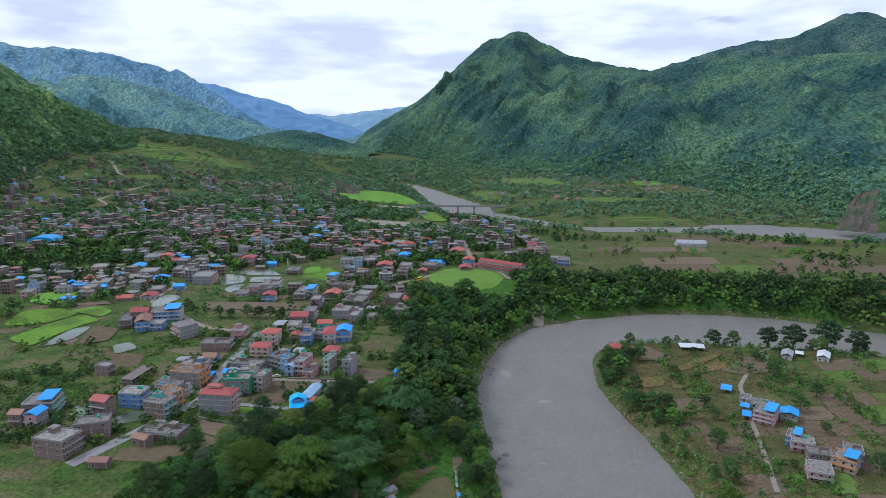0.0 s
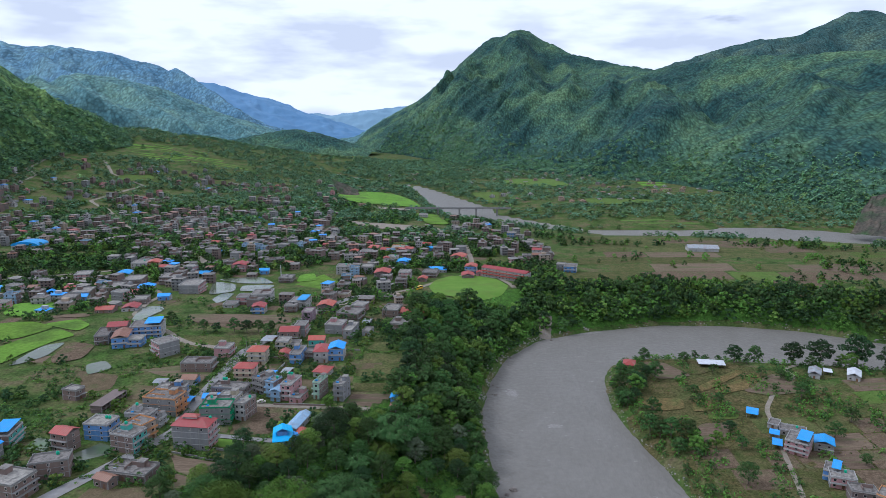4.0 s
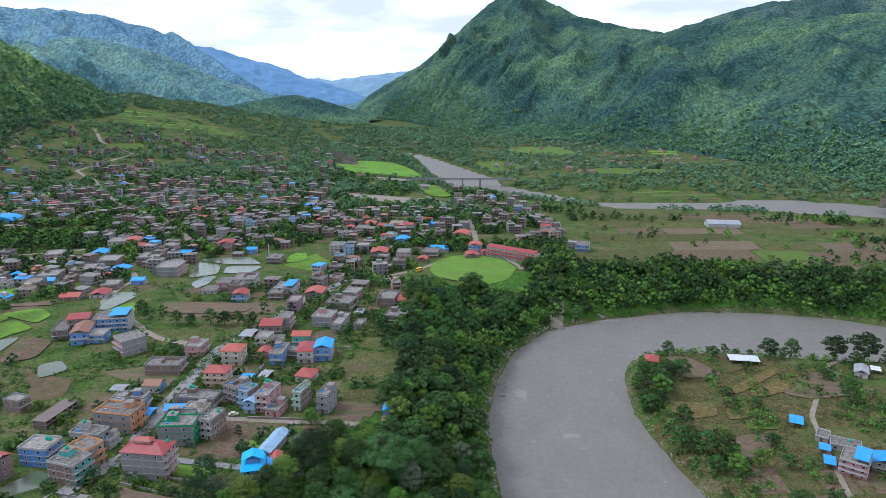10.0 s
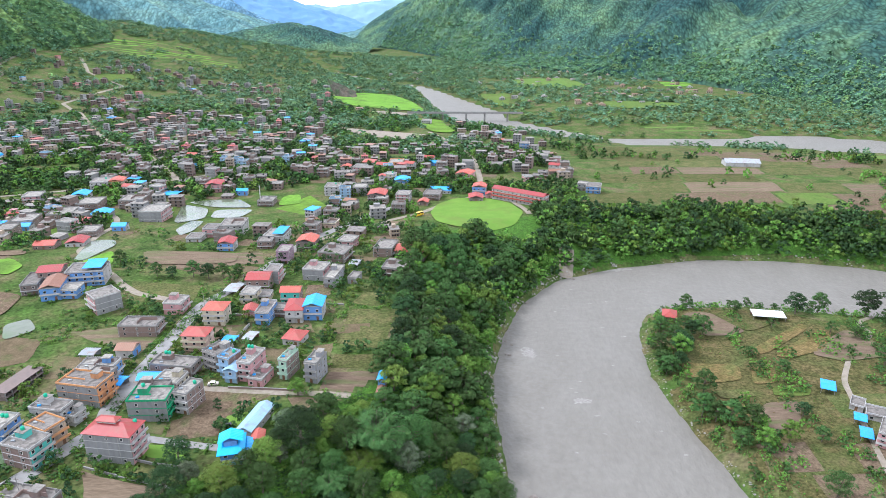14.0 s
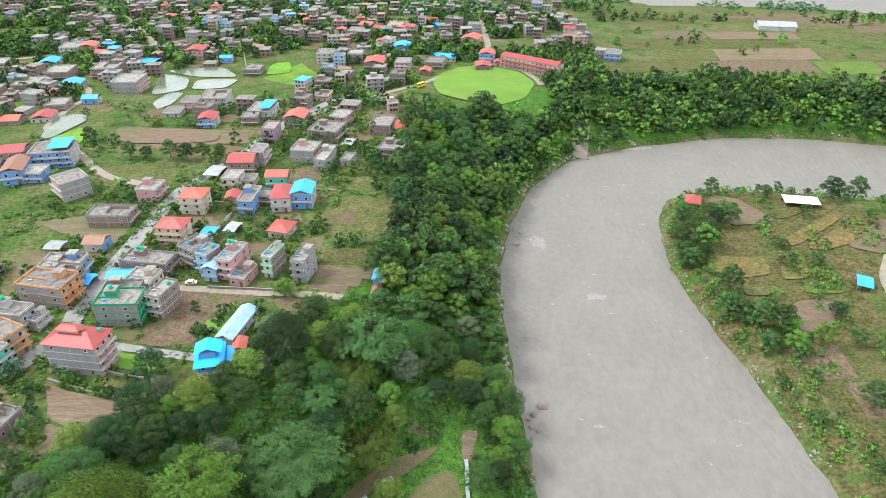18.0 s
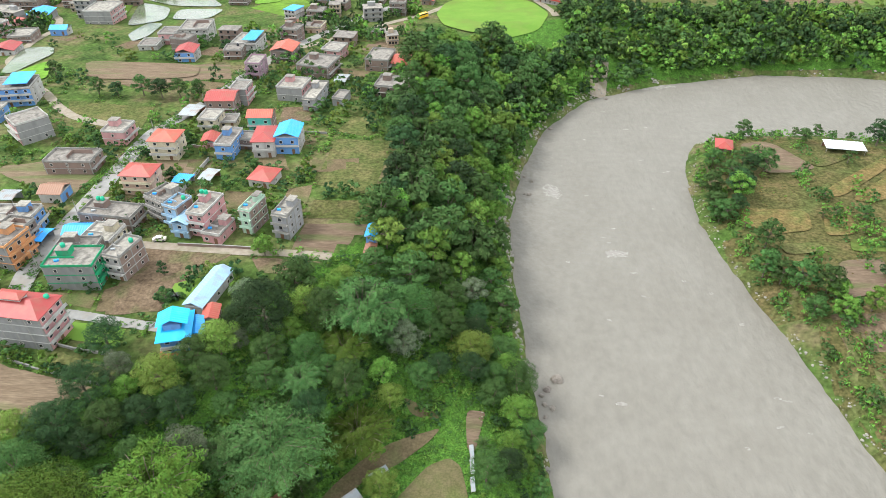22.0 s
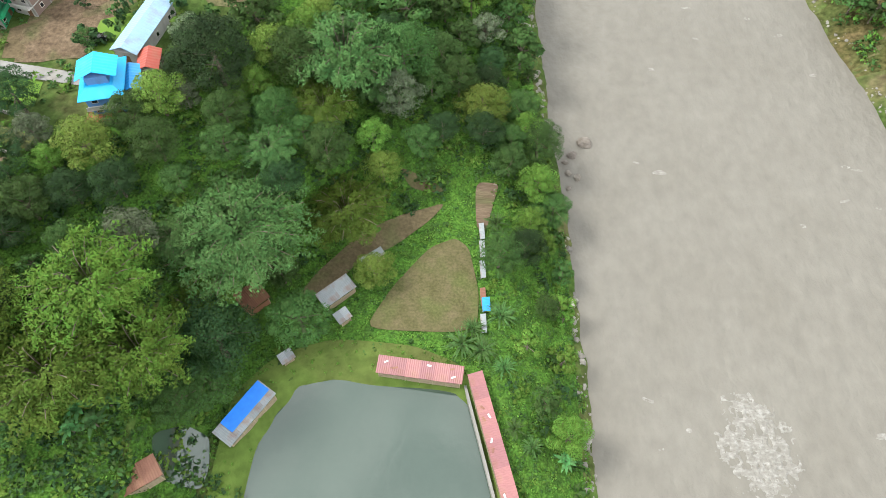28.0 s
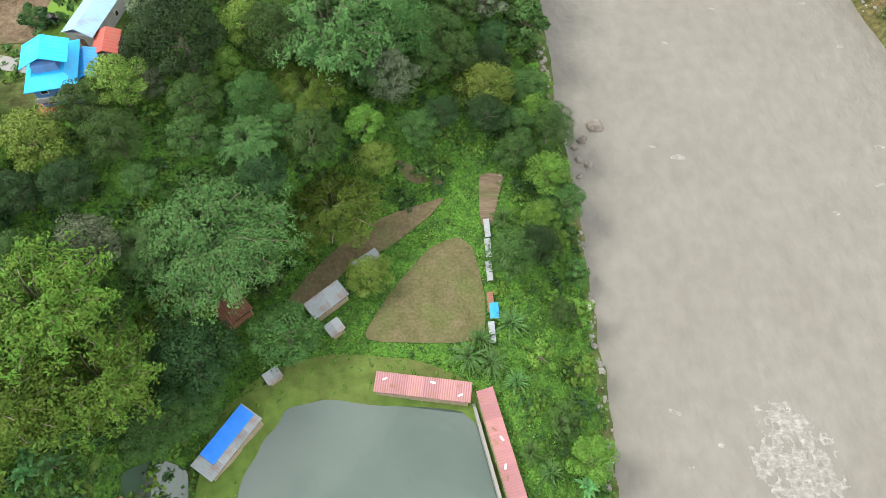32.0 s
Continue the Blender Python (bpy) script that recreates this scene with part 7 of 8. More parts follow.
tagged(new("ground_cover", mesh("ground_cover", np.stack([cx, cy, cz], 2).reshape(-1, 3).tolist(), cells, M["lush"], True)), "lush green mat of low plants on the slope", "plants", kind="stuff")
# undergrowth on the slope and the banks
under = []
for _ in range(15000):
    x, y = slope_rng.uniform(-125, 50), 140 + 340 * slope_rng.uniform(0, 1) ** 1.5
    a, b = x / UNIT, y / UNIT
    if inside(POND_M, x, y) or inside(PLATEAU, a, b) or inside(PENINSULA, a, b) or along(RIVER, a, b) * UNIT < 1.5:
        continue
    if inside(CLEAR, x, y) and (vnoise(np.float64(x / 5), np.float64(y / 5), 3) < 0.5 or inside(BARE, x, y)):
        continue
    if x > 7 and y < 216 and slope_rng.uniform() < 0.8:
        continue
    r = slope_rng.uniform(0.6, 1.9)
    under.append((x, y, ground(x, y) - 0.2, r, r * slope_rng.uniform(0.8, 1.6)))
for _ in range(1500):
    x, y = slope_rng.uniform(-24, 27), slope_rng.uniform(165, 262)
    green_strip = inside([(-19, 210), (-2, 226), (-1, 221.5), (-8, 217.5), (-14, 208)], x, y)
    if (x > 8 or green_strip) and along(RIVER, x / UNIT, y / UNIT) * UNIT > 0.4:
        r = slope_rng.uniform(0.35, 0.9)
        under.insert(0, (x, y, ground(x, y) - 0.2, r, r * slope_rng.uniform(0.8, 1.5)))
low = []
for _ in range(9000):
    x, y = slope_rng.uniform(-60, 28), slope_rng.uniform(164, 262)
    a, b = x / UNIT, y / UNIT
    if inside(POND_M, x, y) or inside(PLATEAU, a, b) or along(RIVER, a, b) * UNIT < 0.6 or any(inside(f, x, y) for f in FIELDS if abs(f[0][0] - x) < 40 and abs(f[0][1] - y) < 40) or inside([(-14, 191), (-32, 190), (-46, 160), (14, 160), (3, 188)], x, y):
        continue
    r = slope_rng.uniform(0.3, 0.75)
    low.append((x, y, ground(x, y) + 0.05, r, r * slope_rng.uniform(0.5, 1.1)))
half = len(low) // 2
for _ in range(420):
    x, y = slope_rng.uniform(-46, 8), slope_rng.uniform(160, 195)
    if not inside(POND_M, x, y):
        r = slope_rng.uniform(0.2, 0.55)
        low.insert(0, (x, y, ground(x, y) + 0.6, r, r * slope_rng.uniform(0.5, 1.0)))
woods("low_plants", low[:half], HERB, LEAVES["bright"], "low bright green plants on the ground", slope_rng)
woods("low_plants_dark", low[half:], HERB, LEAVES["mid"], "low green plants on the ground", slope_rng)
third = len(under) // 3
woods("undergrowth_bright", under[:third], SHRUB, LEAVES["bright"], "lush bright green undergrowth on the slope", slope_rng)
woods("undergrowth_green", under[third:2 * third], SHRUB, LEAVES["mid"], "lush green undergrowth on the slope", slope_rng)
woods("undergrowth_dark", under[2 * third:], SHRUB, LEAVES["deep"], "thick green bushes on the slope", slope_rng)

# trees along the far cliff, in the town, on the point and across the plain
wood_rng = np.random.default_rng(31)
GARDENS = []


def scatter(n, box, keep, r0, r1, tall=(1.5, 2.3)):
    """Random places in a box, where keep() allows: x, y, height of the ground, crown radius, crown height."""
    x, y = wood_rng.uniform(box[0], box[1], n), wood_rng.uniform(box[2], box[3], n)
    ok = keep(x, y)
    x, y = x[ok], y[ok]
    r = wood_rng.uniform(r0, r1, len(x))
    return list(zip(x, y, grounds(x, y) - 0.3, r, r * wood_rng.uniform(tall[0], tall[1], len(x))))


def lay(name, places, templates, label, cuts=(0, 0.24, 0.56, 0.74, 0.86, 0.95, 1.0)):
    wood_rng.shuffle(places)
    for k, leaf in enumerate(("deep", "mid", "bright", "bamboo", "lime", "yellow")):
        p = places[int(len(places) * cuts[k]):int(len(places) * cuts[k + 1])]
        if p:
            # far crowns take the leaf colours that have haze painted in
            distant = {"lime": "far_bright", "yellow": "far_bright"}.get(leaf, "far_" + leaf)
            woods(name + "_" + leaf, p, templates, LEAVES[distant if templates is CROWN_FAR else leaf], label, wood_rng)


def away(pts, x, y, gap):
    """True where no point of pts is nearer than gap."""
    ok = np.ones(len(x), bool)
    for a, b in pts:
        ok &= (x - a) ** 2 + (y - b) ** 2 > gap * gap
    return ok


def cliff(x, y):
    a, b = x / UNIT, y / UNIT
    e = along(EDGE, a, b) * UNIT
    return ~inside(PENINSULA, a, b) & (along(RIVER, a, b) * UNIT > 2.5) & (~inside(PLATEAU, a, b) | (e < 10 + 26 * vnoise(x / 34, y / 34, 6))) & ~inside([(-26, 485), (62, 485), (62, 592), (-26, 592)], x, y)


def hedges(x, y):
    return inside(PLATEAU, x / UNIT, y / UNIT) & (x > 66) & (along(UPRIVER, x / UNIT, (y + 25) / UNIT) * UNIT > 22) & ((vnoise(x / 70 + y / 300, y / 34, 15) > 0.70) | (wood_rng.uniform(0, 1, len(x)) < 0.05))


def town_green(x, y):
    ok = away(TAKEN, x, y, 6.0) & ~inside(WET, x, y)
    for r in ROADS:
        ok &= along(r, x, y) > 4
    a, b = x / UNIT, y / UNIT
    for f in FIELDS:
        ok &= ~inside(f, x, y)
    return ok & inside(PLATEAU, a, b) & (along(UPRIVER, a, b) * UNIT > 10) & ~((x > -26) & (x < 66) & (y > 485) & (y < 596)) & (vnoise(x / 38, y / 38, 25) > 0.30) & ~(inside(OPEN, x, y) & (vnoise(x / 15, y / 15, 77) < 0.72))


def wooded_hill(x, y):
    terraces = inside(TERRACES, x, y) & (vnoise(x / 30, y / 30, 5) < 0.8)
    return town_green(x, y) & ((vnoise(x / 70, y / 70, 2) > 0.28) | (y > 1250)) & ~terraces & ~inside([(-45, 900), (-45, 1090), (125, 1090), (125, 900)], x, y)


def beyond(x, y):
    fields = np.zeros(x.shape, bool)
    for f in FAR_FIELDS:
        fields |= inside(f, x, y)
    belt = (x > 330) & (y < 1320) & (y > 1000)
    return (along(UPRIVER, x / UNIT, y / UNIT) * UNIT > 8) & ~fields & ((vnoise(x / 90, y / 45, 35) > 0.36) | belt | (y > 1650))


for _ in range(900):
    x, y = float(wood_rng.uniform(-330, 40)), float(wood_rng.uniform(300, 720))
    if len(GARDENS) < 70 and town_free(x, y, 12) and away(GARDENS, np.array([x]), np.array([y]), 22)[0]:
        GARDENS.append((x, y))
        w, d, a = wood_rng.uniform(5, 9), wood_rng.uniform(4, 8), radians(wood_rng.uniform(-20, 10))
        c, s = math.cos(a), math.sin(a)
        k = str(wood_rng.choice(["earth", "ploughed", "stubble", "crop"]))
        field([(x + p * w * c - q * d * s, y + p * w * s + q * d * c) for p, q in ((-1, -1), (1, -1), (1, 1), (-1, 1))], M[k], "small brown garden plot between houses", name="garden_plot", cell=5)
TAKEN += GARDENS
lay("cliff_woods", scatter(5200, (10, 520, 380, 620), cliff, 3.0, 6.2), CROWN_CLIFF, "dense trees on the steep river bank")
lay("plain_trees", scatter(3600, (66, 900, 540, 960), hedges, 2.0, 4.6), CROWN_MID, "scattered trees and hedges between fields")
lay("near_town_trees", scatter(1500, (-260, 30, 200, 345), town_green, 1.0, 3.2), CROWN_NEAR, "green bushes and trees between the houses")
lay("town_trees", scatter(6600, (-520, 110, 480, 820), town_green, 1.8, 4.6), CROWN_MID, "green trees between the houses")
lay("street_trees", scatter(1500, (-330, 110, 345, 480), town_green, 1.4, 3.8), CROWN_CLIFF, "green trees in the gardens of the town")
lay("upper_town_trees", scatter(7000, (-640, 70, 600, 1150), lambda x, y: town_green(x, y) & ((vnoise(x / 42, y / 42, 66) < 0.42) | (vnoise(x / 14, y / 14, 67) > 0.6)), 2.6, 5.2, (1.1, 1.8)), CROWN_MID, "clumps of trees between the upper houses", (0, 0.3, 0.7, 0.85, 0.95, 0.98, 1.0))
FAR_MIX = (0, 0.34, 0.72, 0.82, 0.97, 0.99, 1.0)
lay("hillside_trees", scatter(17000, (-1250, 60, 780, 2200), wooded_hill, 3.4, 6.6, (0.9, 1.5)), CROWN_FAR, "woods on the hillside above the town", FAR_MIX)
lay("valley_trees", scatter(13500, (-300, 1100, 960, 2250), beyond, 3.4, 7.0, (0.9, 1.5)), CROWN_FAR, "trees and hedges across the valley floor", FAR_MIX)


def climb(name, n, low, high, a, b, r0, r1):
    """Places for crowns on a mountain's slope: between two heights of its grid and two stretches along it, from 0 to 1."""
    g = SLOPES[name]
    i = wood_rng.integers(int(a * (g.shape[0] - 1)), int(b * (g.shape[0] - 1)), n)
    j = wood_rng.integers(int(low * g.shape[1] / 1.25), int(high * g.shape[1] / 1.25), n)
    j = np.maximum((j * wood_rng.uniform(0, 1, n) ** 0.6).astype(int), int(low * g.shape[1] / 1.25))
    p = g[i, j] + np.stack([wood_rng.uniform(-4, 4, n), wood_rng.uniform(-4, 4, n), np.full(n, -2.0)], 1)
    r = wood_rng.uniform(r0, r1, n)
    return list(zip(p[:, 0], p[:, 1], p[:, 2], r, r * wood_rng.uniform(1.0, 1.6, n)))


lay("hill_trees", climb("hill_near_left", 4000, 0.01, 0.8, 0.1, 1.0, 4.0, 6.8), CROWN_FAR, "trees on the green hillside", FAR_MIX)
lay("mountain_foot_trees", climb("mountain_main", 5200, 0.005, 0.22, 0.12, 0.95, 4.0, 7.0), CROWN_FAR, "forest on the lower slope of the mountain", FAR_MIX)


def river_side(x, y):
    d = along(UPRIVER, x / UNIT, y / UNIT) * UNIT
    near_side = y < np.interp(x, [40, 80, 210, 300, 420, 540, 800], [1075, 1050, 952, 934, 934, 910, 800])
    return near_side & (d > 3) & (d < 40) & ((x < 205) | ((x > 280) & (vnoise(x / 26, y / 40, 71) > 0.46)))


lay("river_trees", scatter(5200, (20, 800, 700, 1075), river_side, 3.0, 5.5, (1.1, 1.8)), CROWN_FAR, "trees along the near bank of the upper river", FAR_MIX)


def shore(x, y):
    d = along(RIVER, x / UNIT, y / UNIT) * UNIT
    return inside(PENINSULA, x / UNIT, y / UNIT) & (d > 3.5) & (d < 20) & (np.hypot(x - 123.7, y - 389) > 9) & (vnoise(x / 14, y / 14, 45) > 0.33)


def tip(x, y):
    return inside([(102, 335), (103, 392), (122, 396), (136, 372), (124, 345)], x, y) & (along(RIVER, x / UNIT, y / UNIT) * UNIT > 3) & (np.hypot(x - 123.7, y - 390) > 8)


def on_rows(x, y):
    return inside(PENINSULA, x / UNIT, y / UNIT) & (along(RIVER, x / UNIT, y / UNIT) * UNIT > 18) & (vnoise(x / 9, y / 40, 51) > 0.62)


def set_out(places, most, kinds, s0, s1, where):
    kept = []
    for p in places:
        if len(kept) < most and all((p[0] - a) ** 2 + (p[1] - b) ** 2 > 12 for a, b in kept):
            kept.append(p[:2])
            plant(str(wood_rng.choice(kinds)), float(p[0]), float(p[1]), float(wood_rng.uniform(s0, s1)), where)


set_out(scatter(700, (95, 330, 150, 420), shore, 1, 2), 46, ["small_a", "small_b", "bright_a", "mid_b", "small_a"], 0.7, 1.1, "near the shore of the point")
set_out(scatter(300, (100, 140, 330, 400), tip, 1, 2), 24, ["small_a", "mid_b", "deep_b", "mid_b", "small_b"], 0.6, 1.0, "at the wooded tip of the point")
set_out(scatter(500, (106, 320, 190, 400), on_rows, 1, 2), 26, ["small_a", "small_b", "small_a", "mid_b"], 0.6, 1.0, "between fields on the point")
bush = scatter(6500, (90, 340, 140, 420), lambda x, y: inside(PENINSULA, x / UNIT, y / UNIT) & (along(RIVER, x / UNIT, y / UNIT) * UNIT > 2.5) & ((along(RIVER, x / UNIT, y / UNIT) * UNIT < 16) | (vnoise(x / 10, y / 30, 53) > 0.62)), 0.6, 2.2)
woods("point_bushes", bush[::2], SHRUB, LEAVES["bright"], "green bushes along the river shore", wood_rng)
woods("point_dark_bushes", bush[1::2], SHRUB, LEAVES["mid"], "darker bushes along the river shore", wood_rng)
for x, y, s in ((235, 397, 1.1), (254, 398, 1.25), (275, 391, 1.3), (196, 398, 0.8), (290, 380, 1.1)):
    plant("deep_a", x, y, s, "by the shore of the point")

def weedy(x, y):
    ok = away(TAKEN, x, y, 5.5) & inside(PLATEAU, x / UNIT, y / UNIT) & (vnoise(x / 11, y / 11, 81) > 0.42)
    for f in FIELDS:
        ok &= ~inside(f, x, y)
    return ok


weeds = scatter(9000, (-230, -18, 200, 420), weedy, 0.5, 1.7, (0.7, 1.4))
woods("weeds_bright", weeds[::2], HERB, LEAVES["bright"], "bright green weeds and beans between houses", wood_rng)
woods("weeds_green", weeds[1::2], HERB, LEAVES["mid"], "green weeds between houses", wood_rng)


def maize_row(x, y):
    u, v = x * 0.97 + y * 0.22, y * 0.97 - x * 0.22
    return inside(PENINSULA, x / UNIT, y / UNIT) & (along(RIVER, x / UNIT, y / UNIT) * UNIT > 12) & (x < 320) & (np.abs(v / 2.6 - np.round(v / 2.6)) < 0.22) & (vnoise(u / 26, v / 17, 83) > 0.4)


M["dry_maize"] = material("dry_maize", [(0.13, 0.105, 0.035), (0.21, 0.165, 0.06)], 0.5, 0.8, 0, island=0.4, spec=0.08)
maize = scatter(9000, (112, 320, 190, 402), maize_row, 0.35, 0.7, (1.0, 2.0))
woods("maize_dry", maize[::2], HERB, M["dry_maize"], "drying yellow-brown maize in rows on the point", wood_rng)
woods("maize_green", maize[1::2], HERB, LEAVES["lime"], "yellow-green maize in rows on the point", wood_rng)

# ---- pond, sheds and terrace ----
M["bamboo_wood"] = material("bamboo_wood", [(0.30, 0.24, 0.15), (0.42, 0.35, 0.24)], 2, 0.8, 0.3, 9)
M["gravel"] = material("gravel", [(0.17, 0.15, 0.125), (0.25, 0.23, 0.20)], 0.6, 0.95, 0.8, 3, fine=(2.0, 0.35))
M["plank"] = material("plank", [(0.20, 0.15, 0.10), (0.3, 0.24, 0.17)], 1.5, 0.9, 0.3, 8, per_object=0.2)
M["tarp"] = material("tarp", [(0.02, 0.16, 0.62), (0.03, 0.21, 0.72)], 0.6, 0.45, 0.2, 3)
ribbon("path_terrace", [(7.6, 234), (6, 226), (5, 222), (5.6, 212), (6.2, 204), (5.4, 196)], 1.5, M["gravel"], "narrow gravel path along a retaining wall", "path")
for k in range(9):
    y = 224 + k * 1.2
    st = thing("garden_step", pose(5.2 + k * 0.28, y, ground(5.2 + k * 0.28, y) + 0.02, 0, 0, -12), "flat reddish earth step beside the path", "step", "earth steps")
    st2 = part("tread", box_mesh("tread", 2.6, 0.7, 0.2, M["track"]), st)


def shed(x, y, rot, w, d, h, roof_mat, label, gable=False, rise=0.5, wall_mat=None, walls="nswe", name="shed", base=None):
    """A farm shed: corner posts, board walls and a ribbed metal roof."""
    if base is None:
        base = min(ground(x + a * d / 2, y + b * d / 2) for a in (-0.6, 0.6) for b in (-0.6, 0.6)) - 0.2
    ob = thing(name, pose(x, y, base, 0, 0, rot), label, "shed", "farm sheds")
    n = max(2, int(w / 2.6) + 1)
    for u in np.linspace(-w / 2 + 0.12, w / 2 - 0.12, n):
        for v in (-1, 1):
            part("post", box_mesh("post", 0.14, 0.14, h + 0.2, M["bamboo_wood"]), ob, at=pose(u, v * (d / 2 - 0.1), 0))
    for side, ww, dd, a, b in (("s", w - 0.3, 0.07, 0, -d / 2 + 0.1), ("n", w - 0.3, 0.07, 0, d / 2 - 0.1), ("w", 0.07, d - 0.3, -w / 2 + 0.1, 0), ("e", 0.07, d - 0.3, w / 2 - 0.1, 0)):
        if side in walls:
            part("wall_panel", box_mesh("wall_panel", ww, dd, h * 0.86, wall_mat or M["plank"]), ob, at=pose(a, b, 0.02))
    sheets = max(2, int(w / 2.4))
    for k in range(sheets):
        u0 = -w / 2 - 0.35 + (w + 0.7) * k / sheets
        part("roof_sheet", corrugated("roof_sheet", (w + 0.7) / sheets + 0.06, d, rise, roof_mat, 0.0 if k % 2 else 0.02, gable, 0.4), ob, at=pose(u0 + (w + 0.7) / sheets / 2, 0, h + 0.2 + (0.03 if k % 2 else 0.0)))
    return ob


shed(-6.45, 188.5, -6.4, 16.0, 3.5, 2.3, SHEET["pink"], "long low poultry shed with a faded pink metal roof", walls="ns", base=7.2)
shed(7.95, 174.3, -74.4, 28.0, 2.9, 2.3, SHEET["pink"], "very long narrow poultry shed with a faded pink roof", walls="ns", base=7.4)
long_shed = shed(-38.5, 178.9, 57, 11.5, 4.4, 2.5, SHEET["metal"], "long farm shed with grey metal sheets under a blue tarpaulin", walls="nswe", base=7.3)
part("tarpaulin", Shape().box(-4.0, -0.5, 3.06, 5.9, 2.5, 3.12).mesh("tarpaulin", M["tarp"]), long_shed, "bright blue tarpaulin", pose(0, 0, 0.02, 5, 0, 0))
shed(-24.5, 204.6, 42, 7.0, 3.6, 2.4, SHEET["metal"], "shed with patched grey and rusty metal sheets", rise=0.6)
shed(-22.6, 199.3, 40, 2.3, 2.6, 2.0, SHEET["metal"], "tiny shed with a grey metal roof")
shed(-17.8, 213.2, 38, 4.6, 1.9, 2.0, SHEET["metal"], "small lean-to with grey metal sheets")
shed(-41.4, 202.6, 43, 4.9, 4.9, 2.6, SHEET["rust"], "square shed with a rusty brown metal roof", gable=False, rise=0.9, wall_mat=SHEET["rust"])
shed(-32.6, 190.3, 38, 2.2, 2.2, 1.8, SHEET["metal"], "tiny hut on stilts at the pond edge")
for k, (y, c, l) in enumerate(((221, "metal", "low pen roofed with grey sheets"), (216.5, "metal", "low pen roofed with pale sheets"), (211.5, "metal", "low pen roofed with grey sheets"), (205.0, "rust", "low pen roofed with rusty sheets"), (199.0, "metal", "low pen roofed with pale sheets"))):
    shed(5.4 + 0.1 * k, y, -86, 3.4, 1.1, 1.1, SHEET[c], l, rise=0.2)
shed(6.3, 203.2, -86, 2.4, 1.6, 1.3, SHEET["blue"], "low pen under a blue sheet", rise=0.2)
shed(-52.5, 165, 35, 8, 4, 2.6, SHEET["rust"], "old shed with a brown roof under trees")
plot([(-43, 168), (-42, 183), (-35, 191), (-24, 195), (-8, 194), (1, 190.5), (4, 186), (10, 168), (10, 148), (-42, 148)], M["lawn"], "trodden yellow-green grass bank round the pond", "pond_bank", 0.62, 40)["kind"] = "structure"
patch_rng = np.random.default_rng(44)
for roof in [o for o in scene.objects if o.name.startswith("shed") and o.parent is None and "poultry" in o["label"]]:
    long = 7.0 if "low" in roof["label"] else 12.5
    for k in range(6):
        u, v = patch_rng.uniform(-long, long), patch_rng.uniform(-1.0, 1.0)
        part("patch", box_mesh("patch", 0.9, 0.35, 0.04, SHEET["white" if k % 2 else "rust"]), roof, at=pose(u, v, 2.3 + 0.2 + 0.25 + 0.14 * v + 0.08, 8, 0, patch_rng.uniform(-40, 40)))
# walls of the pond and loose timber
for k in range(11):
    a, b = np.array((2.3, 186.4)), np.array((11.4, 152))
    p = a + (b - a) * k / 11
    q = a + (b - a) * (k + 1) / 11
    wl = thing("pond_wall", pose((p[0] + q[0]) / 2, (p[1] + q[1]) / 2, 5.4, 0, 0, math.degrees(math.atan2(q[1] - p[1], q[0] - p[0]))), "grey stone retaining wall of the pond", "wall", "pond wall sections")
    part("masonry", box_mesh("masonry", float(np.hypot(*(q - p))), 0.5, 2.5, PAINT["concrete"]), wl)
rng7 = np.random.default_rng(70)
for k in range(9):
    x, y = -44 + rng7.uniform(-3, 3), 196 + rng7.uniform(-3, 3)
    z = ground(x, y)
    lg = thing("log", pose(x, y, z + 0.12, 0, 90, rng7.uniform(0, 180)), "fallen brown log on bare ground", "log", "loose timber")
    part("stem", Shape().tube((0, 0, -1.3), (0, 0, 1.3), 0.14, 0.11, 7).mesh("stem", M["bark"]), lg)
for k in range(14):
    x, y = rng7.uniform(-26, -2), rng7.uniform(191.5, 194)
    cr = thing("litter_bag", pose(x, y, ground(x, y) + 0.03, 0, 0, rng7.uniform(0, 180)), "small white scrap lying on the grass", "litter", "scraps by the pond")
    part("scrap", box_mesh("scrap", 0.5, 0.35, 0.12, SHEET["white"]), cr)

# ---- river: boulders, stones, white water, shingle ----
def boulder(seed, r):
    rng = np.random.default_rng(seed)
    bm = bmesh.new()
    bmesh.ops.create_icosphere(bm, subdivisions=2, radius=1)
    for v in bm.verts:
        k = 1 + 0.35 * (noise.noise(v.co * 1.3 + Vector((seed, 0, 0)))) + 0.12 * noise.noise(v.co * 3.1 + Vector((0, seed, 0)))
        v.co = Vector((v.co.x * k * 1.25, v.co.y * k, v.co.z * k * 0.7)) * r
    me = bpy.data.meshes.new("boulder")
    bm.to_mesh(me)
    bm.free()
    me.materials.append(M["wet_stone"])
    return me


M["wet_stone"] = material("wet_stone", [(0.10, 0.085, 0.07), (0.22, 0.19, 0.165)], 0.8, 0.6, 0.6, 4, per_object=0.2)
for k, (x, y, r) in enumerate(((32.1, 254.3, 1.7), (28.5, 250.2, 1.1), (29.4, 243.2, 0.9), (27.2, 244.6, 0.8), (26.6, 248.0, 0.7), (31.5, 361, 1.0), (29.5, 361.4, 0.5), (33.5, 372, 0.9), (30.5, 376, 0.8), (47, 425, 1.1), (27.0, 240, 0.6), (82, 463, 1.2), (80, 470, 1.0))):
    tagged(new("boulder", boulder(k, r)), "dark wet boulder at the edge of the river", "boulder", "river boulders").matrix_basis = pose(x, y, 0.1 * r, 0, 0, 40 * k)
rock_rng = np.random.default_rng(8)
unit_rocks = []
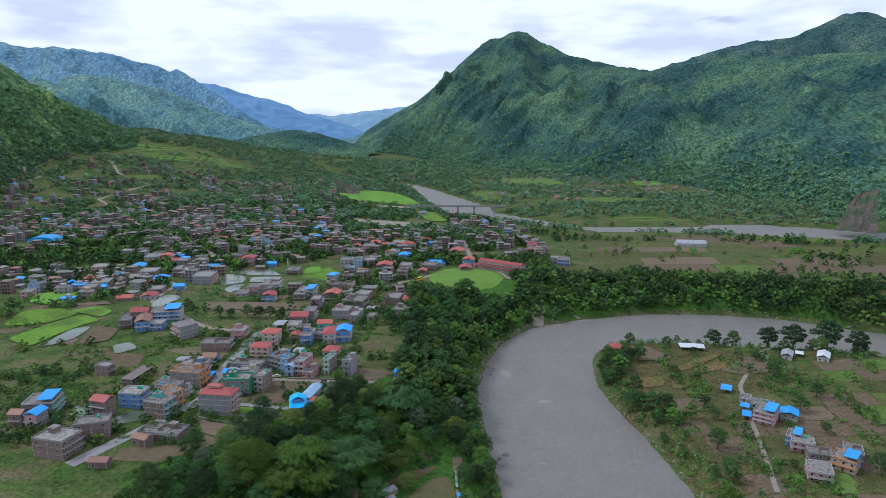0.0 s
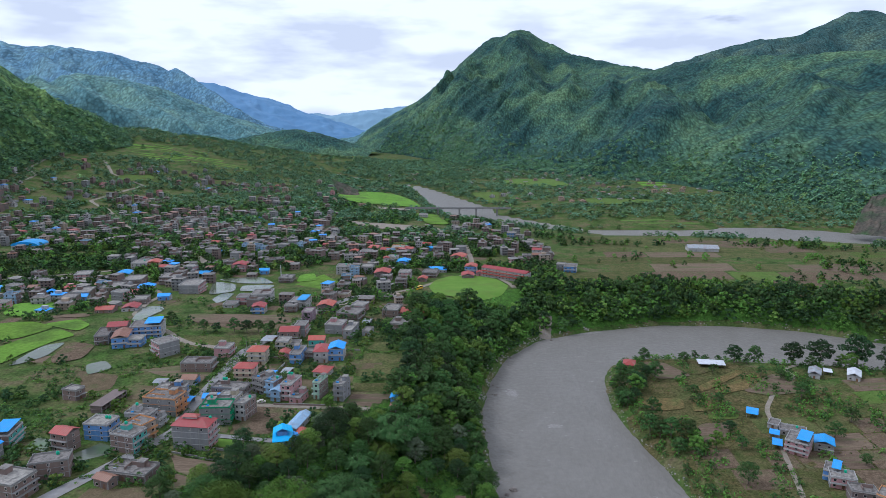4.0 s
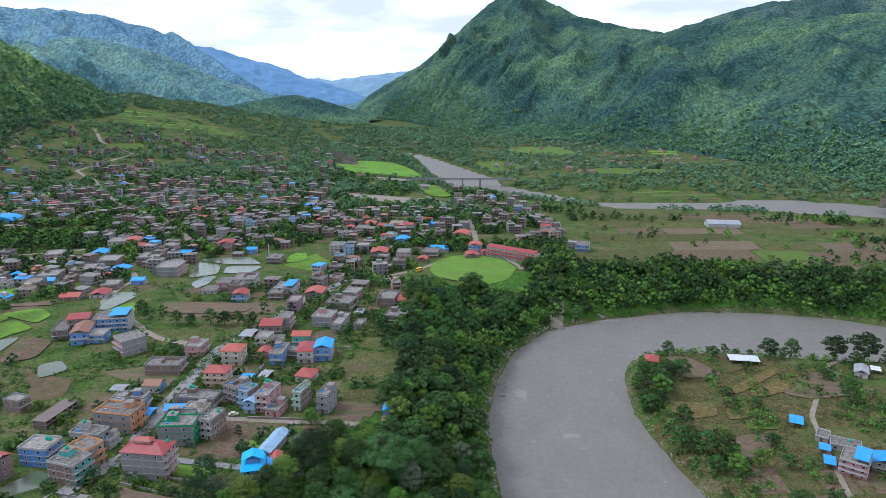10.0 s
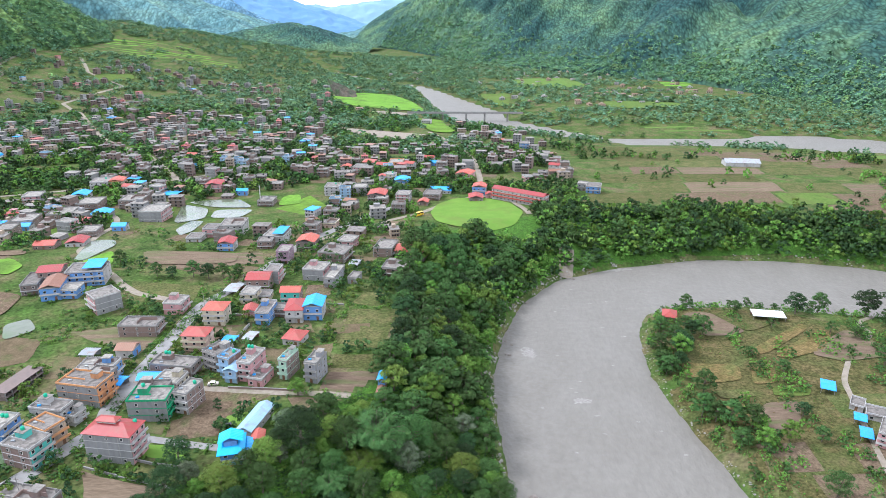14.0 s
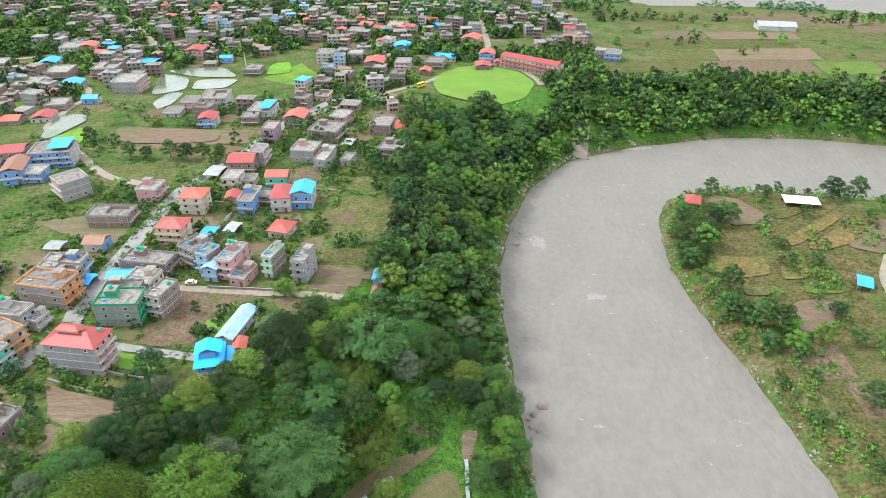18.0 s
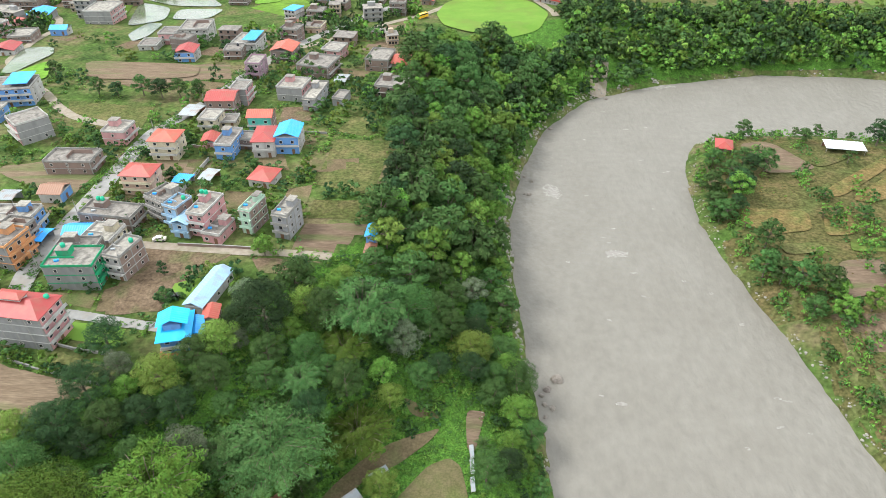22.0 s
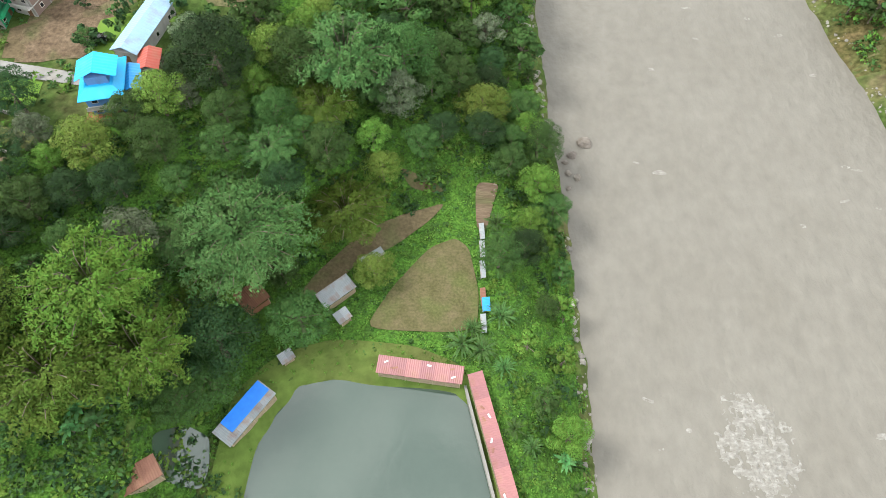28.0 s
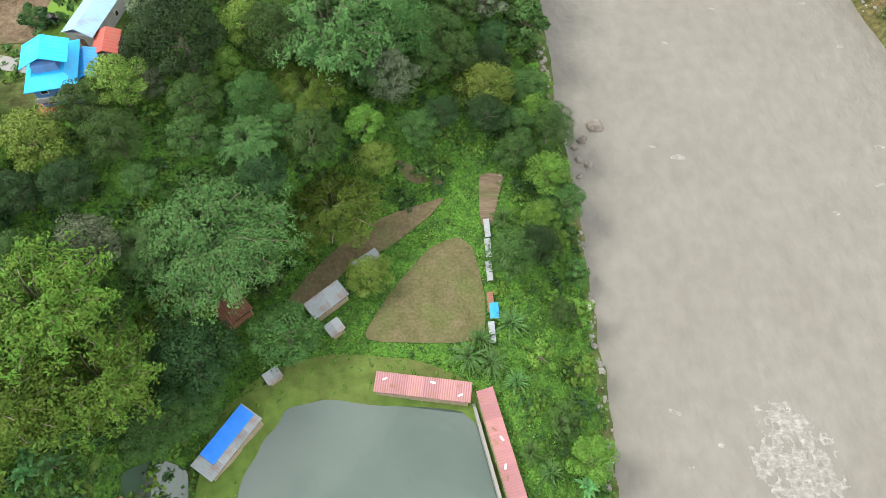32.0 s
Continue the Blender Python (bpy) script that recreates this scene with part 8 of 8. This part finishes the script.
for k in range(5):
    bm = bmesh.new()
    bmesh.ops.create_icosphere(bm, subdivisions=1, radius=1)
    vs = np.array([v.co[:] for v in bm.verts])
    fs = np.array([[v.index for v in f.verts] for f in bm.faces])
    bm.free()
    unit_rocks.append((vs * (1 + rock_rng.uniform(-0.28, 0.28, (len(vs), 1))) * np.array([1.2, 0.9, 0.65]), fs))


def stones(name, places, label, mat):
    V, F, n = [], [], 0
    for x, y, z, r in places:
        v, f = unit_rocks[int(rock_rng.integers(5))]
        a = rock_rng.uniform(0, 6.28)
        c, s = math.cos(a), math.sin(a)
        V.append(np.stack([(v[:, 0] * c - v[:, 1] * s) * r + x, (v[:, 0] * s + v[:, 1] * c) * r + y, v[:, 2] * r + z], 1))
        F.append(f + n)
        n += len(v)
    return tagged(new(name, mesh(name, np.concatenate(V).tolist(), np.concatenate(F).tolist(), mat)), label, "stones", kind="stuff")


def shore_stones(n, box, keep, r0, r1):
    x, y = rock_rng.uniform(box[0], box[1], n), rock_rng.uniform(box[2], box[3], n)
    ok = keep(x, y, along(RIVER, x / UNIT, y / UNIT) * UNIT)
    x, y = x[ok], y[ok]
    r = r0 + (r1 - r0) * rock_rng.uniform(0, 1, len(x)) ** 2.5
    return list(zip(x, y, np.maximum(grounds(x, y), -0.1) + r * 0.1, r))


stones("bank_stones", shore_stones(26000, (10, 100, 150, 500), lambda x, y, d: ~inside(PENINSULA, x / UNIT, y / UNIT) & (d > -0.8) & (d < np.where((y > 290) & (y < 470), 4.5 + 4 * vnoise(x / 20, y / 20, 5), 1.8)) & (vnoise(x / 8, y / 8, 3) > np.where(y > 285, 0.25, 0.5)), 0.18, 1.0),
       "pale and brown stones heaped along the river bank", M["stone"])
stones("far_bank_stones", shore_stones(9000, (90, 420, 420, 520), lambda x, y, d: ~inside(PENINSULA, x / UNIT, y / UNIT) & (d > -0.6) & (d < 3) & (vnoise(x / 14, y / 14, 3) > 0.45), 0.25, 1.1), "stones along the foot of the wooded bank", M["stone"])
stones("point_stones", shore_stones(26000, (90, 330, 130, 420), lambda x, y, d: inside(PENINSULA, x / UNIT, y / UNIT) & (d > -0.6) & (d < 3.2) & (vnoise(x / 9, y / 9, 13) > 0.32), 0.15, 0.6), "grey shingle along the low shore", M["stone"])


def froth(name, x, y, rx, ry, rot, seed, label, height=0.3, rings=14, cell=1.3):
    """Broken water: a low uneven swell whose crests rise out of the river."""
    n = rings * 4
    a, t = np.meshgrid(np.linspace(0, 2 * math.pi, n, endpoint=False), np.linspace(0, 1, rings), indexing="xy")
    px, py = np.cos(a) * t * rx, np.sin(a) * t * ry
    z = height * (ridged(px / cell + 40, py / cell + 40, 3, seed) - 0.44 + fbm(px / cell / 3 + 9, py / cell / 3 + 9, 2, seed) * 0.8 - 0.55 * t ** 3)
    c, s = math.cos(radians(rot)), math.sin(radians(rot))
    v = np.stack([x + px * c - py * s, y + px * s + py * c, z], 2).reshape(-1, 3)
    f = [(i * n + k, i * n + (k + 1) % n, (i + 1) * n + (k + 1) % n, (i + 1) * n + k) for i in range(rings - 1) for k in range(n)]
    return tagged(new(name, mesh(name, v.tolist(), f, M["foam"], True)), label, "white water", kind="stuff")


M["foam"] = material("foam", [(0.163, 0.151, 0.132), (0.205, 0.192, 0.172), (0.31, 0.30, 0.28)], 0.8, 0.5, 0.7, 2.2, detail=10, stretch=(1, 1.6, 1))
froth("white_water_boil", 60.3, 177.5, 9.0, 13.5, 8, 1, "churning white water boil in the muddy river", 0.7, 60, 1.25)
froth("white_water_upper", 61.5, 319, 5.5, 3.6, 10, 2, "small white eddy on the river", 0.35, 22)
froth("white_water_left", 42, 364, 5.0, 6.5, 20, 3, "pale broken water near the bank", 0.3, 22)
froth("white_water_bend", 110, 480, 18, 4.5, 8, 4, "pale ripples at the outside of the bend", 0.28, 24, 2.4)
streak = np.random.default_rng(12)
for k in range(46):
    t = streak.uniform(0.0, 0.95)
    x, y = 30 + streak.uniform(4, 75), 165 + 300 * t
    if float(along(RIVER, np.array([x / UNIT]), np.array([y / UNIT]))[0]) < -6:
        froth("ripple", x, y, streak.uniform(0.8, 2.6), streak.uniform(0.4, 1.0), streak.uniform(-25, 25), 50 + k, "faint pale ripple on the river", 0.2, 9, 0.9)

# bare earth scar above the bend
scar = [(73, 464), (82, 464), (87, 492), (76, 494)]
field(scar, M["track"], "bare earth scar of a landslip on the bank", lift=0.5, cell=2, name="landslip")

# ---- bridge ----
br = thing("road_bridge", pose(0, 0, 0), "long low concrete road bridge on round piers over the river", "bridge")
part("deck", Shape().box(-70, 1096, 12.2, 112, 1103, 13.4).mesh("deck", PAINT["concrete"]), br)
for y in (1096.2, 1102.8):
    part("railing", Shape().box(-70, y - 0.15, 13.4, 112, y + 0.15, 14.5).mesh("railing", PAINT["concrete"]), br)
for x in (-14, 23, 52, 88):
    part("pier", Shape().tube((x, 1099.5, -3), (x, 1099.5, 11.6), 1.6, 1.4, 12).mesh("pier", PAINT["concrete"]), br)
    part("pier_cap", Shape().box(x - 1.8, 1096.5, 11.4, x + 1.8, 1102.5, 12.2).mesh("pier_cap", PAINT["concrete"]), br)

# ---- vehicles, poles, walls and small things ----
M["car_paint"] = material("car_paint", [(0.012, 0.012, 0.016), (0.02, 0.02, 0.026)], 2, 0.2, 0, spec=0.6)
M["bus_paint"] = material("bus_paint", [(0.62, 0.36, 0.02), (0.70, 0.42, 0.03)], 2, 0.3, 0, spec=0.5)
M["tyre"] = material("tyre", [(0.015, 0.015, 0.015), (0.03, 0.03, 0.03)], 3, 0.8, 0.1)


def vehicle(name, x, y, rot, length, width, height, paint, label, category, cab):
    z = ground(x, y) + 0.25
    ob = thing(name, pose(x, y, z, 0, 0, rot), label, category)
    L, W = length / 2, width / 2
    prof = [(-L, 0.35), (-L, 0.95), (-L * 0.92, height * 0.62), (-L * cab[0], height * 0.66), (-L * cab[1], height), (L * cab[2], height), (L * cab[3], height * 0.64), (L * 0.95, height * 0.6), (L, 0.8), (L, 0.35)]
    n = len(prof)
    vs = [(a, -W, b) for a, b in prof] + [(a, W, b) for a, b in prof]
    fs = [(k, (k + 1) % n, n + (k + 1) % n, n + k) for k in range(n)] + [tuple(range(n - 1, -1, -1)), tuple(range(n, 2 * n))]
    part("body", Shape().add(vs, fs).mesh("body", paint), ob)
    for sgn in (-1, 1):
        part("side_window", Shape().box(-L * cab[1], sgn * W - 0.02, height * 0.68, L * cab[2], sgn * W + 0.02, height * 0.93).mesh("side_window", M["glass"]), ob)
        for a in (-0.62, 0.62):
            wh = part("wheel", Shape().tube((a * L, sgn * (W - 0.12), 0.32), (a * L, sgn * (W + 0.04), 0.32), 0.34, 0.34, 14).mesh("wheel", M["tyre"]), ob)
            part("rim", Shape().tube((a * L, sgn * (W + 0.04), 0.32), (a * L, sgn * (W + 0.06), 0.32), 0.2, 0.2, 10).mesh("rim", SHEET["metal"]), wh)
    return ob


vehicle("car", -77.7, 251.5, 40, 4.3, 1.75, 1.5, M["car_paint"], "black car parked on the lawn beside a house", "car", (0.7, 0.45, 0.35, 0.6))
vehicle("car", -91.5, 278.5, 8, 4.0, 1.7, 1.5, M["frame"], "pale car parked in front of a house", "car", (0.7, 0.45, 0.35, 0.6))
vehicle("bus", -23.5, 530, 48, 7.6, 2.3, 2.9, M["bus_paint"], "yellow school bus parked beside the playing field", "bus", (0.97, 0.95, 0.9, 0.95))
for x, y in ((-120.5, 242), (-120.5, 262), (-120.8, 288), (-119.5, 318), (-119.5, 348), (-107, 372), (-99, 398), (-88, 450), (-127.5, 215)):
    z = ground(x, y)
    po = thing("utility_pole", pose(x, y, z - 0.4), "thin grey concrete utility pole beside the road", "utility pole", "poles along the road")
    part("shaft", SHARED.setdefault("shaft", Shape().tube((0, 0, 0), (0, 0, 8.5), 0.14, 0.09, 8).mesh("shaft", PAINT["concrete"])), po)
    part("crossarm", SHARED.setdefault("crossarm", Shape().box(-0.9, -0.06, 7.6, 0.9, 0.06, 7.75).mesh("crossarm", M["plank"])), po)


def garden_wall(line, h, mat, label):
    for p, q in zip(line, line[1:]):
        w = math.hypot(q[0] - p[0], q[1] - p[1])
        z = min(ground(*p), ground(*q)) - 0.3
        g = thing("garden_wall", pose((p[0] + q[0]) / 2, (p[1] + q[1]) / 2, z, 0, 0, math.degrees(math.atan2(q[1] - p[1], q[0] - p[0]))), label, "wall", "garden walls")
        part("masonry", Shape().box(-w / 2, -0.13, 0, w / 2, 0.13, h + 0.3).mesh("masonry", mat), g)
        part("coping", Shape().box(-w / 2, -0.18, h + 0.3, w / 2, 0.18, h + 0.4).mesh("coping", PAINT["concrete"]), g)


garden_wall([(-116, 229), (-103.6, 225.2), (-84.1, 220.3)], 0.9, PAINT["concrete"], "low grey wall between a field and a plot")
garden_wall([(-103, 233.5), (-96, 231.6), (-84.7, 229.7)], 0.9, PAINT["concrete"], "low grey wall beside the grass plot")
garden_wall([(-94.2, 308), (-93.9, 316), (-92.2, 329.4)], 1.4, PAINT["white"], "pale boundary wall beside a garden")
garden_wall([(-85, 276.3), (-70, 275.6), (-58, 274.8)], 1.0, PAINT["brick"], "low brick wall along the lane")
garden_wall([(-103, 340), (-95, 338), (-88, 336)], 1.0, PAINT["brick"], "low brick yard wall")
garden_wall([(-84, 352), (-70, 353.5), (-52, 352)], 0.8, PAINT["concrete"], "low pale wall along a path")
field([(-80, 258), (-70, 262), (-66, 250), (-78, 240)], M["turf"], "mown green lawn around the blue-roofed house", lift=0.16, cell=3, name="lawn")
field([(-73.5, 234.5), (-68.5, 234.8), (-68.6, 229), (-73.5, 229)], SHEET["red"], "red painted terrace beside the blue-roofed house", lift=0.3, cell=3, name="terrace")
hall = thing("market_hall", pose(-475, 708, ground(-475, 708) - 1), "wide hall with a bright blue vaulted metal roof", "hall")
part("hall_wall", Shape().box(-15, -10, 0, 15, 10, 8).mesh("hall_wall", PAINT["white"]), hall)
arc = [(15.6 * math.cos(a), 8 + 4.5 * math.sin(a)) for a in np.linspace(math.pi, 0, 13)]
part("vault_roof", Shape().add([(a, -10.5, b) for a, b in arc] + [(a, 10.5, b) for a, b in arc], [(k, k + 1, 14 + k, 13 + k) for k in range(12)] + [tuple(range(12, -1, -1)), tuple(range(13, 26))]).mesh("vault_roof", SHEET["blue"]), hall)
ware = thing("warehouse", pose(303, 738, ground(303, 738) - 0.5, 0, 0, -8), "long warehouse with a pale grey metal roof", "warehouse")
part("warehouse_wall", Shape().box(-17, -9, 0, 17, 9, 5).mesh("warehouse_wall", PAINT["white"]), ware)
part("warehouse_roof", corrugated("warehouse_roof", 34, 18, 3, SHEET["metal"], 0.6, True, 1.2), ware, at=pose(0, 0, 5))

# bare red-earth bluff below the upper road, and the slide above the far bank
M["red_earth"] = material("red_earth", [(0.05, 0.055, 0.042), (0.085, 0.075, 0.06), (0.15, 0.115, 0.085)], 0.05, 0.95, 0.8, 0.4, stains=((0.045, 0.085, 0.035), 0.035, 0.95), fine=(0.3, 0.3), spec=0.05)


def bluff(name, foot, top, label, seed, n=26, m=14):
    """A rough bare slope between a line at its foot and a line at its top."""
    a, b = np.linspace(0, 1, n)[:, None], np.linspace(0, 1, m)[None, :]
    f0, f1, t0, t1 = (np.array(p, float) for p in (*foot, *top))
    p = (f0 + (f1 - f0) * a[..., None]) * (1 - b[..., None]) + (t0 + (t1 - t0) * a[..., None]) * b[..., None]
    rough = fbm(a * 7 + 0 * b, b * 4 + 0 * a, 3, seed) * 9
    p = p + np.stack([rough * 0.5, -rough, rough * 0.4], 2)
    return tagged(new(name, grid_mesh(name, p, M["red_earth"])), label, "slope", kind="structure")


bluff("bluff_upper", [(-214, 1290, 12), (-166, 1255, 10)], [(-236, 1330, 42), (-178, 1300, 22)], "bare red earth bluff below a road", 3)
bluff("bluff_slide", [(566, 884, 8), (596, 835, 12)], [(616, 929, 54), (641, 914, 64)], "bare earth landslide above the river", 5)
